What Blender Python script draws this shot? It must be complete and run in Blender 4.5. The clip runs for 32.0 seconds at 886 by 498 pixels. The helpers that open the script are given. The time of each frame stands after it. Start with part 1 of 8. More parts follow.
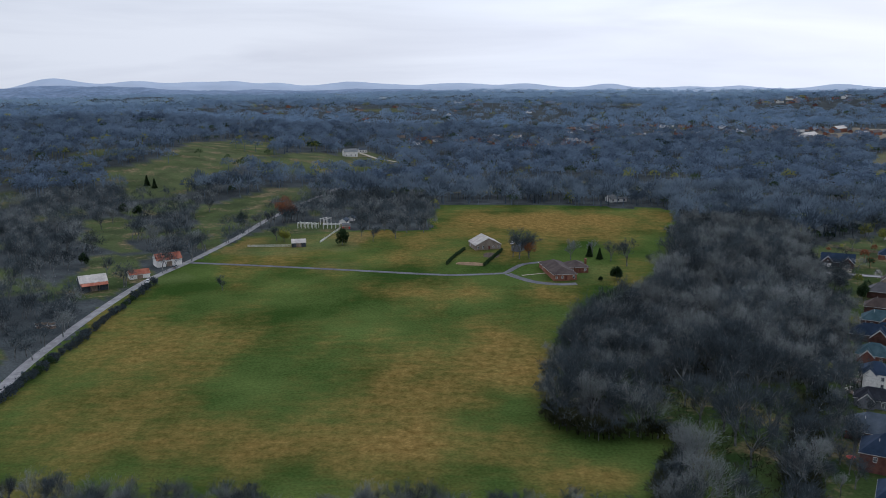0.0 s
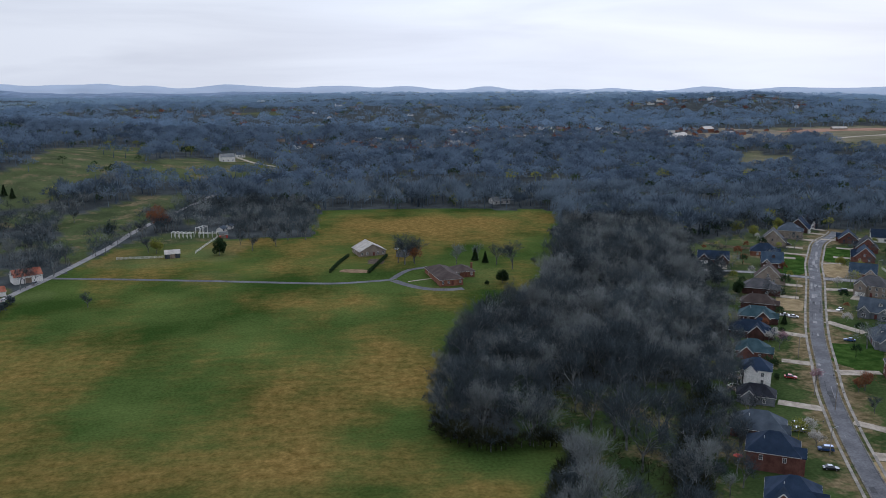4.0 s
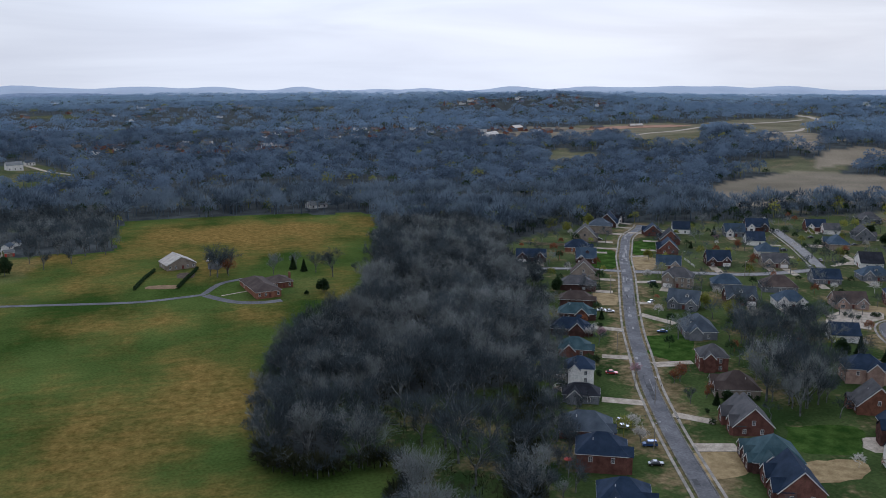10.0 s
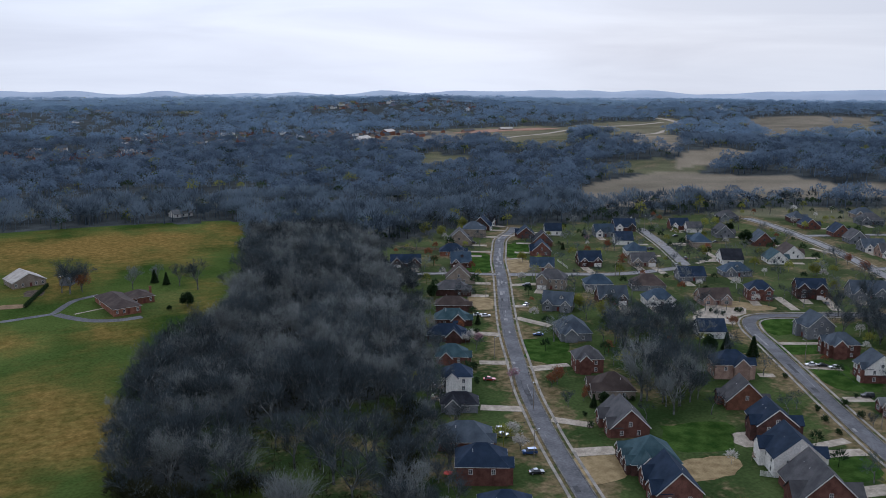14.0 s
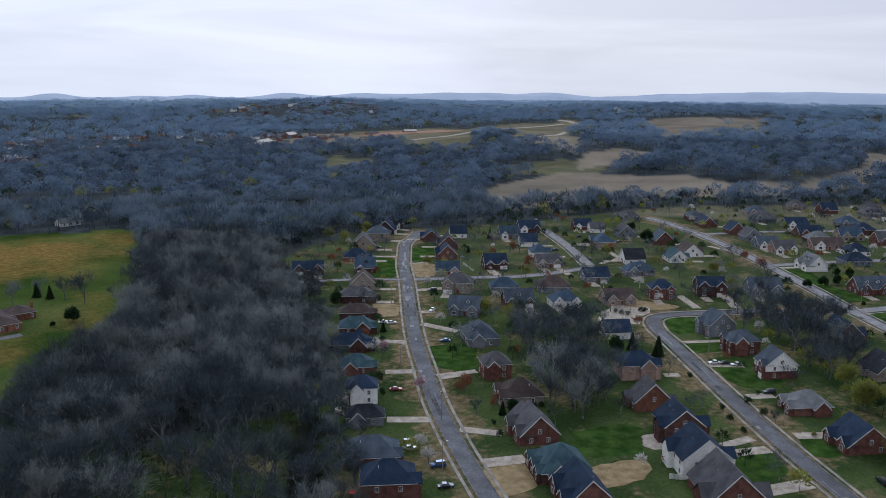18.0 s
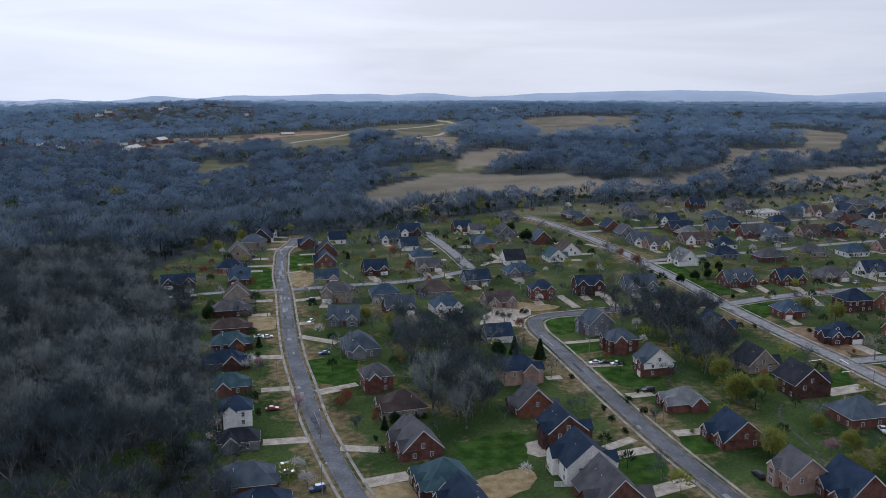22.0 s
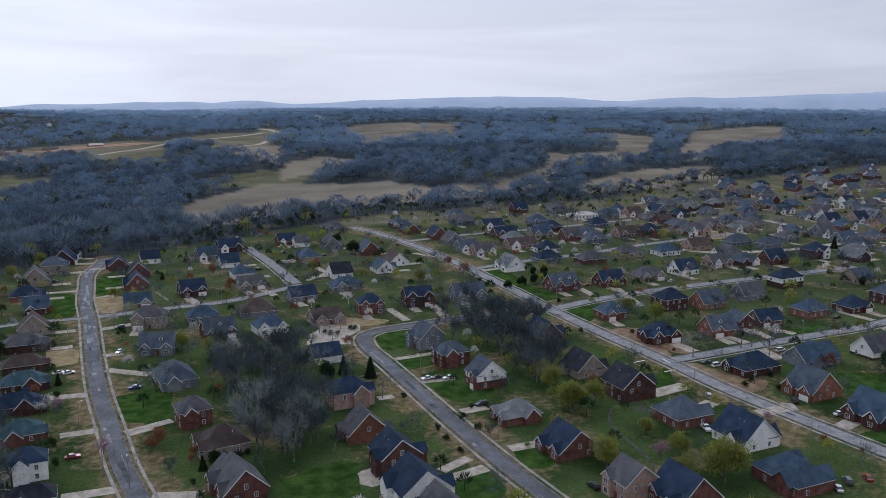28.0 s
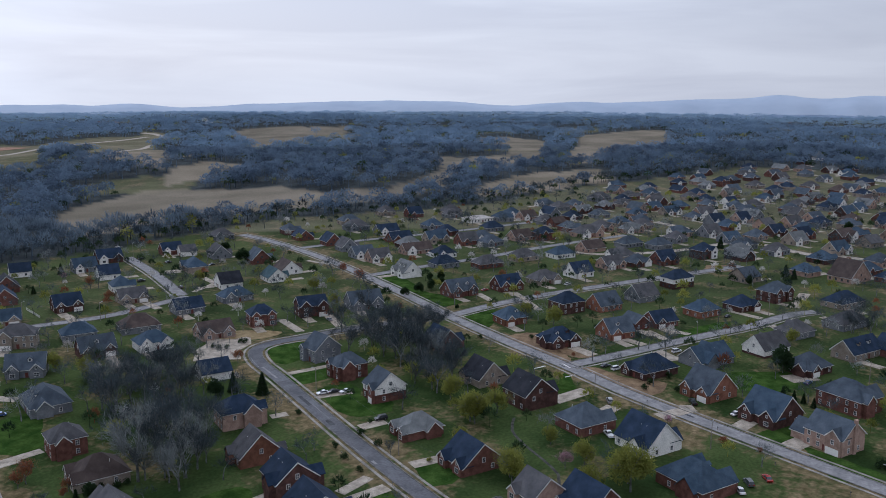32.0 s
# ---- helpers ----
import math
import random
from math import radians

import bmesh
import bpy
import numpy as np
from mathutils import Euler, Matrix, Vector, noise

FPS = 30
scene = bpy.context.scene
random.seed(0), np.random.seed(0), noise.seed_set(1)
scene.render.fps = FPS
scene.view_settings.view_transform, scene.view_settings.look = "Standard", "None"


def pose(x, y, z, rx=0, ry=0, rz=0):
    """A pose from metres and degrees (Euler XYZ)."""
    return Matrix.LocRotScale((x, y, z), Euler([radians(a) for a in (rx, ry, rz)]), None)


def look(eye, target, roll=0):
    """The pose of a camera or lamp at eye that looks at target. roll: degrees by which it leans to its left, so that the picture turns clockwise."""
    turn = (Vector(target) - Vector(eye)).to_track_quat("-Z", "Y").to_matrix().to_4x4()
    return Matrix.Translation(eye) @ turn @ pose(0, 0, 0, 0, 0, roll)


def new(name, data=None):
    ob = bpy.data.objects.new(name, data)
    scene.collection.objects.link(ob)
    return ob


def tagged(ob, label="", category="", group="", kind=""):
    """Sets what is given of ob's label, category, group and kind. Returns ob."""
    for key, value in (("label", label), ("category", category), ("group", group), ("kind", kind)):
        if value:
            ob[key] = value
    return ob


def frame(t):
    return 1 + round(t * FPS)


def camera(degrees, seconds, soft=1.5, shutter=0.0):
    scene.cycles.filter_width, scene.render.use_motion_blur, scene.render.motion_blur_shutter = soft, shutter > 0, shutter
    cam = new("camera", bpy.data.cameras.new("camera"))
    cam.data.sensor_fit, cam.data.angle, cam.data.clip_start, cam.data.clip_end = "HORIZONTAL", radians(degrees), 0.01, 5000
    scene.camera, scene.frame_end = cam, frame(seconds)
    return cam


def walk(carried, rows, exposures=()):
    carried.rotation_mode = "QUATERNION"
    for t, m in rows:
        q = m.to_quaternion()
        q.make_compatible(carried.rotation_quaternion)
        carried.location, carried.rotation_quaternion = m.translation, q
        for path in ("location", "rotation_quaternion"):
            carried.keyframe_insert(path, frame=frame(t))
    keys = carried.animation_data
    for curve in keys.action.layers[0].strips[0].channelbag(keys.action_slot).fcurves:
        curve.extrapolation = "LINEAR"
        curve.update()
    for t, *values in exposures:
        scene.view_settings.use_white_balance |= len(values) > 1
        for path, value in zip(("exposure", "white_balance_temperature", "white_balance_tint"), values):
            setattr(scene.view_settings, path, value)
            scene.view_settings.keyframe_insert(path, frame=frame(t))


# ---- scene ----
# camera: a slow drift over the fields with a turn to the right
cam = camera(54.26, 32.0, soft=0.9)
# seconds, x, y, z, heading, tilt below the horizon, roll
PATH = [
    (0.0, 0.00, -0.00, 119.95, 0.714, 12.104, -0.285),
    (0.5, 0.24, 1.40, 119.91, 1.480, 12.082, -0.230),
    (1.0, 0.56, 2.74, 119.83, 2.650, 12.062, -0.241),
    (1.5, 0.83, 4.13, 119.78, 4.572, 12.036, -0.154),
    (2.0, 0.93, 5.65, 119.76, 5.752, 12.018, -0.157),
    (2.5, 0.95, 7.23, 119.64, 6.408, 12.024, -0.114),
    (3.0, 0.98, 8.83, 119.48, 7.069, 12.001, -0.105),
    (3.5, 1.09, 10.42, 119.37, 7.772, 11.975, -0.122),
    (5.5, 1.27, 16.14, 119.39, 10.781, 11.941, -0.152),
    (6.0, 1.29, 17.50, 119.47, 11.581, 11.960, -0.108),
    (6.5, 1.38, 18.79, 119.62, 12.382, 11.970, -0.095),
    (7.0, 1.60, 19.98, 119.62, 13.176, 11.972, -0.057),
    (7.5, 1.88, 21.18, 119.53, 13.990, 11.945, -0.026),
    (8.0, 2.35, 22.35, 119.39, 14.808, 11.942, 0.024),
    (8.5, 2.94, 23.61, 119.38, 16.161, 11.938, 0.028),
    (9.0, 3.53, 24.80, 119.43, 18.030, 11.939, 0.092),
    (9.5, 4.22, 25.85, 119.50, 19.664, 11.954, 0.031),
    (10.0, 4.97, 26.92, 119.49, 20.652, 11.960, -0.033),
    (10.5, 5.76, 28.11, 119.39, 21.578, 11.927, -0.023),
    (11.0, 6.63, 29.29, 119.24, 22.468, 11.898, -0.010),
    (11.5, 7.41, 30.60, 119.12, 23.313, 11.862, 0.015),
    (12.0, 8.07, 31.93, 119.07, 24.171, 11.832, 0.007),
    (12.5, 8.76, 33.10, 119.00, 25.010, 11.817, -0.023),
    (13.0, 9.44, 34.22, 118.83, 26.059, 11.782, 0.076),
    (13.5, 10.15, 35.35, 118.64, 27.727, 11.745, 0.068),
    (14.0, 10.77, 36.59, 118.43, 29.037, 11.677, 0.182),
    (14.5, 11.44, 37.75, 118.15, 30.110, 11.626, 0.315),
    (16.5, 14.70, 42.09, 117.71, 33.185, 11.533, 0.333),
    (17.0, 15.58, 43.09, 117.56, 33.897, 11.494, 0.331),
    (17.5, 16.50, 44.02, 117.48, 34.663, 11.482, 0.314),
    (18.0, 17.46, 44.87, 117.52, 35.327, 11.484, 0.295),
    (18.5, 18.56, 45.67, 117.62, 36.005, 11.502, 0.319),
    (19.0, 19.80, 46.53, 117.67, 36.692, 11.519, 0.346),
    (19.5, 21.06, 47.43, 117.87, 37.599, 11.549, 0.301),
    (20.0, 22.11, 48.37, 117.94, 38.766, 11.507, 0.243),
    (20.5, 23.04, 49.18, 118.01, 39.927, 11.496, 0.203),
    (21.0, 24.03, 49.86, 118.10, 41.198, 11.455, 0.136),
    (21.5, 25.17, 50.53, 118.23, 42.354, 11.446, 0.054),
    (22.0, 26.31, 51.19, 118.35, 43.122, 11.426, -0.096),
    (22.5, 27.35, 51.77, 118.39, 44.367, 11.386, -0.239),
    (23.0, 28.37, 52.40, 118.47, 45.350, 11.338, -0.353),
    (23.5, 29.51, 53.08, 118.57, 46.536, 11.310, -0.399),
    (24.0, 30.51, 53.69, 118.69, 47.357, 11.278, -0.426),
    (24.5, 31.41, 54.34, 118.81, 48.553, 11.253, -0.366),
    (25.0, 32.46, 55.13, 118.96, 49.391, 11.232, -0.320),
    (25.5, 33.60, 55.98, 118.99, 50.288, 11.216, -0.268),
    (27.5, 38.32, 59.50, 118.61, 53.719, 11.033, -0.184),
    (28.0, 39.62, 60.37, 118.50, 54.574, 11.001, -0.120),
    (28.5, 41.11, 61.21, 118.37, 55.427, 10.953, -0.128),
    (29.0, 42.41, 62.11, 118.20, 56.295, 10.917, -0.085),
    (29.5, 43.46, 63.01, 118.04, 57.207, 10.861, 0.004),
    (30.0, 44.44, 63.93, 117.99, 58.125, 10.829, 0.075),
    (30.5, 45.51, 64.88, 117.92, 59.085, 10.812, 0.147),
    (31.0, 46.92, 65.89, 117.72, 60.058, 10.761, 0.196),
    (31.5, 48.35, 66.84, 117.53, 61.023, 10.737, 0.196),
    (32.0, 49.74, 67.73, 117.35, 61.696, 10.729, 0.243),
]


def aim(x, y, z, heading, tilt, roll):
    a, b = radians(heading), radians(tilt)
    way = Vector((math.sin(a) * math.cos(b), math.cos(a) * math.cos(b), -math.sin(b)))
    return look((x, y, z), Vector((x, y, z)) + way * 100, roll)


walk(cam, [(t, aim(*row)) for t, *row in PATH], exposures=[(0.0, -0.08, 5010, 12), (14.0, -0.17, 4940, 13), (32.0, -0.16, 4900, 14)])

# world: bright overcast sky, with a thin veil of cloud before the sun
SUN_HEADING, SUN_HEIGHT = 38.0, 30.0
world = bpy.data.worlds.new("sky")
scene.world = world
world.use_nodes = True
wn, wl = world.node_tree.nodes, world.node_tree.links
wn.clear()


def wnode(kind, **values):
    n = wn.new(kind)
    for key, value in values.items():
        n.inputs[key].default_value = value
    return n


def sky_world():
    out = wnode("ShaderNodeOutputWorld")
    nishita = wn.new("ShaderNodeTexSky")
    nishita.sky_type, nishita.sun_disc = "NISHITA", False
    nishita.sun_elevation, nishita.sun_rotation = radians(SUN_HEIGHT), radians(SUN_HEADING)
    nishita.air_density, nishita.dust_density = 1.0, 3.0
    blue = wnode("ShaderNodeBackground", Strength=0.10)
    wl.new(nishita.outputs["Color"], blue.inputs["Color"])
    coord = wn.new("ShaderNodeTexCoord")
    stretch = wn.new("ShaderNodeMapping")
    stretch.inputs["Scale"].default_value = (1.5, 1.5, 13.0)
    wl.new(coord.outputs["Generated"], stretch.inputs["Vector"])
    big = wnode("ShaderNodeTexNoise", Scale=1.7, Detail=6.0, Roughness=0.52, Distortion=0.5)
    wl.new(stretch.outputs["Vector"], big.inputs["Vector"])
    ramp = wn.new("ShaderNodeValToRGB")
    ramp.color_ramp.elements[0].position, ramp.color_ramp.elements[0].color = 0.34, (0.86, 0.770, 0.668, 1)
    ramp.color_ramp.elements[1].position, ramp.color_ramp.elements[1].color = 0.60, (1.03, 0.920, 0.775, 1)
    wl.new(big.outputs["Fac"], ramp.inputs["Fac"])
    # the sun's glow through the veil
    sun_way = wn.new("ShaderNodeVectorMath")
    sun_way.operation = "DOT_PRODUCT"
    a, b = radians(SUN_HEADING - 19), radians(8)
    sun_way.inputs[1].default_value = (math.sin(a) * math.cos(b), math.cos(a) * math.cos(b), math.sin(b))
    wl.new(coord.outputs["Generated"], sun_way.inputs[0])
    glow = wn.new("ShaderNodeMapRange")
    glow.interpolation_type = "SMOOTHSTEP"
    glow.inputs["From Min"].default_value, glow.inputs["From Max"].default_value = 0.90, 1.0
    glow.inputs["To Min"].default_value, glow.inputs["To Max"].default_value = 0.0, 0.13
    wl.new(sun_way.outputs["Value"], glow.inputs["Value"])
    add = wn.new("ShaderNodeMixRGB")
    add.blend_type = "ADD"
    add.inputs["Color2"].default_value = (1.0, 0.97, 0.93, 1)
    wl.new(glow.outputs["Result"], add.inputs["Fac"])
    wl.new(ramp.outputs["Color"], add.inputs["Color1"])
    # the cloud is darker away from the sun's side
    side = wn.new("ShaderNodeVectorMath")
    side.operation = "DOT_PRODUCT"
    side.inputs[1].default_value = (math.sin(a) * 0.96, math.cos(a) * 0.96, 0.28)
    wl.new(coord.outputs["Generated"], side.inputs[0])
    fall = wn.new("ShaderNodeMapRange")
    fall.interpolation_type = "SMOOTHSTEP"
    fall.inputs["From Min"].default_value, fall.inputs["From Max"].default_value = 0.0, 1.0
    fall.inputs["To Min"].default_value, fall.inputs["To Max"].default_value = 0.70, 1.0
    wl.new(side.outputs["Value"], fall.inputs["Value"])
    dim = wn.new("ShaderNodeMixRGB")
    dim.blend_type = "MULTIPLY"
    dim.inputs["Fac"].default_value = 1.0
    wl.new(add.outputs["Color"], dim.inputs["Color1"])
    wl.new(fall.outputs["Result"], dim.inputs["Color2"])
    # an overcast sky is about twice as bright overhead as near the horizon
    split = wn.new("ShaderNodeSeparateXYZ")
    wl.new(coord.outputs["Generated"], split.inputs["Vector"])
    zenith = wn.new("ShaderNodeMapRange")
    zenith.inputs["From Min"].default_value, zenith.inputs["From Max"].default_value = 0.10, 0.9
    zenith.inputs["To Min"].default_value, zenith.inputs["To Max"].default_value = 0.98, 1.72
    wl.new(split.outputs["Z"], zenith.inputs["Value"])
    cloud = wnode("ShaderNodeBackground")
    wl.new(zenith.outputs["Result"], cloud.inputs["Strength"])
    wl.new(dim.outputs["Color"], cloud.inputs["Color"])
    both = wnode("ShaderNodeMixShader", Fac=0.92)
    wl.new(blue.outputs["Background"], both.inputs[1])
    wl.new(cloud.outputs["Background"], both.inputs[2])
    wl.new(both.outputs["Shader"], out.inputs["Surface"])


sky_world()
sun = new("sun", bpy.data.lights.new("sun", "SUN"))
sun.data.energy, sun.data.angle, sun.data.color = 0.75, radians(18), (1.0, 0.96, 0.90)
sun.rotation_euler = (radians(90 - SUN_HEIGHT), 0, radians(180 - SUN_HEADING))


# ---- materials ----
def material(name, low, high, scale=1.0, rough=0.9, metal=0.0, detail=6.0, fine=0.0, spot=None, bump=0.0, tint=0.0, grain=1.0, spec=0.12, coords="Object", big=0.0):
    """Two tones mixed by noise of a real-world size, with a finer grain, a relief and a tint for each piece."""
    m = bpy.data.materials.new(name)
    m.use_nodes = True
    n, l = m.node_tree.nodes, m.node_tree.links
    b = n["Principled BSDF"]
    b.inputs["Roughness"].default_value, b.inputs["Metallic"].default_value = rough, metal
    b.inputs["Specular IOR Level"].default_value = spec
    c = n.new("ShaderNodeTexCoord")
    noise_1 = n.new("ShaderNodeTexNoise")
    noise_1.inputs["Scale"].default_value, noise_1.inputs["Detail"].default_value = scale, detail
    l.new(c.outputs[coords], noise_1.inputs["Vector"])
    r = n.new("ShaderNodeValToRGB")
    r.color_ramp.elements[0].position, r.color_ramp.elements[0].color = 0.36, (*low, 1)
    r.color_ramp.elements[1].position, r.color_ramp.elements[1].color = 0.64, (*high, 1)
    if spot:
        e = r.color_ramp.elements.new(0.72)
        e.color = (*spot, 1)
    l.new(noise_1.outputs["Fac"], r.inputs["Fac"])
    colour = r.outputs["Color"]

    def times(colour, value, amount, lo, hi):
        ramp = n.new("ShaderNodeMapRange")
        ramp.inputs["To Min"].default_value, ramp.inputs["To Max"].default_value = lo, hi
        l.new(value, ramp.inputs["Value"])
        mix = n.new("ShaderNodeMixRGB")
        mix.blend_type = "MULTIPLY"
        mix.inputs["Fac"].default_value = amount
        l.new(colour, mix.inputs["Color1"])
        l.new(ramp.outputs["Result"], mix.inputs["Color2"])
        return mix.outputs["Color"]

    if fine:
        noise_2 = n.new("ShaderNodeTexNoise")
        noise_2.inputs["Scale"].default_value, noise_2.inputs["Detail"].default_value = fine, 3.0
        l.new(c.outputs[coords], noise_2.inputs["Vector"])
        colour = times(colour, noise_2.outputs["Fac"], grain, 0.55, 1.45)
    if big:
        noise_3 = n.new("ShaderNodeTexNoise")
        noise_3.inputs["Scale"].default_value, noise_3.inputs["Detail"].default_value = big, 2.0
        l.new(c.outputs[coords], noise_3.inputs["Vector"])
        colour = times(colour, noise_3.outputs["Fac"], grain, 0.6, 1.4)
    if tint:
        info = n.new("ShaderNodeObjectInfo")
        colour = times(colour, info.outputs["Random"], 1.0, 1.0 - tint, 1.0 + tint)
    l.new(colour, b.inputs["Base Color"])
    if bump:
        bp = n.new("ShaderNodeBump")
        bp.inputs["Distance"].default_value, bp.inputs["Strength"].default_value = bump, 0.6
        l.new(noise_1.outputs["Fac"], bp.inputs["Height"])
        l.new(bp.outputs["Normal"], b.inputs["Normal"])
    return m


def island_material(name, low, high, rough=0.95, through_light=0.45):
    """Each twig or leaf of a joined mesh takes its own tone."""
    m = bpy.data.materials.new(name)
    m.use_nodes = True
    n, l = m.node_tree.nodes, m.node_tree.links
    b = n["Principled BSDF"]
    b.inputs["Roughness"].default_value, b.inputs["Specular IOR Level"].default_value = rough, 0.0
    g = n.new("ShaderNodeNewGeometry")
    c = n.new("ShaderNodeTexCoord")
    patch = n.new("ShaderNodeTexNoise")
    patch.inputs["Scale"].default_value = 0.02
    l.new(c.outputs["Object"], patch.inputs["Vector"])
    mean = n.new("ShaderNodeMath")
    mean.operation = "MULTIPLY_ADD"
    mean.inputs[1].default_value, mean.inputs[2].default_value = 0.45, -0.07
    l.new(g.outputs["Random Per Island"], mean.inputs[0])
    total = n.new("ShaderNodeMath")
    total.operation = "ADD"
    l.new(mean.outputs["Value"], total.inputs[0])
    # each tree of a joined stand has a tone of its own
    own = n.new("ShaderNodeAttribute")
    own.attribute_name = "tone"
    shade = n.new("ShaderNodeMath")
    shade.operation = "ADD"
    l.new(patch.outputs["Fac"], shade.inputs[0])
    l.new(own.outputs["Fac"], shade.inputs[1])
    l.new(shade.outputs["Value"], total.inputs[1])
    r = n.new("ShaderNodeValToRGB")
    r.color_ramp.elements[0].position, r.color_ramp.elements[0].color = 0.2, (*low, 1)
    r.color_ramp.elements[1].position, r.color_ramp.elements[1].color = 0.9, (*high, 1)
    l.new(total.outputs["Value"], r.inputs["Fac"])
    l.new(r.outputs["Color"], b.inputs["Base Color"])
    # light passes through the spray of twigs and leaves
    thin = n.new("ShaderNodeBsdfTranslucent")
    l.new(r.outputs["Color"], thin.inputs["Color"])
    both = n.new("ShaderNodeMixShader")
    both.inputs["Fac"].default_value = through_light
    l.new(b.outputs["BSDF"], both.inputs[1])
    l.new(thin.outputs["BSDF"], both.inputs[2])
    l.new(both.outputs["Shader"], n["Material Output"].inputs["Surface"])
    return m


def ground_material():
    """Grass, straw, bare ground and leaf litter, laid out by the masks of the sheet's own corners."""
    m = bpy.data.materials.new("ground")
    m.use_nodes = True
    n, l = m.node_tree.nodes, m.node_tree.links
    b = n["Principled BSDF"]
    b.inputs["Roughness"].default_value, b.inputs["Specular IOR Level"].default_value = 1.0, 0.0
    c = n.new("ShaderNodeTexCoord")

    def noise_of(scale, detail=5.0, stretch=None):
        t = n.new("ShaderNodeTexNoise")
        t.inputs["Scale"].default_value, t.inputs["Detail"].default_value = scale, detail
        if stretch:
            mp = n.new("ShaderNodeMapping")
            mp.inputs["Scale"].default_value = stretch
            mp.inputs["Rotation"].default_value = (0, 0, 0.35)
            l.new(c.outputs["Object"], mp.inputs["Vector"])
            l.new(mp.outputs["Vector"], t.inputs["Vector"])
        else:
            l.new(c.outputs["Object"], t.inputs["Vector"])
        return t.outputs["Fac"]

    def ramp(fac, p0, c0, p1, c1):
        r = n.new("ShaderNodeValToRGB")
        r.color_ramp.elements[0].position, r.color_ramp.elements[0].color = p0, (*c0, 1)
        r.color_ramp.elements[1].position, r.color_ramp.elements[1].color = p1, (*c1, 1)
        l.new(fac, r.inputs["Fac"])
        return r.outputs["Color"]

    def mix(fac, one, two, blend="MIX"):
        x = n.new("ShaderNodeMixRGB")
        x.blend_type = blend
        if isinstance(fac, float):
            x.inputs["Fac"].default_value = fac
        else:
            l.new(fac, x.inputs["Fac"])
        l.new(one, x.inputs["Color1"])
        l.new(two, x.inputs["Color2"])
        return x.outputs["Color"]

    def step(value, lo, hi):
        s = n.new("ShaderNodeMapRange")
        s.interpolation_type = "SMOOTHSTEP"
        s.inputs["From Min"].default_value, s.inputs["From Max"].default_value = lo, hi
        l.new(value, s.inputs["Value"])
        return s.outputs["Result"]

    def maths(kind, one, two):
        x = n.new("ShaderNodeMath")
        x.operation = kind
        for k, v in enumerate((one, two)):
            if isinstance(v, float):
                x.inputs[k].default_value = v
            else:
                l.new(v, x.inputs[k])
        return x.outputs["Value"]

    a = n.new("ShaderNodeAttribute")
    a.attribute_name = "cover"
    parts = n.new("ShaderNodeSeparateColor")
    l.new(a.outputs["Color"], parts.inputs["Color"])
    dry, lawn, crop = parts.outputs["Red"], parts.outputs["Green"], parts.outputs["Blue"]
    # brown litter shifted to blue-grey, with distance haze in its colour
    litter = ramp(noise_of(0.06), 0.35, (0.036, 0.042, 0.045), 0.68, (0.072, 0.080, 0.082))
    grass = ramp(noise_of(0.035, 7.0), 0.36, (0.023, 0.040, 0.013), 0.66, (0.060, 0.083, 0.028))
    meadow = ramp(noise_of(0.018, 6.0), 0.36, (0.028, 0.051, 0.011), 0.66, (0.076, 0.105, 0.027))
    straw = ramp(noise_of(0.30, 5.0), 0.35, (0.114, 0.080, 0.022), 0.66, (0.200, 0.138, 0.042))
    wild = maths("ADD", maths("MULTIPLY", noise_of(0.028, 8.0, (1.0, 0.55, 1.0)), 1.5), maths("MULTIPLY", dry, 1.0))
    wild = maths("ADD", wild, maths("MULTIPLY", noise_of(0.22, 6.0, (0.35, 1.0, 1.0)), 0.42))
    pasture = mix(step(wild, 1.13, 1.82), meadow, straw)
    soil = ramp(noise_of(0.30, 5.0), 0.35, (0.082, 0.070, 0.034), 0.66, (0.190, 0.148, 0.086))
    tan = ramp(noise_of(0.012, 6.0), 0.36, (0.150, 0.132, 0.098), 0.66, (0.245, 0.212, 0.162))
    tuft = ramp(noise_of(0.9, 4.0), 0.25, (0.72, 0.72, 0.72), 0.75, (1.28, 1.28, 1.28))
    worn = maths("ADD", noise_of(0.05, 5.0), maths("MULTIPLY", noise_of(0.4, 3.0), 0.35))
    yard = mix(step(maths("ADD", worn, maths("MULTIPLY", a.outputs["Alpha"], 0.17)), 0.67, 0.91), grass, soil)
    col = mix(lawn, litter, yard)
    col = mix(step(dry, 0.02, 0.12), col, pasture)
    col = mix(crop, col, tan)
    col = mix(1.0, col, tuft, "MULTIPLY")
    l.new(col, b.inputs["Base Color"])
    bp = n.new("ShaderNodeBump")
    bp.inputs["Distance"].default_value, bp.inputs["Strength"].default_value = 0.25, 0.5
    l.new(noise_of(0.8, 4.0), bp.inputs["Height"])
    l.new(bp.outputs["Normal"], b.inputs["Normal"])
    return m


M_GROUND = ground_material()
M_ASPHALT = material("asphalt", (0.082, 0.083, 0.091), (0.124, 0.125, 0.136), 0.15, 0.85, fine=1.2, big=0.03)
M_OLD_ASPHALT = material("worn_asphalt", (0.165, 0.163, 0.168), (0.245, 0.24, 0.242), 0.25, 0.9, fine=0.9)
M_CONCRETE = material("concrete", (0.235, 0.204, 0.164), (0.385, 0.342, 0.282), 0.35, 0.9, fine=2.0)
M_WALK = material("pavement_concrete", (0.16, 0.15, 0.135), (0.30, 0.28, 0.25), 0.2, 0.9, fine=1.2)
M_KERB = material("kerb_stone", (0.085, 0.082, 0.078), (0.165, 0.157, 0.148), 0.4, 0.9, fine=1.6)
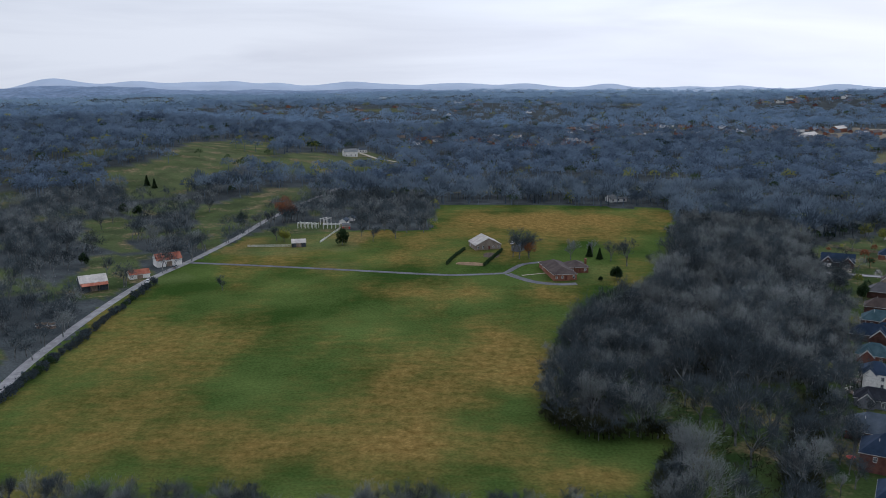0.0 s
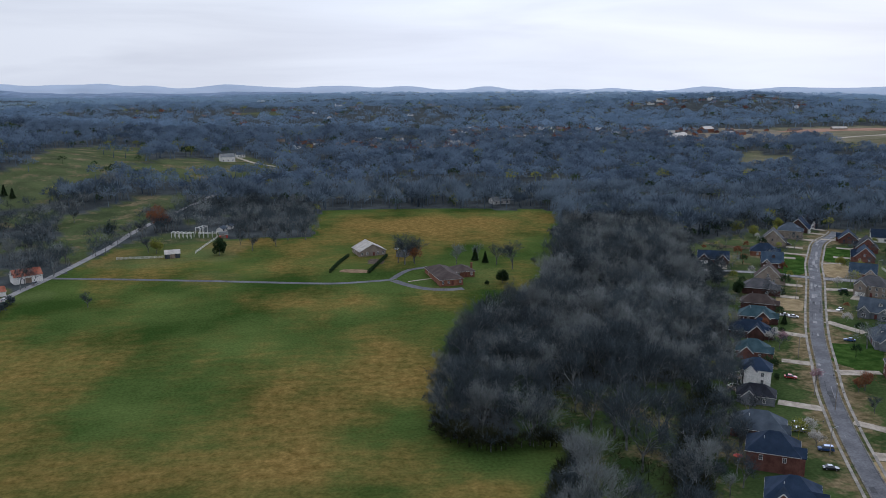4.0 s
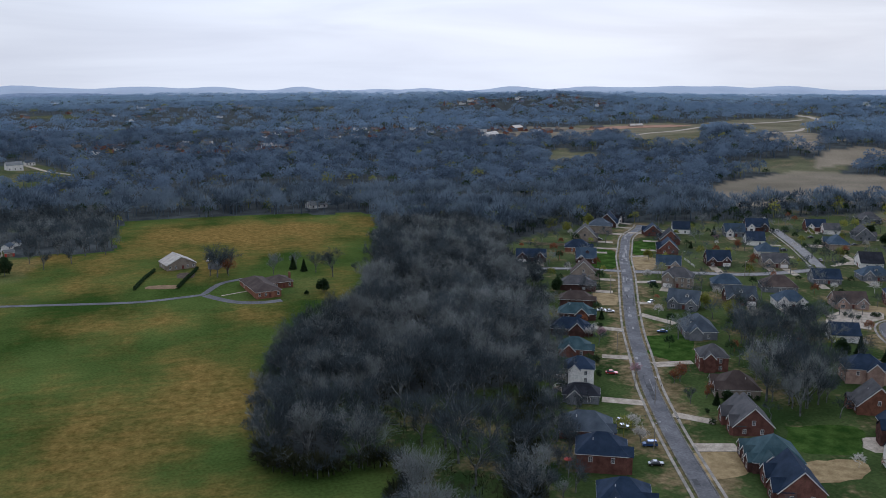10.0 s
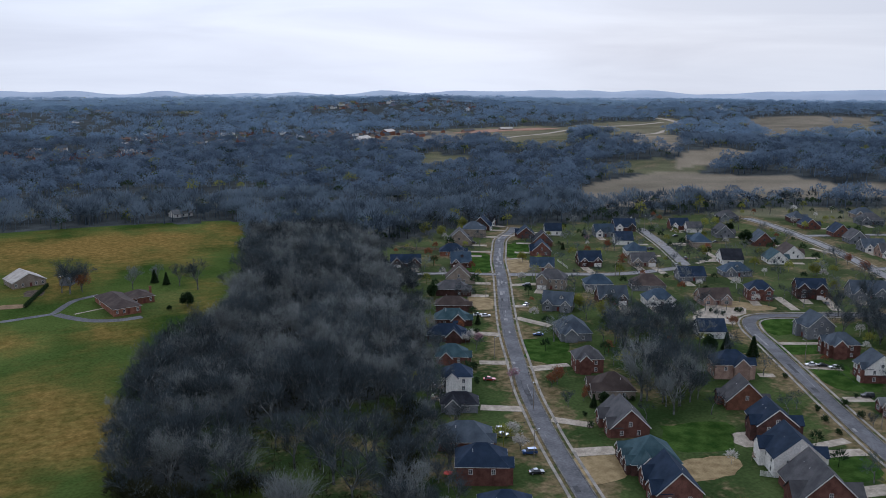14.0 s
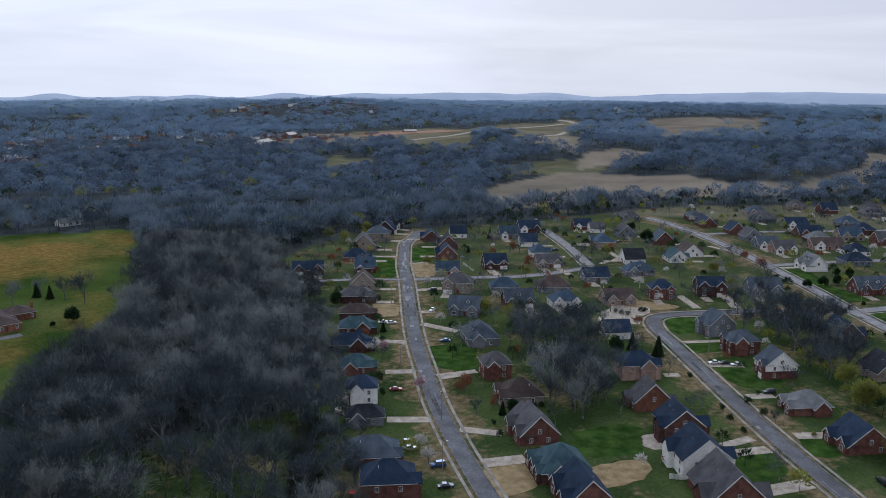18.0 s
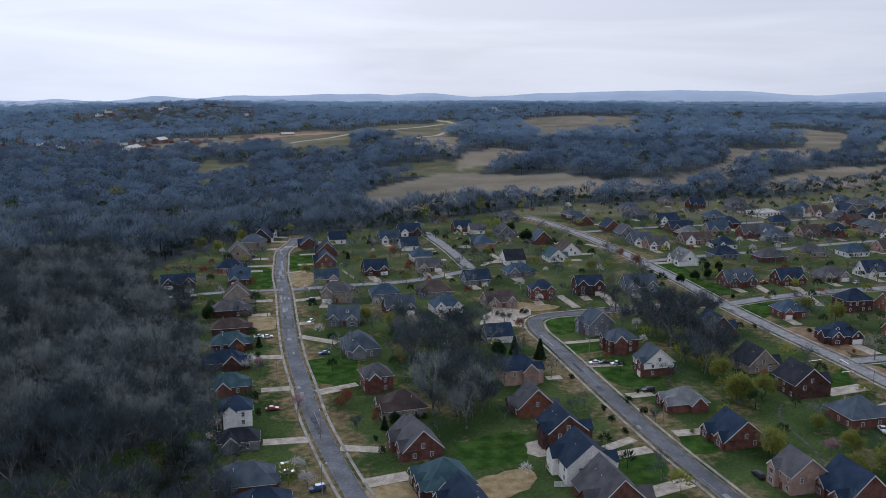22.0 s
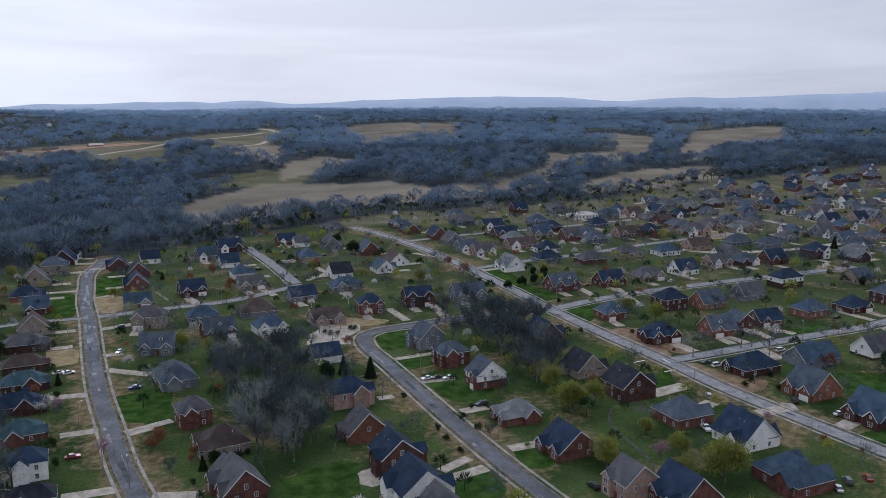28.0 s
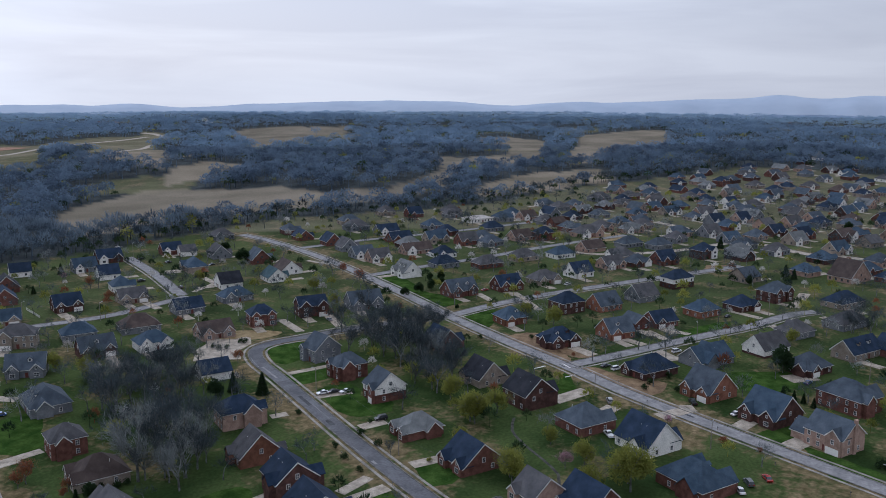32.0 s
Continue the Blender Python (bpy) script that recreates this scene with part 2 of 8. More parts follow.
M_BARK = material("bark", (0.066, 0.069, 0.067), (0.200, 0.207, 0.202), 0.8, 0.95, fine=3.0)
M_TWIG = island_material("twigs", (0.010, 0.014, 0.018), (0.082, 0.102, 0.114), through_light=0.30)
# a first touch of distance haze is put into this grey
M_TWIG_NEAR = island_material("faintly_hazed_twigs", (0.048, 0.065, 0.087), (0.156, 0.196, 0.242), through_light=0.5)
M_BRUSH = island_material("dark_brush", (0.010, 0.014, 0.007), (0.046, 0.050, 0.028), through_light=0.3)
# distance haze painted into three twig colours, bluer and paler farther out
M_TWIG_FAR = island_material("hazed_far_twigs", (0.112, 0.160, 0.232), (0.205, 0.282, 0.388), through_light=0.5)
M_TWIG_MID = island_material("hazed_middle_twigs", (0.058, 0.080, 0.116), (0.158, 0.208, 0.280), through_light=0.5)
M_TWIG_HAZED = island_material("hazed_distant_twigs", (0.200, 0.282, 0.388), (0.270, 0.368, 0.482), through_light=0.5)
M_TWIG_PALE = island_material("pale_twigs", (0.060, 0.068, 0.070), (0.240, 0.258, 0.256), through_light=0.3)
M_EVERGREEN = island_material("evergreen_needles", (0.012, 0.026, 0.013), (0.048, 0.076, 0.034))
M_BUD = island_material("green_buds", (0.115, 0.128, 0.028), (0.275, 0.285, 0.065))
M_RED_BUD = island_material("red_buds", (0.11, 0.045, 0.025), (0.26, 0.115, 0.06))
M_BLOSSOM = island_material("blossom", (0.30, 0.29, 0.27), (0.62, 0.60, 0.57))
M_PINK = island_material("pink_blossom", (0.22, 0.12, 0.15), (0.42, 0.27, 0.31))


# ---- shapes ----
def mesh(name, verts, faces, mat=None, smooth=False):
    me = bpy.data.meshes.new(name)
    me.from_pydata([tuple(v) for v in verts], [], [tuple(f) for f in faces])
    if mat:
        me.materials.append(mat)
    if smooth:
        me.polygons.foreach_set("use_smooth", [True] * len(me.polygons))
    return me


def tri_mesh(name, co, mat, tone=None):
    """A mesh of loose triangles, co: n x 3 x 3; tone: one value a triangle."""
    co = np.ascontiguousarray(co, np.float32)
    k = len(co)
    me = bpy.data.meshes.new(name)
    me.vertices.add(3 * k)
    me.vertices.foreach_set("co", co.reshape(-1))
    me.loops.add(3 * k)
    me.loops.foreach_set("vertex_index", np.arange(3 * k, dtype=np.int32))
    me.polygons.add(k)
    me.polygons.foreach_set("loop_start", np.arange(0, 3 * k, 3, dtype=np.int32))
    me.update()
    if tone is not None:
        me.attributes.new("tone", "FLOAT", "POINT").data.foreach_set("value", np.repeat(tone, 3).astype(np.float32))
    me.materials.append(mat)
    return me


def part(name, me, parent, label="", m=None):
    ob = new(name, me)
    ob.parent = parent
    if m is not None:
        ob.matrix_basis = m
    return tagged(ob, label)


def thing(name, label, category, m=None, group="", kind=""):
    ob = new(name)
    ob.empty_display_size = 0.2
    if m is not None:
        ob.matrix_basis = m
    return tagged(ob, label, category, group, kind)


class Shape:
    """Gathers boxes, prisms and tubes into one mesh."""

    def __init__(self):
        self.v, self.f = [], []

    def add(self, verts, faces):
        k = len(self.v)
        self.v += [tuple(p) for p in verts]
        self.f += [tuple(i + k for i in f) for f in faces]
        return self

    def box(self, x0, x1, y0, y1, z0, z1):
        return self.add([(x0, y0, z0), (x1, y0, z0), (x1, y1, z0), (x0, y1, z0), (x0, y0, z1), (x1, y0, z1), (x1, y1, z1), (x0, y1, z1)],
                        [(3, 2, 1, 0), (4, 5, 6, 7), (0, 1, 5, 4), (1, 2, 6, 5), (2, 3, 7, 6), (3, 0, 4, 7)])

    def tube(self, p, q, r0, r1, sides=5):
        p, q = Vector(p), Vector(q)
        w = (q - p).normalized()
        u = w.orthogonal().normalized()
        t = w.cross(u)
        ring = [(math.cos(2 * math.pi * k / sides), math.sin(2 * math.pi * k / sides)) for k in range(sides)]
        vs = [p + (u * a + t * b) * r0 for a, b in ring] + [q + (u * a + t * b) * r1 for a, b in ring]
        fs = [(k, (k + 1) % sides, sides + (k + 1) % sides, sides + k) for k in range(sides)]
        return self.add(vs, fs + [tuple(range(sides - 1, -1, -1)), tuple(range(sides, 2 * sides))])

    def slab(self, quad, thick):
        """A board on a quad, its thickness below it."""
        a, b, c, d = (Vector(p) for p in quad)
        nrm = (b - a).cross(d - a).normalized() * thick
        lo = [p - nrm for p in (a, b, c, d)]
        return self.add([a, b, c, d, *lo], [(0, 1, 2, 3), (7, 6, 5, 4), (1, 0, 4, 5), (2, 1, 5, 6), (3, 2, 6, 7), (0, 3, 7, 4)])

    def done(self, name, mat, smooth=False):
        return mesh(name, self.v, self.f, mat, smooth)


def inside(px, py, poly):
    """Which of the points lie in the polygon."""
    res = np.zeros(np.shape(px), bool)
    k = len(poly)
    for i in range(k):
        (x0, y0), (x1, y1) = poly[i], poly[(i + 1) % k]
        if y0 == y1:
            continue
        cross = ((y0 > py) != (y1 > py)) & (px < (x1 - x0) * (py - y0) / (y1 - y0) + x0)
        res ^= cross
    return res


def smooth_noise(x, y, size, seed=0):
    """Cheap layered waves for swells of the land."""
    rng = np.random.default_rng(seed)
    total = 0
    for k in range(7):
        a = rng.uniform(0, 2 * math.pi)
        w = size * rng.uniform(0.6, 1.6)
        total = total + np.sin((x * math.cos(a) + y * math.sin(a)) * 2 * math.pi / w + rng.uniform(0, 6.28))
    return total / 4.0


def height(x, y):
    """The lie of the land: level streets, a low farm hill, swells and ridges farther off."""
    x, y = np.asarray(x, float), np.asarray(y, float)
    d = np.hypot(x - 20, y - 30)
    farm = 5.0 * np.exp(-(((x - 60) / 190) ** 2 + ((y - 560) / 150) ** 2))
    far = np.clip((d - 900) / 1300, 0, 1)
    knolls = 0
    for heading, r, wide, tall in ((26.5, 2600, 330, 36), (-23, 1450, 330, 34), (-12, 2100, 300, 16), (52, 2500, 420, 18), (8, 2300, 350, 14), (78, 2300, 450, 18), (38, 1350, 190, 9), (62, 1500, 240, 11), (56, 1080, 120, 15), (81, 1330, 230, 24), (46, 1250, 130, 12), (-21, 1000, 190, 26)):
        a = math.radians(heading)
        knolls = knolls + tall * np.exp(-(((x - 20 - r * math.sin(a)) / wide) ** 2 + ((y - 30 - r * math.cos(a)) / wide) ** 2))
    swell = far * (10 * smooth_noise(x, y, 900, 3) + 4 * smooth_noise(x, y, 380, 5))
    drop = np.clip((d - 2300) / 2300, 0, 1)
    return farm + swell * (1 - 0.6 * drop) + knolls - 26 * drop * drop * (3 - 2 * drop)


# ---- plan ----
PASTURE = [(-300, 40), (-164, 300), (-164, 476), (-147, 517), (-128, 590), (-66, 606), (2, 606), (0, 690), (10, 732), (110, 724), (200, 700), (155, 545),
           (120, 451), (95, 412), (63, 374), (50, 321), (46, 297), (46, 276), (54, 268), (75, 267), (88, 254), (84, 232), (70, 150), (20, 120), (-60, 60)]
STREETS = [(95, 60), (108, 205), (122, 238), (157, 303), (196, 399), (229, 486), (240, 545), (330, 600), (470, 570), (640, 560), (820, 440), (1010, 400), (1200, 250), (1250, -350), (300, -150)]
# ploughed and mown fields beyond the estate
FIELD_BIG = [(555, 730), (612, 774), (742, 814), (762, 777), (779, 721), (804, 677), (791, 607), (829, 578), (790, 577), (714, 603), (665, 619), (583, 653), (528, 645), (502, 663)]
FIELD_VALLEY = [(791, 594), (834, 564), (943, 570), (1142, 654), (1226, 739), (1245, 730), (1172, 640), (1083, 605), (932, 541), (836, 537), (788, 563)]
FIELD_PINK = [(816, 867), (857, 894), (927, 897), (941, 857), (935, 837), (880, 832), (842, 826), (806, 842), (793, 843)]
FIELD_BEND = [(1712, 879), (1758, 821), (1713, 726), (1525, 646), (1278, 562), (1215, 572), (1160, 618), (1184, 648), (1235, 735), (1239, 686), (1300, 628), (1466, 694), (1565, 747), (1625, 824)]
FIELD_EAST = [(1734, 661), (1860, 700), (2005, 677), (2201, 624), (2194, 588), (1738, 492), (1666, 515), (1288, 477), (1254, 508), (1519, 600)]
FIELD_EDGE = [(907, 492), (998, 506), (1096, 503), (1156, 464), (1151, 423), (1112, 399), (1073, 390), (1050, 425), (1021, 429), (970, 437), (941, 459), (897, 473)]
FIELD_TRACK = [(890, 1102), (1132, 1263), (1191, 1217), (1154, 1131), (1026, 1065), (874, 934), (874, 981), (918, 1081)]
FIELD_HILL = [(1692, 1542), (1760, 1509), (1813, 1411), (1916, 1337), (1850, 1323), (1673, 1287), (1485, 1231), (1333, 1176), (1532, 1381)]
CROPS = [(FIELD_BIG, 0.86), (FIELD_VALLEY, 0.7), (FIELD_PINK, 1.0), (FIELD_BEND, 0.8), (FIELD_EAST, 0.85), (FIELD_EDGE, 1.0), (FIELD_TRACK, 0.95), (FIELD_HILL, 0.8)]
HILL_MEADOW = [(-297, 1068), (-269, 1204), (-223, 1207), (-191, 1068), (-203, 990), (-220, 866), (-237, 777), (-278, 772), (-313, 842), (-280, 926)]
FARM_FIELD = [(-194, 949), (-169, 1063), (-147, 1109), (-108, 1079), (-63, 1024), (-79, 976), (-125, 937), (-158, 916), (-188, 915)]
ROAD_MEADOW = [(-201, 717), (-161, 779), (-120, 832), (-111, 802), (-129, 742), (-136, 676), (-154, 637), (-176, 642)]
BARN_MEADOWS = [[(-268, 671), (-237, 670), (-201, 566), (-217, 566), (-251, 605)], [(-215, 540), (-178, 545), (-178, 450), (-210, 455)], [(-250, 340), (-172, 330), (-172, 240), (-260, 240)]]
FAR_MEADOWS = [[(69, 870), (102, 887), (167, 875), (214, 880), (269, 883), (255, 835), (220, 817), (161, 848), (98, 851)], [(580, 1132), (623, 1158), (600, 1099), (639, 1088), (599, 1021), (564, 1018), (514, 956), (500, 975)],
               [(822, 1275), (903, 1308), (1048, 1418), (1032, 1377), (812, 1089), (768, 1114), (753, 1170)], [(2191, 901), (2226, 867), (2242, 796), (2123, 756), (1970, 786)]]
ROUGH_GRASS = [[(1101, 1488), (1181, 1574), (1381, 1615), (1421, 1541), (1431, 1504), (1283, 1393), (1042, 1272), (1075, 1435)], [(1259, 1112), (1530, 1223), (1758, 1273), (1758, 1198), (1557, 1130), (1420, 1150), (1212, 1071)]]
GREEN_STRIPS = [[(692, 895), (756, 894), (802, 879), (810, 861), (778, 858), (739, 816), (720, 852), (683, 862)], [(789, 870), (839, 843), (779, 786), (739, 816)]]
FARM_YARD = [(-120, 1118), (-106, 1172), (-91, 1177), (-45, 1069), (-40, 1021), (-62, 1012), (-86, 1064), (-113, 1052)]
COMPOUND = [(-138, 562), (-52, 556), (-52, 600), (-60, 645), (-112, 640)]
TRACK_VERGE = [(928, 1141), (1109, 1302), (1233, 1365), (1327, 1426), (1244, 1339), (1080, 1199), (945, 1113), (878, 1078)]
TOP_VERGE = [(1588, 1747), (1561, 1654), (1463, 1517), (1405, 1468), (1433, 1535), (1451, 1598)]
BUILDING_LAND = [(900, 1593), (970, 1608), (1125, 1624), (1155, 1540), (1301, 1562), (1463, 1587), (1405, 1520), (1208, 1452), (1056, 1409), (888, 1286), (793, 1230), (796, 1360)]
NEW_HOMES = [(571, 1370), (620, 1438), (808, 1649), (865, 1611), (879, 1545), (782, 1338), (708, 1322), (671, 1371), (589, 1324)]
ROUGH_GRASS += [TRACK_VERGE, TOP_VERGE, BUILDING_LAND]
CROPS.append((NEW_HOMES, 0.9))
MEADOWS = [FARM_YARD, COMPOUND, HILL_MEADOW, FARM_FIELD, ROAD_MEADOW, *BARN_MEADOWS, *FAR_MEADOWS, *ROUGH_GRASS, *GREEN_STRIPS]


def in_field(x, y, poly):
    """Inside a field, which runs on a little way behind the tree tops before it."""
    res = inside(x, y, poly)
    for f in (1.015, 1.035):
        res = res | inside(20 + (x - 20) * f, 30 + (y - 30) * f, poly)
    return res


def clearing(x, y):
    """Open grass among the woods, in larger pieces farther off."""
    d = np.hypot(x - 20, y - 30)
    near = smooth_noise(x, y, 160, 12) > 0.75
    middle = smooth_noise(x, y, 420, 12) > 1.0
    far = (smooth_noise(x, y, 620, 13) > 0.80) & (np.hypot(x - 1180, y - 2357) > 620)
    return np.where(d < 800, near, np.where(d < 1500, middle, far))


def build_ground():
    a = np.radians(np.concatenate([np.linspace(-180, -34, 24), np.linspace(-33, 101, 380), np.linspace(103, 178, 16)]))
    r = np.concatenate([[0.5], np.geomspace(20, 4950, 360)])
    A, Rr = np.meshgrid(a, r)
    X, Y = 20 + Rr * np.sin(A), 30 + Rr * np.cos(A)
    Z = height(X, Y)
    na, nr = len(a), len(r)
    idx = np.arange(na * nr).reshape(nr, na)
    q = np.stack([idx[:-1, :], idx[1:, :], np.roll(idx, -1, 1)[1:, :], np.roll(idx, -1, 1)[:-1, :]], -1).reshape(-1, 4)
    me = bpy.data.meshes.new("ground")
    me.vertices.add(na * nr)
    me.vertices.foreach_set("co", np.stack([X, Y, Z], -1).astype(np.float32).reshape(-1))
    me.loops.add(q.size)
    me.loops.foreach_set("vertex_index", q[:, ::-1].reshape(-1).astype(np.int32))
    me.polygons.add(len(q))
    me.polygons.foreach_set("loop_start", np.arange(0, q.size, 4, dtype=np.int32))
    me.update()
    me.polygons.foreach_set("use_smooth", [True] * len(q))
    wob = 4 * smooth_noise(X, Y, 60, 8)
    dry = np.full_like(X, 0.30)
    # straw-coloured swathes of the pasture, and the greener ground between: place, half widths, amount
    for px, py, wx, wy, much in ((80, 640, 100, 50, 0.55), (-113, 364, 45, 40, 0.32), (22, 341, 45, 42, 0.34), (0, 303, 42, 28, 0.28), (-55, 262, 75, 20, 0.34), (12, 437, 70, 12, 0.22), (48, 237, 18, 10, 0.25), (-140, 300, 22, 60, 0.18),
                                 (-57, 403, 60, 35, -0.16), (-71, 312, 42, 20, -0.14), (33, 283, 22, 16, -0.16), (85, 405, 32, 34, -0.2), (60, 250, 16, 10, -0.14), (20, 478, 140, 14, -0.16), (-40, 555, 110, 40, 0.16), (60, 560, 60, 30, 0.10)):
        dry = dry + much * np.exp(-(((X - px) / wx) ** 2 + ((Y - py) / wy) ** 2))
    dry = np.clip(dry, 0.13, 1) * inside(X + wob, Y + wob, PASTURE)
    lawn = inside(X + wob, Y, STREETS) * 1.0
    for k in MEADOWS:
        lawn = np.maximum(lawn, in_field(X + 2 * wob, Y + wob, k) * 1.0)
    lawn = np.maximum(lawn, clearing(X, Y) * 0.9)
    lawn = np.maximum(lawn, ((X > 66) & (X < 170) & (Y > 150) & (Y < 310)) * 1.0)
    far = np.hypot(X - 20, Y - 30)
    lawn = np.maximum(lawn, ((X < -90) & (far < 1000) & (smooth_noise(X, Y, 90, 14) > 0.45)) * 1.0)
    crop = np.where(far > 750, np.where(X < 0, 0.15, 0.40), 0.10 * np.clip((far - 400) / 150, 0, 1)) * (lawn > 0.5)
    verge = np.zeros_like(X)
    close = (far > 100) & (far < 900) & (X > 90)
    for line in (A_LINE, B_LINE, C_LINE):
        for p in smooth_line(line, 5.0):
            verge[close] = np.maximum(verge[close], np.clip(1.9 - np.hypot(X[close] - p[0], Y[close] - p[1]) / 8.0, 0, 1))
    for k, ripe in CROPS:
        crop = np.maximum(crop, in_field(X + 2 * wob, Y + 2 * wob, k) * ripe)
    for k in ROUGH_GRASS:
        crop = np.maximum(crop, in_field(X, Y, k) * 0.62)
    col = np.stack([np.clip(dry, 0, 1), lawn, crop, verge], -1).astype(np.float32)
    at = me.color_attributes.new("cover", "FLOAT_COLOR", "POINT")
    at.data.foreach_set("color", col.reshape(-1))
    me.materials.append(M_GROUND)
    return tagged(new("ground", me), "rolling grass and leaf-littered ground under the fields and streets", "ground", kind="structure")


# ---- roads ----
def smooth_line(points, step=4.0):
    """Points at even steps on a smooth line through the given ones."""
    p = [np.array(q, float) for q in points]
    p = [2 * p[0] - p[1], *p, 2 * p[-1] - p[-2]]
    out = []
    for i in range(1, len(p) - 2):
        k = max(1, int(np.linalg.norm(p[i + 1] - p[i]) / step))
        for j in range(k):
            t = j / k
            out.append(0.5 * (2 * p[i] + (p[i + 1] - p[i - 1]) * t + (2 * p[i - 1] - 5 * p[i] + 4 * p[i + 1] - p[i + 2]) * t * t
                              + (3 * p[i] - p[i - 1] - 3 * p[i + 1] + p[i + 2]) * t ** 3))
    return np.array(out + [p[-2]])


def ribbon(name, line, off0, off1, z0, z1, mat, label, category, parent=None):
    """A strip along a line between two offsets, z0 below the land and z1 above it."""
    t = np.gradient(line, axis=0)
    t /= np.linalg.norm(t, axis=1)[:, None]
    nrm = np.stack([t[:, 1], -t[:, 0]], -1)
    a, b = line + nrm * off0, line + nrm * off1
    k = len(line)
    vs = []
    for side in (a, b):
        g = height(side[:, 0], side[:, 1])
        vs += [np.column_stack([side, g + z1]), np.column_stack([side, g + z0])]
    vs = np.concatenate(vs)
    fs = []
    for i in range(k - 1):
        fs += [(i, i + 1, 2 * k + i + 1, 2 * k + i), (i + 1, i, k + i, k + i + 1), (2 * k + i, 2 * k + i + 1, 3 * k + i + 1, 3 * k + i)]
    fs += [(0, 2 * k, 3 * k, k), (k - 1, 2 * k - 1, 4 * k - 1, 3 * k - 1)]
    ob = new(name, mesh(name, vs, fs, mat))
    if parent:
        ob.parent = parent
        return ob
    return tagged(ob, label, category, kind="structure")


ROADS = []


def street(name, points, width, mat, label, lift=0.05, kerbs=True, walks=(1, -1)):
    line = smooth_line(points)
    ROADS.append((line, width / 2))
    road = ribbon(name, line, -width / 2, width / 2, -0.3, lift, mat, label, "road")
    for s in (1, -1) if kerbs else ():
        lo, hi = sorted((s * width / 2, s * (width / 2 + 0.45)))
        ribbon("kerb", line, lo, hi, -0.3, lift + 0.13, M_KERB, "pale concrete kerb beside the street", "kerb")
        if s in walks:
            lo, hi = sorted((s * (width / 2 + 1.5), s * (width / 2 + 2.5)))
            ribbon("pavement", line, lo, hi, -0.3, lift + 0.06, M_WALK, "narrow concrete pavement along the street", "pavement")
    return road


A_LINE = [(128, 130), (148, 192), (158, 219), (169, 247), (178, 268), (189, 292), (204, 320), (222, 354), (246, 395), (277, 446), (299, 484), (318, 513), (340, 545), (364, 568), (376, 582)]
B_LINE = [(214, 110), (243, 164), (259, 194), (280, 230), (313, 284), (326, 306), (338, 318), (350, 319), (363, 313), (384, 303), (410, 286), (432, 272)]
C_LINE = [(300, 20), (347, 118), (365, 155), (385, 188), (405, 224), (432, 269), (460, 311), (491, 360), (521, 411), (543, 455), (561, 498), (570, 530)]
build_ground()
street("road_1", A_LINE, 5.5, M_ASPHALT, "worn grey asphalt street with pale concrete kerbs")
street("road_2", B_LINE, 5.7, M_ASPHALT, "grey asphalt street between brick houses")
street("road_3", C_LINE, 6.5, M_OLD_ASPHALT, "wide grey asphalt street climbing through the estate")
street("road_4", [(279, 454), (257, 468), (225, 478)], 5.0, M_OLD_ASPHALT, "short side street with pale worn asphalt", 0.04, walks=())
street("road_5", [(285, 451), (318, 436), (349, 422), (398, 418)], 6.5, M_OLD_ASPHALT, "pale asphalt cross street", 0.04, walks=())
street("road_6", [(460, 535), (454, 523), (430, 477), (398, 423)], 6.5, M_OLD_ASPHALT, "pale asphalt side street", 0.045, walks=(1,))
street("road_7", [(433, 270), (467, 259), (502, 243), (555, 212), (594, 188), (640, 160)], 6.8, M_OLD_ASPHALT, "pale asphalt side street", 0.04, walks=(1,))
street("road_8", [(386, 188), (416, 171), (458, 148), (487, 131), (520, 116), (536, 104)], 6.4, M_OLD_ASPHALT, "grey asphalt side street", 0.04, walks=(1,))
street("road_9", [(800, 260), (734, 168), (704, 122), (706, 98), (703, 76), (712, 40)], 9.0, M_CONCRETE, "pale concrete street farther off", 0.04, walks=())
street("road_12", [(628, 290), (631, 272), (634, 251), (659, 222), (689, 201), (738, 178)], 7.0, M_CONCRETE, "pale concrete side street farther off", 0.045, walks=())
street("road_10", [(491, 360), (530, 345), (580, 322), (640, 300), (720, 262)], 6.5, M_OLD_ASPHALT, "pale street between distant houses", 0.04, walks=())
street("road_11", [(543, 455), (600, 430), (660, 395), (750, 350)], 6.5, M_OLD_ASPHALT, "pale street between distant houses", 0.04, walks=())
street("country_road", [(-150, 200), (-164, 311), (-167, 358), (-166, 419), (-161, 476), (-149, 525), (-136, 595), (-127, 672), (-104, 772), (-86, 843), (-60, 930)], 4.8, M_OLD_ASPHALT, "pale country road past the barns", 0.06, False)
street("far_lane", [(905, 1110), (1018, 1196), (1171, 1298), (1276, 1377)], 12, M_CONCRETE, "pale track over the far hill", 0.4, False)
street("top_lane", [(1556, 1703), (1478, 1573), (1450, 1511)], 14, M_CONCRETE, "pale lane on top of the far hill", 0.4, False)
street("site_road", [(841, 1304), (955, 1381), (1101, 1468), (1253, 1506), (1430, 1552)], 11, M_CONCRETE, "pale new road beside the building site", 0.4, False)
street("building_site", [(868, 1500), (960, 1530), (1040, 1528), (1100, 1540)], 60, material("red_earth", (0.20, 0.11, 0.07), (0.30, 0.18, 0.12), 0.05, 0.95), "strip of bare red earth on a far building site", 0.4, False)
street("hill_lane", [(-99, 1146), (-87, 1123), (-66, 1076), (-44, 1051)], 6, M_CONCRETE, "pale lane past the white farmhouse", 0.2, False)
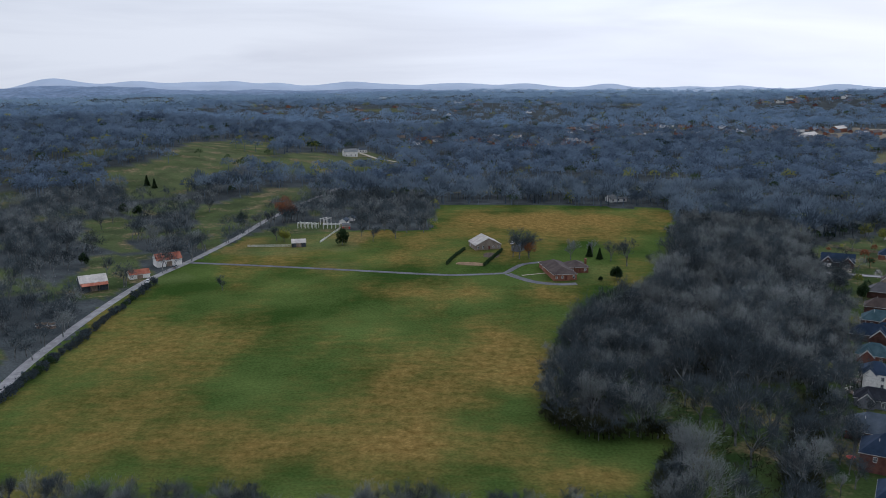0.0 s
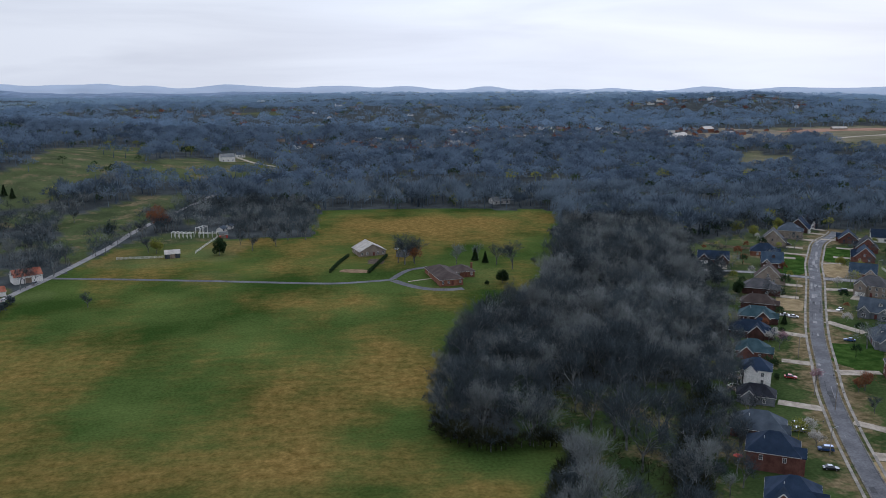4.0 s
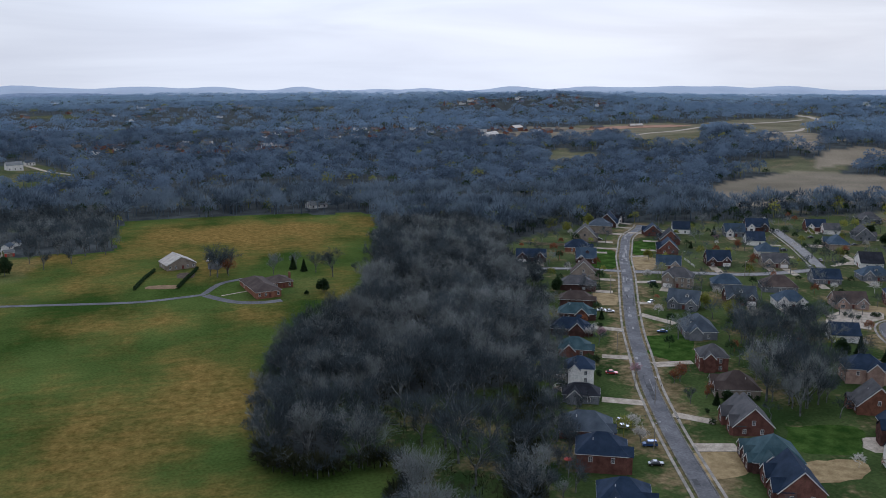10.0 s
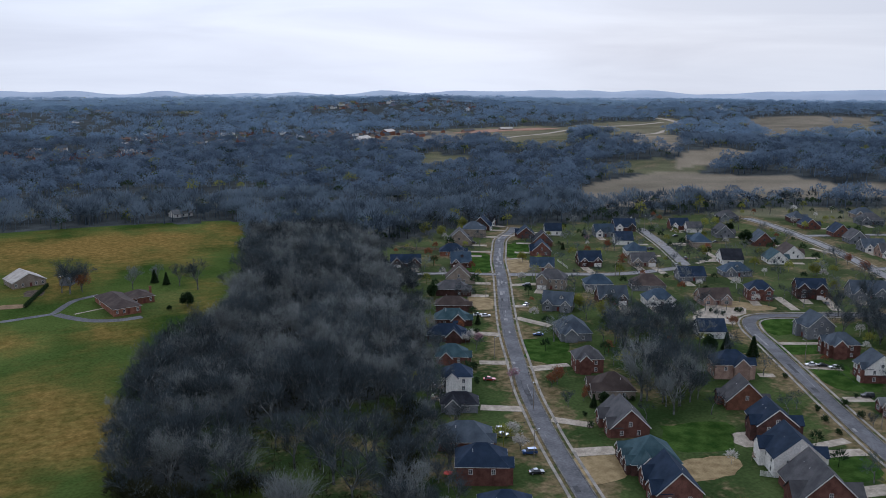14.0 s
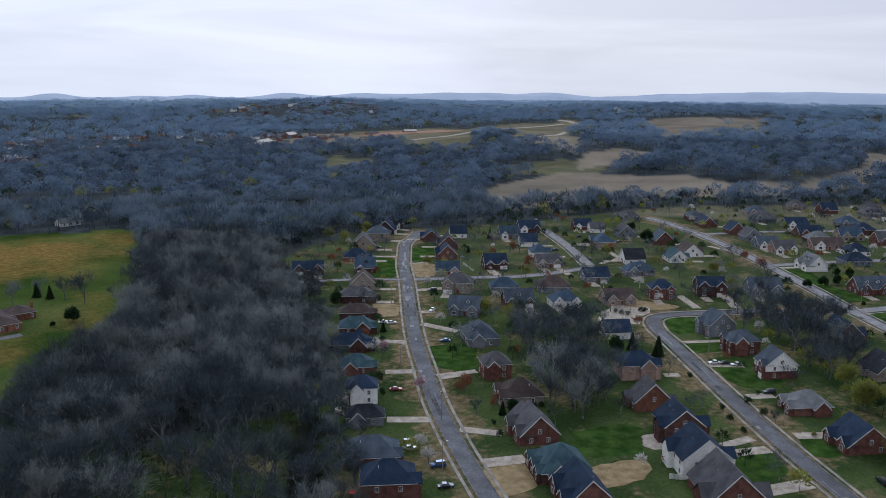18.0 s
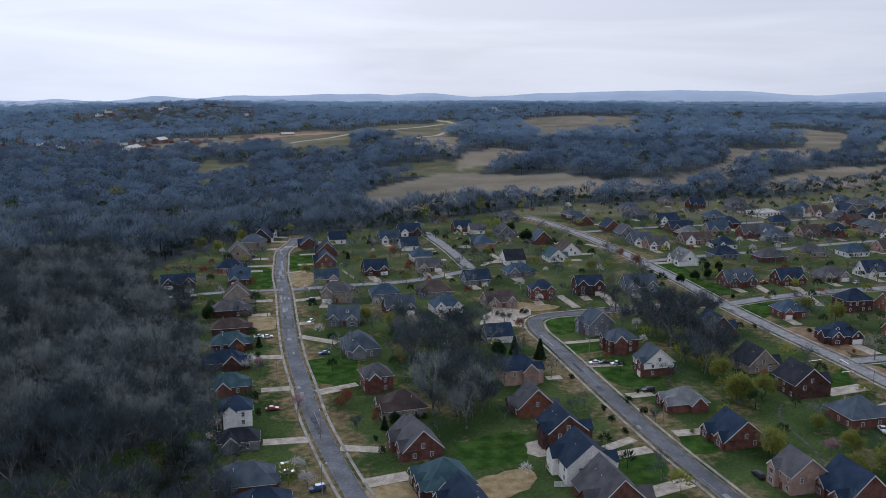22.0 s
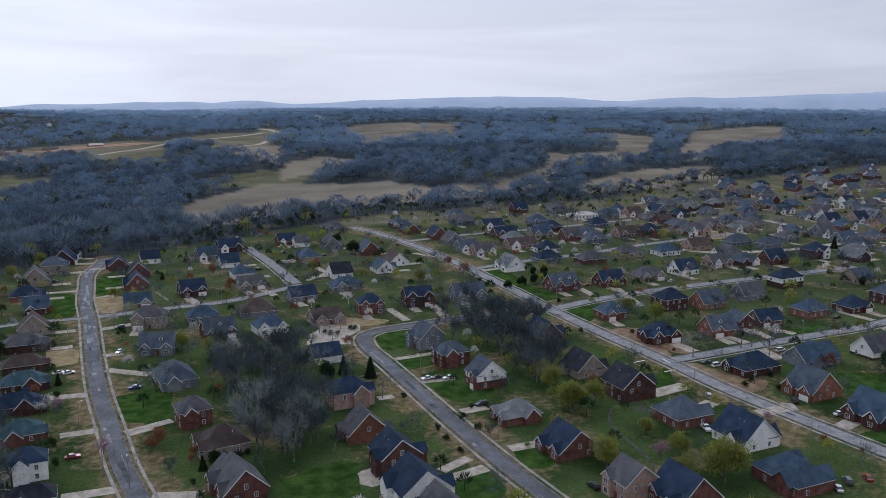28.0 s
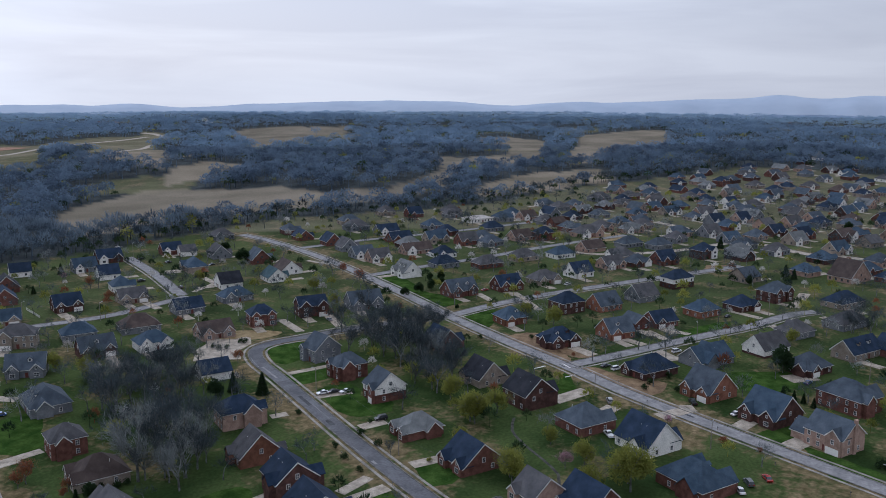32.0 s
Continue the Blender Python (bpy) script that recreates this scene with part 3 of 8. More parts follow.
street("farm_lane", [(-156, 520), (-106.7, 506.5), (-58.5, 492.2), (-1.2, 475.6), (17.9, 473.4), (32.7, 474.7), (40.6, 475.5), (48, 488), (54.1, 495.8), (65.4, 500.7)], 3.4, M_ASPHALT, "narrow asphalt farm lane across the field", 0.06, False)
street("farm_drive", [(42.5, 474.2), (48.5, 465), (57.2, 456), (68.4, 452.2), (78, 453)], 4.6, M_ASPHALT, "asphalt drive before the ranch house", 0.05, False)
street("garden_path", [(50.2, 470.8), (57, 473), (64, 475.2)], 1.2, M_CONCRETE, "pale concrete path to the ranch house", 0.05, False)


# ---- trees ----
def twig_tris(points, ways, length, width, rng):
    """Slender triangles at the points, along the ways."""
    k = len(points)
    side = np.cross(ways, rng.normal(size=(k, 3)))
    side /= np.linalg.norm(side, axis=1)[:, None] + 1e-9
    w = (width * rng.uniform(0.6, 1.4, k))[:, None]
    ln = (length * rng.uniform(0.6, 1.4, k))[:, None]
    return np.stack([points - side * w, points + side * w, points + ways * ln], 1)


def bare_tree(seed, tall, spread, twigs=420, thick=0.0022):
    """Trunk and limbs as tapered tubes, and the spray of fine twigs: two meshes."""
    rnd = random.Random(seed)
    rng = np.random.default_rng(seed)
    s = Shape()
    tips = []

    def grow(p, way, length, r, level):
        bend = Vector((rnd.uniform(-1, 1), rnd.uniform(-1, 1), rnd.uniform(0, 0.6))) * 0.22
        q = p + way * length * 0.55
        e = q + (way + bend).normalized() * length * 0.45
        s.tube(p, q, r, r * 0.8, 5 if level < 2 else 3)
        s.tube(q, e, r * 0.8, r * 0.55, 5 if level < 2 else 3)
        if level >= 2:
            tips.append((p, e))
        if level == 3:
            return
        for k in range(rnd.choice((3, 4)) if level else rnd.choice((4, 5))):
            turn = rnd.uniform(0, 2 * math.pi)
            lean = rnd.uniform(0.45, 1.05) * spread
            u = way.orthogonal().normalized()
            v = way.cross(u)
            w = (way + (u * math.cos(turn) + v * math.sin(turn)) * lean + Vector((0, 0, 0.18))).normalized()
            at = p.lerp(e, rnd.uniform(0.55, 1.0))
            grow(at, w, length * rnd.uniform(0.60, 0.86), r * 0.52, level + 1)

    grow(Vector((0, 0, -0.4)), Vector((rnd.uniform(-.06, .06), rnd.uniform(-.06, .06), 1)).normalized(), tall * 0.34, tall * 0.019, 0)
    top = max(v[2] for v in s.v)
    pick = rng.integers(0, len(tips), twigs)
    f = rng.uniform(0.1, 1.25, twigs)[:, None]
    a = np.array([tuple(t[0]) for t in tips])[pick]
    b = np.array([tuple(t[1]) for t in tips])[pick]
    pts = a + (b - a) * f + rng.normal(size=(twigs, 3)) * tall * 0.028
    ways = (b - a) / (np.linalg.norm(b - a, axis=1)[:, None] + 1e-6) + rng.normal(size=(twigs, 3)) * 0.55 + np.array([0, 0, 0.35])
    ways /= np.linalg.norm(ways, axis=1)[:, None]
    tris = twig_tris(pts, ways, tall * 0.085, tall * thick, rng)
    k = tall / top
    s.v = [(v[0] * k, v[1] * k, v[2] * k) for v in s.v]
    return s, tris * k


def leaf_crown(seed, wide, tall, base, count, size, shape="ball"):
    """A crown of many small leaves with an uneven outline and gaps."""
    rng = np.random.default_rng(seed)
    lobes = rng.normal(size=(14, 3))
    lobes /= np.linalg.norm(lobes, axis=1)[:, None]
    lobes *= rng.uniform(0.35, 0.75, (14, 1))
    own = lobes[rng.integers(0, 14, count)]
    d = rng.normal(size=(count, 3))
    d /= np.linalg.norm(d, axis=1)[:, None]
    p = own + d * rng.uniform(0.2, 0.42, (count, 1))
    if shape == "cone":
        h = rng.uniform(0, 1, count) ** 1.4
        turn = rng.uniform(0, 2 * math.pi, count)
        rad = (1 - h) * rng.uniform(0.55, 1.05, count) * (0.85 + 0.15 * np.sin(h * 50))
        p = np.stack([np.cos(turn) * rad, np.sin(turn) * rad, h * 2 - 1], 1)
        d = np.stack([np.cos(turn), np.sin(turn), np.full(count, -0.25)], 1)
    pts = p * np.array([wide / 2, wide / 2, tall / 2]) + np.array([0, 0, base + tall / 2])
    return twig_tris(pts, d, size * 1.5, size * 0.55, rng)


TREE_KINDS = {}


def make_tree(kind, seed, x, y, size, turn, name="tree", label="", group=""):
    """One tree with trunk and crown; trees of one kind and seed share their meshes."""
    key = (kind, seed)
    if key not in TREE_KINDS:
        if kind in ("bare", "pale", "bud", "redbud", "blossom", "pink"):
            tall = 10.0
            n_tw = {"bare": 1700, "pale": 1500, "bud": 800, "redbud": 800, "blossom": 700, "pink": 600}[kind]
            s, tris = bare_tree(seed, tall, 1.0 if kind in ("bare", "pale") else 1.25, n_tw)
            mat = {"bare": M_TWIG, "pale": M_TWIG_PALE, "bud": M_BUD, "redbud": M_RED_BUD, "blossom": M_BLOSSOM, "pink": M_PINK}[kind]
            if kind in ("bud", "blossom", "pink", "redbud"):
                tris = np.concatenate([tris, leaf_crown(seed, 9.5, 8.2, 1.4, 2600, 0.33) if kind == "bud" else leaf_crown(seed, 8.0, 7.0, 2.8, 900, 0.33)])
            TREE_KINDS[key] = (s.done("trunk", M_BARK), tri_mesh("crown", tris, mat))
        else:
            s = Shape().tube((0, 0, -0.3), (0, 0, 7), 0.22, 0.05, 6)
            shape = "cone" if kind == "conifer" else "ball"
            tris = leaf_crown(seed, 6.0 if kind == "conifer" else 8.5, 9.6 if kind == "conifer" else 9.2, 0.2, 4200, 0.36, shape)
            TREE_KINDS[key] = (s.done("trunk", M_BARK), tri_mesh("crown", tris, M_EVERGREEN))
    words = {"bare": "bare grey deciduous tree with fine twigs", "pale": "bare tree with pale grey limbs", "bud": "tree with yellow-green spring buds", "redbud": "small tree with rusty red buds",
             "blossom": "tree in white spring blossom", "pink": "small tree in pink blossom", "conifer": "dark green conical evergreen tree", "round": "dark green rounded evergreen tree"}
    z = float(height(x, y))
    root = thing(name, label or words[kind], "tree", Matrix.LocRotScale((x, y, z), Euler((0, 0, turn)), (size / 10.0,) * 3), group)
    trunk, crown = TREE_KINDS[key]
    part("trunk", trunk, root)
    part("crown", crown, root)
    return root


def wood_points(poly, gap, seed, keep=None):
    rng = np.random.default_rng(seed)
    xs, ys = [p[0] for p in poly], [p[1] for p in poly]
    gx, gy = np.meshgrid(np.arange(min(xs), max(xs), gap), np.arange(min(ys), max(ys), gap))
    gx = gx + rng.uniform(-0.48, 0.48, gx.shape) * gap
    gy = gy + rng.uniform(-0.48, 0.48, gy.shape) * gap
    ok = inside(gx, gy, poly)
    return gx[ok], gy[ok]


def stuff_wood(name, x, y, size, count, seed, mat, label, thin=0.5, fat=1.0, squat=0.62, soft=False):
    """Far trees as one mesh: each a short trunk fork and a crown of slender twigs, in several lobes."""
    rng = np.random.default_rng(seed)
    k = len(x)
    z = height(x, y)
    size = size * rng.uniform(0.7, 1.25, k) * (1 + 0.22 * np.clip(smooth_noise(x, y, 55, 91), -1, 1))
    base = np.stack([x, y, z], 1)
    d = rng.normal(size=(k, count, 3))
    d /= np.linalg.norm(d, axis=2)[:, :, None]
    d[:, :, 2] = np.abs(d[:, :, 2]) * 1.15 - 0.25
    rad = rng.uniform(0.35, 1.0, (k, count, 1)) ** 0.6
    p = d * rad * np.array([0.36 * fat, 0.36 * fat, 0.42]) * size[:, None, None]
    p[:, :, 2] += squat * size[:, None]
    p = p + base[:, None, :]
    ways = d + np.array([0, 0, 0.6]) + rng.normal(size=d.shape) * 0.35
    ways /= np.linalg.norm(ways, axis=2)[:, :, None]
    scale = np.repeat(size, count)
    if soft:
        ways = d + rng.normal(size=d.shape) * 0.9
        ways /= np.linalg.norm(ways, axis=2)[:, :, None]
    tris = twig_tris(p.reshape(-1, 3), ways.reshape(-1, 3), scale * (0.13 if soft else 0.24), scale * (0.055 if soft else 0.030) * thin, rng)
    tr = np.zeros((k, 2, 3, 3))
    for j in range(2):
        a = rng.uniform(0, 6.28, k)
        off = np.stack([np.cos(a), np.sin(a), np.zeros(k)], 1) * (size * 0.03)[:, None]
        tr[:, j, 0], tr[:, j, 1] = base - off, base + off
        tr[:, j, 2] = base + np.stack([0 * size, 0 * size, size * 0.75], 1)
    tone = rng.uniform(-0.36, 0.36, k)
    me = tri_mesh(name, np.concatenate([tris, tr.reshape(-1, 3, 3)]), mat, np.concatenate([np.repeat(tone, count), np.repeat(tone, 2)]))
    return tagged(new(name, me), label, "woods", kind="stuff")


def joined_trees(name, spots, seed, label, small=False, pale_share=0.3):
    """A stand of bare trees, limbs and twigs, as one mesh for the limbs and one for the twigs."""
    rnd = random.Random(seed)
    kinds = [bare_tree(k, 10.0, 1.15 if small else 1.0, 420 if small else 1150, 0.0045 if small else 0.0022) for k in range(5)]
    limbs = []
    for s, tris in kinds:
        v = np.array(s.v)
        limbs.append(np.array([[v[f[0]], v[f[k]], v[f[k + 1]]] for f in (s.f[:150] if small else s.f) if len(f) < 5 for k in range(1, len(f) - 1)]))
    wood, twigs, pale = [], [], []
    for x, y, size in spots:
        k = rnd.randrange(5)
        a = rnd.uniform(0, 6.28)
        turn = np.array([[math.cos(a), -math.sin(a), 0], [math.sin(a), math.cos(a), 0], [0, 0, 1]]) * (size / 10.0)
        at = np.array([x, y, float(height(x, y))])
        wood.append(limbs[k] @ turn.T + at)
        (pale if rnd.random() < pale_share else twigs).append(kinds[k][1] @ turn.T + at)
    root = thing(name, label, "woods", kind="stuff")
    for n, parts, mat in (("limbs", wood, M_BARK), ("twigs", twigs, M_TWIG), ("pale_twigs", pale, M_TWIG_PALE)):
        if parts:
            tone = np.concatenate([np.full(len(p), rnd.uniform(-0.22, 0.22)) for p in parts])
            tagged(part(n, tri_mesh(n, np.concatenate(parts), mat, tone), root), kind="stuff")


# the near wood between the pasture and the gardens
NEAR_WOOD = [(58, 196), (66, 226), (80, 250), (74, 262), (52, 263), (42, 272), (42, 297), (47, 323), (65, 374), (97, 412), (122, 451), (157, 545), (175, 600), (245, 600), (232, 520), (222, 488), (186, 402), (146, 306), (110, 240), (100, 205), (88, 180)]


def plant_near_wood():
    rnd = random.Random(5)
    x, y = wood_points(NEAR_WOOD, 8.2, 21)
    sparse = (y < 305) & (x > 76)
    keep = ~sparse | (np.random.default_rng(6).random(len(x)) < 0.34)
    x, y = x[keep], y[keep]
    order = np.argsort(np.hypot(x, y))
    near = order[:120]
    for k in near:
        kind = "pale" if rnd.random() < (0.12 if x[k] > 76 and y[k] < 305 else 0.32) else "bare"
        if rnd.random() < 0.02:
            kind = "round"
        make_tree(kind, rnd.randrange(5), float(x[k]), float(y[k]), rnd.uniform(13, 19) if kind != "round" else 6, rnd.uniform(0, 6.28), group="trees of the near wood")
    far = order[120:]
    joined_trees("wood", [(float(x[k]), float(y[k]), rnd.uniform(13, 19)) for k in far], 31, "dense grey bare wood behind the gardens", pale_share=0.5)


plant_near_wood()


def plant_garden_edge():
    """Scattered young trees on the strip between the wood and the back gardens."""
    rnd = random.Random(8)
    edge = smooth_line([(108, 225), (116, 240), (152, 306), (192, 402), (226, 482)], 5.0)
    joined_trees("wood_edge", [(float(p[0]) + rnd.uniform(-4, 11), float(p[1]) + rnd.uniform(-3, 3), rnd.uniform(5, 12)) for p in edge for j in range(2)], 35, "thin young trees along the back gardens")


plant_garden_edge()


GROVE_1 = [(241, 297), (266, 276), (234, 246), (221, 247), (215, 262)]
GROVE_2 = [(278, 354), (313, 324), (285, 294), (246, 310)]
GROVE_3 = [(381, 301), (415, 285), (389, 243), (340, 216), (325, 223), (359, 267)]


def plant_undergrowth():
    """Brush below the near wood and along its edge, and the belt of trees behind the last houses."""
    rng = np.random.default_rng(19)
    rim = smooth_line(NEAR_WOOD + NEAR_WOOD[:1], 1.6)
    x, y = rim[:, 0] + rng.normal(size=len(rim)) * 1.6, rim[:, 1] + rng.normal(size=len(rim)) * 1.6
    ok = y > 190
    front = ok & (y < 285)
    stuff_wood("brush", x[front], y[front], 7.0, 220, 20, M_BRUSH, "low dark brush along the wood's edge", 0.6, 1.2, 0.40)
    rest = ok & (y >= 285)
    stuff_wood("brush", x[rest], y[rest], 5.0, 90, 21, M_TWIG, "grey brush along the wood's edge", 0.5, 1.2, 0.45)
    young = [(float(p[0]) + float(rng.normal()), float(p[1]) + float(rng.normal()), float(rng.uniform(5, 10))) for p in rim[::2] if 190 < p[1] < 430]
    joined_trees("young_trees", young, 38, "young bare trees along the rim of the wood", True)
    x, y = wood_points(NEAR_WOOD, 5.5, 22)
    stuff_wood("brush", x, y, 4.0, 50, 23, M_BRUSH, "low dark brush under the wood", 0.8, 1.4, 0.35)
    belt = smooth_line([(236, 548), (330, 604), (470, 576), (640, 564), (820, 446), (1010, 406), (1200, 256)], 3.2)
    x, y = belt[:, 0] + rng.normal(size=len(belt)) * 5, belt[:, 1] + 4 + rng.normal(size=len(belt)) * 5
    dark = rng.random(len(x)) < 0.4
    stuff_wood("tree_belt", x[~dark], y[~dark], 10, 90, 24, M_TWIG, "belt of bare trees behind the last houses", 0.7, 1.1)
    stuff_wood("tree_belt", x[dark], y[dark], 7, 90, 25, M_EVERGREEN, "dark evergreens behind the last houses", 1.2, 1.0, 0.5, True)


plant_undergrowth()


# far suburbs: headings, distances and how many homes
TOWNS = ((-3, 10, 1240, 1400, 60), (8, 25, 1430, 1700, 90), (24, 29, 1600, 1750, 20), (20, 31, 2250, 2550, 34), (35, 42, 2750, 3100, 20), (-12, -4, 2000, 2300, 10), (-8, 8, 1700, 2600, 18), (-28, -10, 1700, 2600, 8), (70, 88, 2600, 3600, 14))


def plant_far_woods():
    rng = np.random.default_rng(77)
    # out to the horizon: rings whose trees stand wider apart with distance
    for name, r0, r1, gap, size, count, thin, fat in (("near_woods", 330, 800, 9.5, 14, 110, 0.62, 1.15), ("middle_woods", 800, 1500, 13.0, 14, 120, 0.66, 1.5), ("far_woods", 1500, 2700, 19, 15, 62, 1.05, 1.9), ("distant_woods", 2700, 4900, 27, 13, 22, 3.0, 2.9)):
        k = int(135 / 360 * math.pi * (r1 ** 2 - r0 ** 2) / gap ** 2)
        a = np.radians(rng.uniform(-32, 100, k))
        r = np.sqrt(rng.uniform(r0 ** 2, r1 ** 2, k))
        x, y = 20 + r * np.sin(a), 30 + r * np.cos(a)
        open_land = ((x > 0) & (x < 150) & (y < 560)) | inside(x, y, STREETS) | inside(x, y, PASTURE) | inside(x, y, NEAR_WOOD) | inside(x + 14, y - 5, STREETS)
        for a0, a1, t0, t1, homes in TOWNS:
            open_land |= (a > radians(a0)) & (a < radians(a1)) & (r > t0 - 90) & (r < t1) & (rng.random(k) < 0.58)
        for poly in [k[0] for k in CROPS] + MEADOWS:
            cleared = in_field(x, y, poly)
            open_land |= cleared & (rng.random(k) < 0.93) if poly is HILL_MEADOW else cleared
        thin_out = clearing(x, y)
        left = (x < -100) & (r < 1000) & (smooth_noise(x, y, 90, 14) > 0.50)
        ok = ~(open_land | thin_out | left)
        x, y = x[ok], y[ok]
        if r0 < 400:
            farm = (x < 0) & (y < 760)
            joined_trees(name, [(float(p), float(q), float(rng.uniform(8, 15))) for p, q in zip(x[farm], y[farm])], 47, "bare trees round the farm buildings", True)
            x, y = x[~farm], y[~farm]
        kind = rng.random(len(x))
        # each ring's bare trees take a twig colour with more painted haze
        stuff_wood(name, x[kind < 0.84], y[kind < 0.84], size, count, 41, M_TWIG_NEAR if r0 < 400 else M_TWIG_MID if r1 < 1600 else M_TWIG_FAR if r1 < 3000 else M_TWIG_HAZED, "bare woods over the rolling land, distance haze in their colour", thin, fat, soft=r0 > 700)
        stuff_wood(name, x[(kind >= 0.84) & (kind < 0.96)], y[(kind >= 0.84) & (kind < 0.96)], size * 0.7, count, 42, M_EVERGREEN, "dark evergreen trees among bare woods", thin * 1.3, fat, soft=True)
        stuff_wood(name, x[kind >= 0.96], y[kind >= 0.96], size * 0.75, count, 43, M_BUD, "trees with first green buds among bare woods", thin, fat, soft=True)


plant_far_woods()


# ---- houses ----
M_BRICK = material("red_brick", (0.094, 0.044, 0.035), (0.165, 0.080, 0.064), 0.5, 0.9, fine=5.0, tint=0.25)
M_BRICK_DARK = material("dark_brick", (0.050, 0.028, 0.025), (0.098, 0.053, 0.045), 0.5, 0.9, fine=5.0, tint=0.2)
M_BRICK_ORANGE = material("orange_brick", (0.150, 0.070, 0.045), (0.235, 0.112, 0.074), 0.5, 0.9, fine=5.0, tint=0.2)
M_BRICK_PINK = material("pinkish_brick", (0.25, 0.172, 0.138), (0.37, 0.265, 0.215), 0.5, 0.9, fine=5.0, tint=0.15)
M_SIDING = material("white_siding", (0.66, 0.65, 0.62), (0.80, 0.78, 0.75), 0.3, 0.7, fine=2.0)
M_TAN = material("tan_siding", (0.20, 0.168, 0.138), (0.31, 0.265, 0.222), 0.3, 0.8, fine=2.0, tint=0.15)
M_GREY_WALL = material("grey_siding", (0.13, 0.14, 0.16), (0.20, 0.21, 0.23), 0.3, 0.8, fine=2.0)
M_TRIM = material("white_trim", (0.56, 0.55, 0.54), (0.68, 0.67, 0.655), 0.5, 0.6)
M_PANE = material("window_glass", (0.030, 0.036, 0.045), (0.070, 0.080, 0.095), 0.4, 0.08, spec=0.6)
M_DOOR = material("painted_door", (0.10, 0.035, 0.03), (0.16, 0.06, 0.05), 0.6, 0.5)
M_GARAGE = material("garage_door_paint", (0.68, 0.66, 0.63), (0.80, 0.78, 0.75), 0.5, 0.6)
M_DECK = material("weathered_deck_wood", (0.16, 0.12, 0.09), (0.28, 0.22, 0.17), 0.8, 0.9, fine=3.0)


def roof_material(name, low, high):
    return material(name, low, high, 0.25, 0.85, fine=2.2, big=0.6, tint=0.16, grain=0.45, bump=0.03)


ROOFS = {"navy": roof_material("navy_shingles", (0.011, 0.021, 0.041), (0.023, 0.036, 0.066)), "slate": roof_material("slate_grey_shingles", (0.044, 0.057, 0.077), (0.075, 0.092, 0.116)),
         "grey": roof_material("grey_shingles", (0.054, 0.055, 0.061), (0.089, 0.088, 0.093)), "brown": roof_material("brown_shingles", (0.049, 0.038, 0.035), (0.078, 0.061, 0.055)),
         "teal": roof_material("green_grey_shingles", (0.025, 0.049, 0.061), (0.049, 0.080, 0.094)), "light": roof_material("light_grey_shingles", (0.107, 0.115, 0.119), (0.164, 0.172, 0.176)),
         "black": roof_material("black_shingles", (0.013, 0.015, 0.021), (0.028, 0.030, 0.039)), "blue": roof_material("blue_grey_shingles", (0.031, 0.051, 0.080), (0.054, 0.078, 0.113)),
         "rust": roof_material("rusty_tin", (0.20, 0.065, 0.04), (0.34, 0.14, 0.09)), "tin": roof_material("pale_tin", (0.34, 0.32, 0.30), (0.50, 0.47, 0.43))}
WALLS = {"brick": M_BRICK, "dark": M_BRICK_DARK, "orange": M_BRICK_ORANGE, "pink": M_BRICK_PINK, "white": M_SIDING, "tan": M_TAN, "grey": M_GREY_WALL}
WALL_WORDS = {"brick": "red brick", "dark": "dark brick", "orange": "orange brick", "pink": "pinkish brick", "white": "white siding", "tan": "tan siding", "grey": "grey siding"}
ROOF_WORDS = {"navy": "dark blue shingle", "slate": "slate grey shingle", "grey": "grey shingle", "brown": "brown shingle", "teal": "green-grey shingle", "light": "light grey shingle", "black": "black shingle",
              "blue": "blue-grey shingle", "rust": "rusty tin", "tin": "pale tin"}
SHARED = {}
PLOTS = []



def shared(key, make):
    if key not in SHARED:
        SHARED[key] = make()
    return SHARED[key]


def window_frame(w, h):
    xs = [-w / 2 - 0.12, -w / 2, -0.035, 0.035, w / 2, w / 2 + 0.12]
    zs = [-h / 2 - 0.12, -h / 2, -0.04, 0.04, h / 2, h / 2 + 0.12]
    vs = [(a, -0.07, b) for b in zs for a in xs] + [(a, 0.02, b) for a, b in ((xs[0], zs[0]), (xs[5], zs[0]), (xs[5], zs[5]), (xs[0], zs[5]))]
    fs = [(j * 6 + i, j * 6 + i + 1, j * 6 + i + 7, j * 6 + i + 6) for j in range(5) for i in range(5) if not (i in (1, 3) and j in (1, 3))]
    fs += [(5, 4, 3, 2, 1, 0, 36, 37), (35, 29, 23, 17, 11, 5, 37, 38), (30, 31, 32, 33, 34, 35, 38, 39), (0, 6, 12, 18, 24, 30, 39, 36)]
    return mesh("window_frame", vs, fs, M_TRIM)


def add_window(root, m, w=0.95, h=1.45, plain=False):
    if plain:
        part("window", shared(("plain", w, h), lambda: Shape().box(-w / 2 - 0.08, w / 2 + 0.08, -0.05, 0.02, -h / 2, h / 2).done("window", M_PANE)), root, m=m)
        return
    frame_mesh = shared(("frame", w, h), lambda: window_frame(w, h))
    pane_mesh = shared(("pane", w, h), lambda: Shape().box(-w / 2, w / 2, -0.03, 0.02, -h / 2, h / 2).done("pane", M_PANE))
    win = part("window", frame_mesh, root, m=m)
    part("pane", pane_mesh, win)


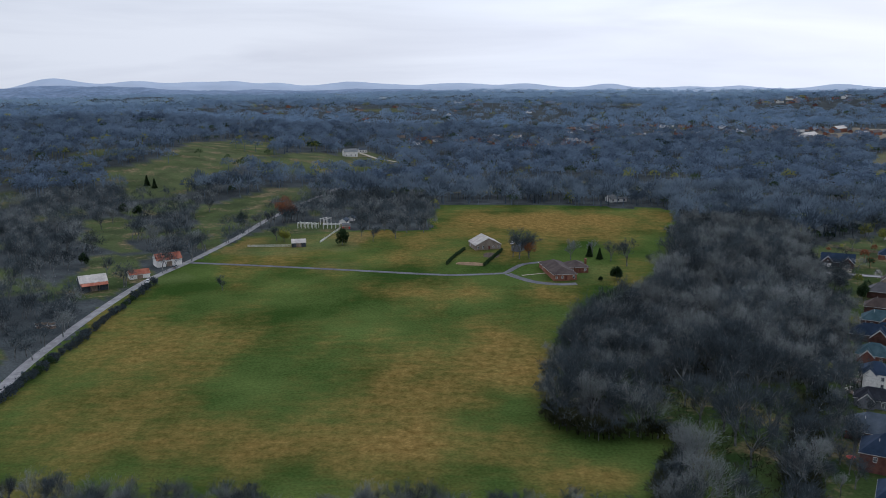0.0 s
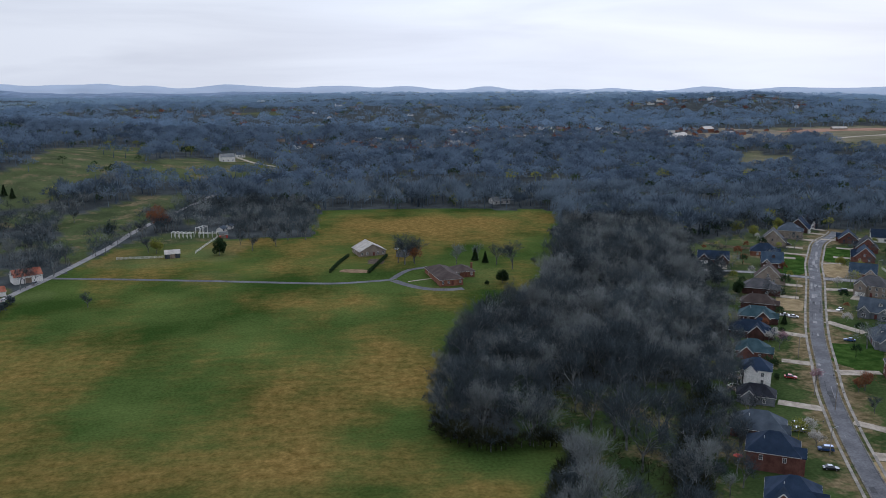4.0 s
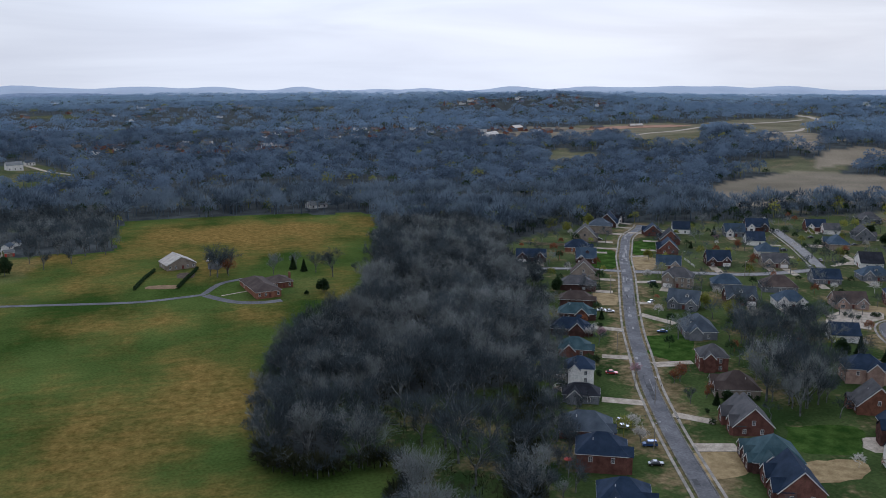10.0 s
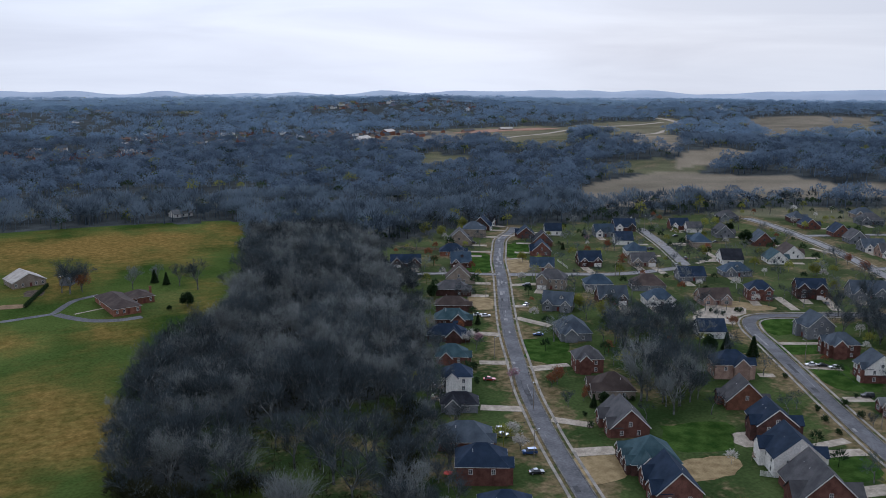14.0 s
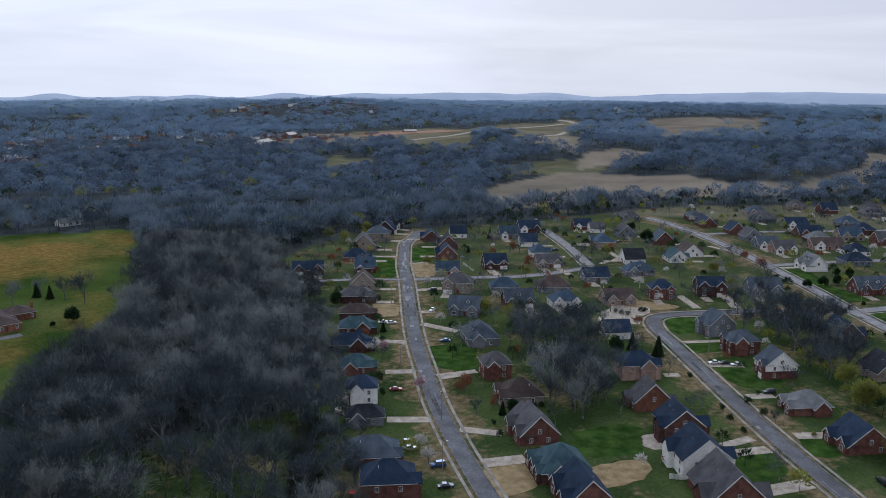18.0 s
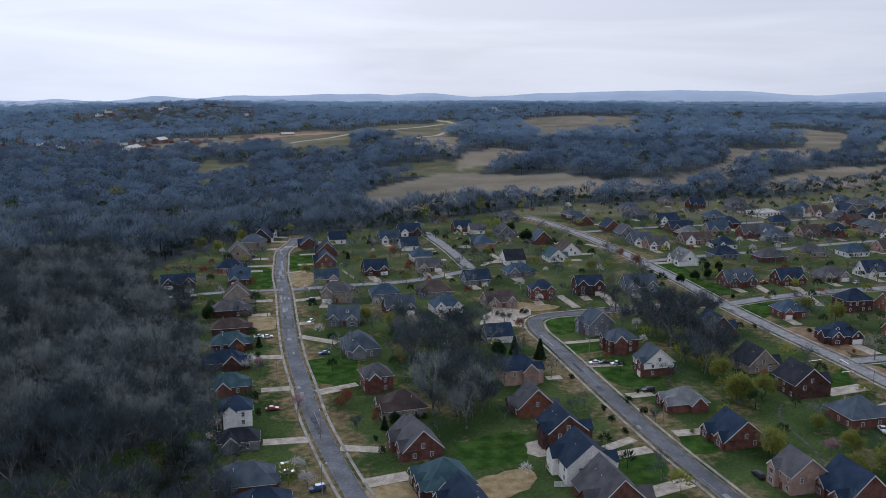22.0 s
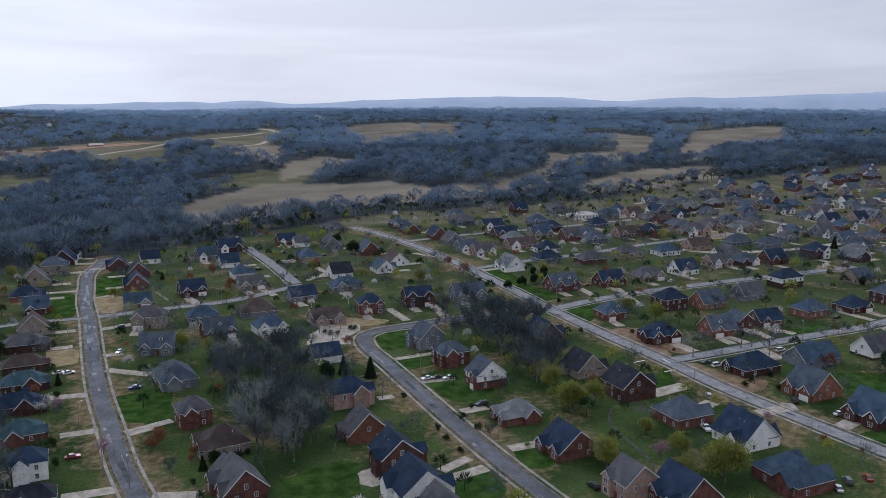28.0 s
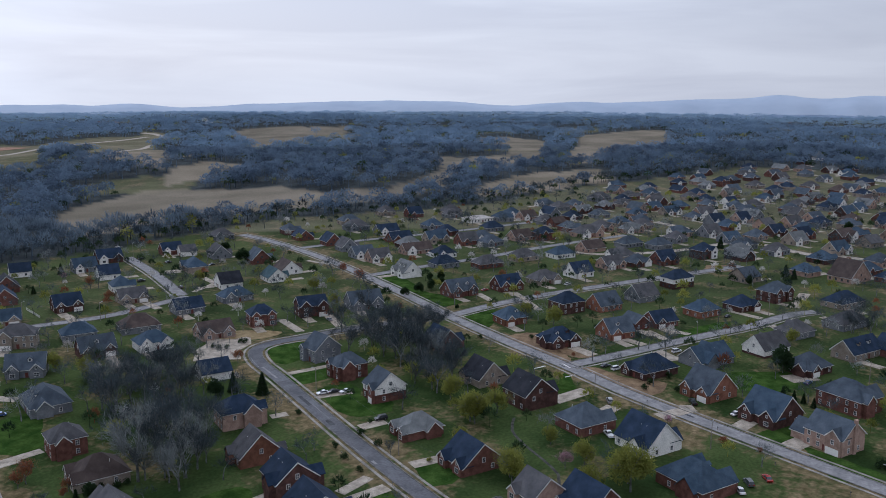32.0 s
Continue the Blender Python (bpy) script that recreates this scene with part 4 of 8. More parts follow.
def garage_door(w):
    line = [(0.02, 0.0)]
    for k in range(4):
        line += [(-0.03, 0.57 * k), (-0.06, 0.57 * k + 0.03), (-0.06, 0.57 * k + 0.53), (-0.03, 0.57 * k + 0.56)]
    line.append((0.02, 2.27))
    n = len(line)
    vs = [(sx * w / 2, a, b) for sx in (-1, 1) for a, b in line]
    return mesh("garage_door", vs, [(i, n + i, n + i + 1, i + 1) for i in range(n - 1)] + [tuple(range(n)), tuple(range(2 * n - 1, n - 1, -1))], M_GARAGE)


def roof_prism(roofs, line, along):
    """Two roof slopes that meet in a ridge, with thickness, as one piece."""
    dx, dy = along
    near = [*line, *[(p[0], p[1], p[2] - 0.24) for p in line]]
    far = [(p[0] + dx, p[1] + dy, p[2]) for p in near]
    roofs.add(near + far, [(0, 1, 7, 6), (1, 2, 8, 7), (3, 9, 10, 4), (4, 10, 11, 5), (0, 6, 9, 3), (2, 5, 11, 8), (0, 3, 4, 1), (1, 4, 5, 2), (6, 7, 10, 9), (7, 8, 11, 10)])


def gable_block(walls, roofs, trims, x0, x1, y0, y1, eave, pitch, along, over=0.45, base=-0.5):
    """Walls with gable ends and two roof slabs; the ridge runs along x or y."""
    if along == "x":
        half, mid = (y1 - y0) / 2, (y0 + y1) / 2
        top = eave + half * pitch
        walls.add([(x, *p) for x in (x0, x1) for p in ((y0, base), (y1, base), (y1, eave), (mid, top), (y0, eave))],
                  [(4, 3, 2, 1, 0), (5, 6, 7, 8, 9), (0, 1, 6, 5), (1, 2, 7, 6), (2, 3, 8, 7), (3, 4, 9, 8), (4, 0, 5, 9)])
        drop = over * pitch
        lift = 0.22
        for s in (1, -1):
            e = mid - s * (half + over)
            for x in (x0 - over - 0.02, x1 + over - 0.06):
                b = [(x, e, eave - drop + lift - 0.05), (x + 0.08, e, eave - drop + lift - 0.05), (x + 0.08, mid, top + lift - 0.05), (x, mid, top + lift - 0.05)]
                trims.slab(b if s > 0 else [b[1], b[0], b[3], b[2]], 0.32)
            if s > 0:
                roof_prism(roofs, [(x0 - over, y, z) for y, z in ((e, eave - drop + lift), (mid, top + lift), (2 * mid - e, eave - drop + lift))], (x1 - x0 + 2 * over, 0))
            trims.box(x0 - over, x1 + over, min(e, e + s * 0.06) - 0.03, max(e, e + s * 0.06), eave - drop - 0.16, eave - drop + 0.06)
    else:
        half, mid = (x1 - x0) / 2, (x0 + x1) / 2
        top = eave + half * pitch
        walls.add([(p[0], y, p[1]) for y in (y0, y1) for p in ((x0, base), (x1, base), (x1, eave), (mid, top), (x0, eave))],
                  [(0, 1, 2, 3, 4), (9, 8, 7, 6, 5), (1, 0, 5, 6), (2, 1, 6, 7), (3, 2, 7, 8), (4, 3, 8, 9), (0, 4, 9, 5)])
        drop = over * pitch
        lift = 0.24
        for s in (1, -1):
            e = mid - s * (half + over)
            if s > 0:
                roof_prism(roofs, [(x, y0 - over, z) for x, z in ((e, eave - drop + lift), (mid, top + lift), (2 * mid - e, eave - drop + lift))], (0, y1 - y0 + 2 * over))
            y = y0 - over - 0.02
            b = [(e, y + 0.08, eave - drop + lift - 0.05), (e, y, eave - drop + lift - 0.05), (mid, y, top + lift - 0.05), (mid, y + 0.08, top + lift - 0.05)]
            trims.slab(b if s > 0 else [b[1], b[0], b[3], b[2]], 0.32)
    return top


def hip_block(walls, roofs, trims, x0, x1, y0, y1, eave, pitch, over=0.45, base=-0.5):
    walls.box(x0, x1, y0, y1, base, eave)
    a0, a1, b0, b1 = x0 - over, x1 + over, y0 - over, y1 + over
    w, d = a1 - a0, b1 - b0
    z = eave - 0.02
    r = min(w, d) / 2
    top = z + 0.18 + r * pitch
    if w >= d:
        ridge = [(a0 + r * 0.98, (b0 + b1) / 2, top), (a1 - r * 0.98, (b0 + b1) / 2, top)]
        faces = [(4, 5, 9, 8), (6, 7, 8, 9), (5, 6, 9), (7, 4, 8)]
    else:
        ridge = [((a0 + a1) / 2, b0 + r * 0.98, top), ((a0 + a1) / 2, b1 - r * 0.98, top)]
        faces = [(5, 6, 9, 8), (7, 4, 8, 9), (4, 5, 8), (6, 7, 9)]
    vs = [(a0, b0, z), (a1, b0, z), (a1, b1, z), (a0, b1, z), (a0, b0, z + 0.18), (a1, b0, z + 0.18), (a1, b1, z + 0.18), (a0, b1, z + 0.18), *ridge]
    roofs.add(vs, [(3, 2, 1, 0), (0, 1, 5, 4), (1, 2, 6, 5), (2, 3, 7, 6), (3, 0, 4, 7), *faces])
    for k in range(4):
        p, q = vs[k], vs[(k + 1) % 4]
        lo = (min(p[0], q[0]) - 0.03, max(p[0], q[0]) + 0.03, min(p[1], q[1]) - 0.03, max(p[1], q[1]) + 0.03)
        trims.box(*lo, z - 0.03, z + 0.13)
    return top


def house(x, y, facing, w, d, storeys=1.0, roof="gable", wall="brick", tiles="navy", gables=1, garage=0, dormers=0, chimney=0, wing=0, seed=0, side="", upper="", label="", name="house", pitch=0.0, back=True):
    """A family house: main block, front gables, side wing, garage door, dormers, windows and chimney.
    facing: the heading of its front. garage: -1 or 1, the side of the door on the front; side: wall where a garage door shows instead ("left" or "right")."""
    rnd = random.Random(seed * 7 + int(x) * 13 + int(y))
    eave = {1.0: 3.1, 1.5: 3.6, 2.0: 5.9}[storeys]
    pitch = pitch or (0.82 if roof == "gable" else 0.76)
    if storeys == 1.5 and roof == "gable":
        pitch = 0.95
    text = label or f"{'two-storey' if storeys == 2 else 'low'} {WALL_WORDS[wall]} house with a {ROOF_WORDS[tiles]} roof"
    root = thing(name, text, "house", pose(x, y, float(height(x, y)), 0, 0, 180 - facing), "houses of the estate" if name == "house" else "")
    PLOTS.append((x, y))
    far_off = math.hypot(x - 20, y - 30) > 560
    if math.hypot(x - 20, y - 30) > 440 and name == "house":
        a = radians(facing)
        cx = (garage or 1) * w * 0.3
        px, py = x - math.cos(a) * cx * -1 + math.sin(a) * d / 2, y + math.sin(a) * cx * -1 + math.cos(a) * d / 2
        ribbon("driveway", np.array([(px + math.sin(a) * k, py + math.cos(a) * k) for k in (0.0, 4.0, 8.0, 11.0)]), -2.4, 2.4, -0.3, 0.11, M_CONCRETE, "pale concrete driveway before a house", "driveway")
    open_way = math.degrees(math.atan2(20 - x, 30 - y))
    seen = lambda turn: math.cos(radians(facing + turn - open_way)) > 0.03
    walls, roofs, trims = Shape(), Shape(), Shape()
    hx, hy = w / 2, d / 2
    if roof == "hip":
        top = hip_block(walls, roofs, trims, -hx, hx, -hy, hy, eave, pitch)
    elif roof == "gable":
        top = gable_block(walls, roofs, trims, -hx, hx, -hy, hy, eave, pitch, "x")
    else:
        top = gable_block(walls, roofs, trims, -hx, hx, -hy, hy, eave, pitch, "y")
    fronts = []
    spots = {1: [-0.28 if garage >= 0 else 0.28], 2: [-0.30, 0.30], 3: [-0.33, 0.02, 0.33]}.get(gables, [])
    for k, f in enumerate(spots):
        gw = w * (0.36 if gables < 3 else 0.26) * rnd.uniform(0.9, 1.1)
        gp = rnd.uniform(0.8, 2.0)
        cx = f * w
        ge = eave - 0.03
        gh = min(hy * pitch * 0.92, gw / 2 * 1.0) / (gw / 2)
        s_wall, s_roof = Shape(), Shape()
        gable_block(s_wall, s_roof, trims, cx - gw / 2, cx + gw / 2, -hy - gp, -hy + min(hy * 0.85, gw * 0.75), ge, gh, "y", 0.35)
        part("gable_wall", s_wall.done("gable_wall", M_SIDING if far_off and rnd.random() < 0.35 else WALLS[wall]), root)
        part("gable_roof", s_roof.done("gable_roof", ROOFS[tiles]), root)
        fronts.append((cx, gw, -hy - gp, ge, gh))
    if wing:
        ww, wd = w * 0.42, d * 0.7
        x0, x1 = (hx - 0.3, hx + ww) if wing > 0 else (-hx - ww, -hx + 0.3)
        s_wall, s_roof = Shape(), Shape()
        if roof == "hip":
            hip_block(s_wall, s_roof, trims, x0, x1, -wd / 2 - 0.7, wd / 2 - 0.7, 3.05, pitch)
        else:
            gable_block(s_wall, s_roof, trims, x0, x1, -wd / 2 - 0.7, wd / 2 - 0.7, 3.05, pitch, "x")
        part("wing_wall", s_wall.done("wing_wall", WALLS[wall]), root)
        part("wing_roof", s_roof.done("wing_roof", ROOFS[tiles]), root)
    # an ell with its own gable on a hipped or rear side
    near_house = math.hypot(x - 20, y - 30) < 430 and name == "house"
    if near_house and rnd.random() < 0.7:
        ell = Shape(), Shape()
        if seen(180) and (roof == "gable" or rnd.random() < 0.5):
            ew, cx = w * 0.38, rnd.choice((-0.22, 0.22)) * w
            gable_block(ell[0], ell[1], trims, cx - ew / 2, cx + ew / 2, hy - min(hy * 0.8, ew * 0.7), hy + 1.8, eave - 0.03, min(hy * pitch * 0.9, ew / 2) / (ew / 2), "y", 0.35)
        elif roof == "hip":
            sx = 1 if seen(-90) else -1
            ew = d * 0.40
            cy = rnd.choice((-0.18, 0.18)) * d
            inner = sx * (hx - min(hx * 0.8, ew * 0.7))
            gable_block(ell[0], ell[1], trims, min(inner, sx * (hx + 1.6)), max(inner, sx * (hx + 1.6)), cy - ew / 2, cy + ew / 2, eave - 0.03, min(hx * pitch * 0.9, ew / 2) / (ew / 2), "x", 0.35)
        if ell[0].v:
            part("ell_wall", ell[0].done("ell_wall", WALLS[upper or wall]), root)
            part("ell_roof", ell[1].done("ell_roof", ROOFS[tiles]), root)
    wall_ob = part("wall", walls.done("wall", WALLS[upper or wall]), root)
    roof_ob = part("roof", roofs.done("roof", ROOFS[tiles]), root)
    part("trim", trims.done("trim", M_TRIM), root, "white painted eaves boards")
    if upper:
        up = Shape().box(-hx - 0.04, hx + 0.04, -hy - 0.04, hy + 0.04, -0.5, eave - 2.6)
        part("lower_wall", up.done("lower_wall", WALLS[wall]), root, WALL_WORDS[wall] + " ground storey")
    # openings
    def front(cx, z, yy, ww=0.95, hh=1.45):
        if seen(0):
            add_window(root, pose(cx, yy - 0.01, z), ww, hh, far_off)

    levels = [1.6] + ([4.4] if storeys == 2 else [])
    door_x = 0.04 * w if gables < 3 else 0.18 * w
    part("door", shared("door", lambda: Shape().box(-0.5, 0.5, -0.06, 0.03, 0, 2.1).box(-0.62, -0.5, -0.09, 0.03, 0, 2.2).box(0.5, 0.62, -0.09, 0.03, 0, 2.2).done("door", M_DOOR)), root, m=pose(door_x, -hy - 0.01, 0.05))
    taken = [(f[0] - f[1] / 2, f[0] + f[1] / 2) for f in fronts]
    done_garage = False
    for cx, gw, yy, ge, gh in fronts:
        if garage and not done_garage and not side and (cx * garage > 0 or len(fronts) == 1):
            gd = min(4.8, gw - 0.8)
            part("garage_door", shared(("garage", round(gd, 1)), lambda: garage_door(round(gd, 1))), root, "white panelled garage door", pose(cx, yy - 0.02, 0.03))
            done_garage = True
        else:
            for z in levels:
                front(cx, z, yy, 1.8 if gw > 3.6 else 0.95)
        if gw * gh / 2 > 1.5 and storeys < 2:
            front(cx, ge + 0.7, yy, 0.7, 0.9)
        elif garage and storeys == 2:
            front(cx, 4.4, yy)
    for z in levels:
        k = max(2, int(w / 3.2))
        for j in range(k):
            cx = -hx + (j + 0.5) * w / k
            if any(lo - 0.6 < cx < hi + 0.6 for lo, hi in taken) or (z < 2 and abs(cx - door_x) < 1.3):
                continue
            front(cx, z, -hy - (0.04 if upper and z < 3 else 0))
    # sides and back
    for sx, turn in ((-1, -90), (1, 90)):
        if not seen(-turn):
            continue
        for z in levels + ([eave + 1.0] if roof == "gable" and hy * pitch > 2.6 else []):
            for yy in ((-0.22 * d, 0.22 * d) if z < eave else (0.0,)):
                if (side == "left" and sx < 0 or side == "right" and sx > 0) and z < 2:
                    continue
                if wing and sx == wing and z < 3:
                    continue
                if rnd.random() < 0.8:
                    add_window(root, pose(sx * (hx + (0.05 if upper and z < 3 else 0.01)), yy, z, 0, 0, turn), plain=far_off)
    if side:
        sx = -1 if side == "left" else 1
        part("garage_door", shared(("garage", 4.8), lambda: garage_door(4.8)), root, "white panelled garage door", pose(sx * (hx + 0.02), 0.05 * d, 0.03, 0, 0, 90 * sx))
    if back and seen(180):
        for z in levels:
            k = max(2, int(w / 3.6))
            for j in range(k):
                if rnd.random() < 0.75:
                    add_window(root, pose(-hx + (j + 0.5) * w / k, hy + (0.05 if upper and z < 3 else 0.01), z, 0, 0, 180), plain=far_off)
    slope = pitch
    for k in range(dormers):
        cx = (k + 0.5) / dormers * w * 0.7 - w * 0.35 if dormers > 1 else rnd.uniform(-0.1, 0.15) * w
        yy = -hy * 0.55
        zb = eave + (hy + yy) * slope
        dw, dr, dt = Shape(), Shape(), Shape()
        gable_block(dw, dr, dt, cx - 0.85, cx + 0.85, yy - 0.2, yy + 1.9, zb + 1.25, 0.8, "y", 0.2, zb - 0.2)
        dm = part("dormer", dw.done("dormer", M_TRIM if rnd.random() < 0.7 else WALLS[wall]), root)
        part("dormer_roof", dr.done("dormer_roof", ROOFS[tiles]), dm)
        win = pose(cx, yy - 0.22, zb + 0.75)
        part("pane", shared("dormer_pane", lambda: Shape().box(-0.4, 0.4, -0.03, 0.02, -0.5, 0.5).done("pane", M_PANE)), dm, m=win)
    if chimney:
        cx = chimney * (hx + 0.25)
        part("chimney", Shape().box(cx - 0.45, cx + 0.45, -0.6, 0.6, -0.4, top + 0.7).box(cx - 0.55, cx + 0.55, -0.7, 0.7, top + 0.7, top + 0.9).done("chimney", WALLS[wall]), root)
    # roof vents
    for k in range(rnd.choice((1, 2)) if math.hypot(x - 20, y - 30) < 420 else 0):
        vx, vy = rnd.uniform(-0.3, 0.3) * w, 0.18 * d
        zz = eave + (hy - vy) * slope * (0.98 if roof != "side" else 0.4)
        part("vent_pipe", shared("vent", lambda: Shape().tube((0, 0, -0.5), (0, 0, 0.45), 0.09, 0.09, 6).done("vent_pipe", M_TRIM)), roof_ob, m=pose(vx, vy, zz))
    return root


# the houses along the streets
house(127.0, 211.5, 120, 12, 14, 2.0, "hip", "brick", "navy", gables=1)
house(136.6, 239.3, 120, 12, 15, 2.0, "hip", "brick", "navy", gables=1)
house(144.0, 261.6, 120, 12, 17, 1.0, "hip", "brick", "slate", gables=1)
house(157.2, 287.9, 120, 8, 13, 1.0, "hip", "grey", "black", gables=0)
house(166.7, 306.1, 120, 9, 11, 2.0, "hip", "white", "navy", gables=0)
house(180.5, 334.6, 120, 10, 13, 1.0, "hip", "brick", "teal", gables=1)
house(192.6, 360.4, 120, 10, 17, 1.0, "hip", "dark", "navy", gables=1, dormers=1)
house(206.8, 380.7, 120, 10, 16, 1.0, "hip", "dark", "teal", gables=1)
house(217.7, 399.9, 120, 9, 16, 1.5, "hip", "dark", "brown", gables=1)
house(233.2, 427.1, 120, 10, 17, 1.5, "hip", "dark", "grey", gables=1, dormers=1)
house(249.7, 448.5, 120, 9, 14, 1.5, "gable", "tan", "brown", gables=1)
house(240.3, 496.9, 205, 18, 10, 1.0, "gable", "dark", "navy", gables=2, garage=-1)
house(271.0, 483.2, 205, 12, 11, 1.5, "gable", "dark", "blue", gables=1, garage=1, dormers=1)
house(282.6, 513.9, 120, 11, 16, 1.0, "hip", "orange", "navy", gables=1)
house(304.6, 543.0, 120, 11, 16, 1.5, "gable", "tan", "grey", gables=1)
house(329.9, 565.7, 125, 12, 15, 2.0, "hip", "tan", "slate", gables=1)
house(350.1, 587.7, 130, 12, 14, 1.5, "gable", "dark", "navy", gables=1)
house(365.3, 604.0, 150, 12, 12, 1.5, "gable", "brick", "black", gables=1)
house(179.3, 204.9, 295, 15, 13, 1.5, "gable", "brick", "navy", gables=2)
house(186.1, 221.7, 295, 15, 15, 1.5, "hip", "dark", "teal", gables=3, dormers=0)
house(197.2, 246.0, 295, 14, 13, 1.5, "gable", "brick", "grey", gables=2, wing=-1)
house(214.9, 274.3, 295, 13, 15, 1.0, "hip", "tan", "brown", gables=2)
house(223.5, 299.5, 295, 10, 11, 2.0, "hip", "brick", "grey", gables=0)
house(245.9, 338.7, 295, 18, 14, 1.5, "hip", "grey", "slate", gables=0, dormers=2)
house(267.5, 378.4, 225, 15, 11, 1.5, "gable", "grey", "slate", gables=2, dormers=1)
house(290.5, 415.7, 225, 16, 11, 2.0, "hip", "tan", "grey", gables=1, garage=1)
house(310.6, 453.4, 215, 14, 11, 1.0, "gable", "tan", "blue", gables=1, garage=-1)
house(336.5, 490.9, 300, 12, 12, 1.5, "gable", "brick", "navy", gables=2)
house(355.5, 516.3, 300, 12, 13, 1.5, "gable", "brick", "black", gables=1)
house(386.4, 546.7, 300, 12, 12, 1.5, "side", "white", "navy", gables=0)
house(361.9, 546.2, 300, 12, 12, 1.0, "gable", "brick", "navy", gables=1)
house(213.9, 182.8, 120, 17, 16, 1.5, "gable", "brick", "grey", gables=1, wing=1)
house(223.1, 200.0, 120, 14, 15, 2.0, "gable", "white", "navy", gables=1)
house(236.9, 219.2, 120, 12, 13, 2.0, "gable", "dark", "navy", gables=1, side="right")
house(249.0, 242.2, 120, 10, 14, 1.5, "gable", "orange", "grey", gables=1, wing=0)
house(269.6, 267.4, 120, 11, 15, 2.0, "hip", "pink", "navy", gables=1, dormers=0)
house(301.9, 309.6, 120, 11, 12, 1.5, "side", "white", "navy", gables=0)
house(262.3, 151.3, 300, 10, 12, 2.0, "gable", "pink", "grey", gables=1)
house(278.7, 180.3, 300, 13, 15, 1.0, "gable", "brick", "navy", gables=2)
house(292.5, 208.0, 300, 11, 14, 1.0, "hip", "brick", "light", gables=2)
house(316.1, 236.3, 300, 10, 13, 2.0, "gable", "brick", "slate", gables=1, garage=-1, upper="white")
house(330.1, 262.8, 300, 10, 13, 2.0, "hip", "brick", "slate", gables=1)
house(343.6, 285.8, 290, 10, 13, 2.0, "gable", "grey", "slate", gables=1)
house(265.9, 136.9, 300, 14, 15, 1.5, "gable", "brick", "navy", gables=2)
house(346.5, 350.8, 205, 16, 11, 1.0, "gable", "pink", "brown", gables=2)
house(374.1, 345.2, 215, 13, 10, 2.0, "hip", "brick", "navy", gables=2)
house(401.0, 334.7, 215, 15, 10, 2.0, "gable", "dark", "navy", gables=2, garage=1)
house(426.5, 319.0, 215, 18, 12, 1.5, "gable", "grey", "slate", gables=2)
house(350.8, 211.0, 120, 13, 13, 1.5, "gable", "tan", "black", gables=1)
house(337.3, 185.6, 120, 14, 14, 2.0, "gable", "dark", "black", gables=1)
house(325.0, 159.5, 120, 14, 15, 1.5, "hip", "brick", "slate", gables=1)
house(319.1, 135.6, 120, 15, 15, 1.5, "gable", "white", "navy", gables=1)
house(296.4, 115.2, 120, 18, 14, 1.5, "hip", "brick", "blue", gables=2, dormers=1)
house(385.0, 248.7, 120, 14, 12, 1.5, "gable", "brick", "navy", gables=1)
house(437.1, 237.9, 215, 13, 12, 1.5, "hip", "orange", "blue", gables=1, garage=1, dormers=1)
house(413.5, 203.1, 215, 16, 12, 1.5, "hip", "dark", "navy", gables=2, garage=1, dormers=2)
house(393.4, 154.9, 300, 13, 19, 1.0, "hip", "dark", "navy", gables=1, wing=0)
house(379.3, 127.9, 300, 14, 15, 1.5, "gable", "orange", "slate", gables=2, garage=1)
house(439.3, 184.1, 215, 14, 12, 1.5, "gable", "orange", "slate", gables=1, garage=1, dormers=1)
house(459.7, 180.1, 215, 9, 11, 1.5, "side", "brick", "slate", gables=0)
house(469.8, 170.6, 215, 14, 11, 1.0, "gable", "brick", "navy", gables=1, garage=1)
house(419.5, 137.4, 30, 20, 13, 1.0, "gable", "grey", "blue", gables=1)
house(477.4, 287.5, 210, 18, 12, 1.5, "gable", "brick", "slate", gables=2, dormers=2)
house(502.7, 269.5, 210, 16, 11, 1.5, "gable", "brick", "navy", gables=2, dormers=1)
house(529.4, 257.2, 210, 17, 12, 1.0, "hip", "tan", "grey", gables=2, garage=1)
house(557.4, 244.5, 210, 15, 12, 1.5, "gable", "white", "navy", gables=1, garage=1, dormers=1)
house(592.5, 234.9, 210, 16, 12, 1.0, "gable", "pink", "grey", gables=2, garage=-1)
house(607.2, 221.8, 210, 15, 12, 1.0, "hip", "dark", "slate", gables=2, garage=1)
house(622.8, 207.8, 210, 15, 12, 1.5, "gable", "brick", "navy", gables=2)
house(472.2, 220.7, 30, 15, 12, 2.0, "hip", "dark", "navy", gables=1)
house(486.4, 204.9, 30, 15, 12, 1.5, "gable", "orange", "slate", gables=1)
house(516.2, 192.6, 30, 15, 12, 1.5, "gable", "grey", "grey", gables=1)
house(558.6, 183.4, 30, 17, 11, 2.0, "hip", "dark", "navy", gables=1, upper="white")
house(499.7, 156.3, 30, 15, 12, 1.5, "hip", "orange", "blue", gables=1)
house(344.7, 451.6, 205, 14, 11, 1.5, "gable", "dark", "navy", gables=2, garage=1)
house(312.8, 403.5, 30, 15, 11, 1.0, "hip", "grey", "blue", gables=1)
house(299.1, 375.3, 205, 15, 11, 1.5, "gable", "dark", "slate", gables=2, garage=1, dormers=1)
house(336.0, 389.0, 30, 18, 13, 1.0, "hip", "grey", "brown", gables=1)
house(318.9, 361.8, 205, 15, 11, 1.5, "hip", "white", "blue", gables=2, dormers=0)
house(373.2, 394.1, 205, 15, 11, 1.0, "gable", "grey", "navy", gables=0)
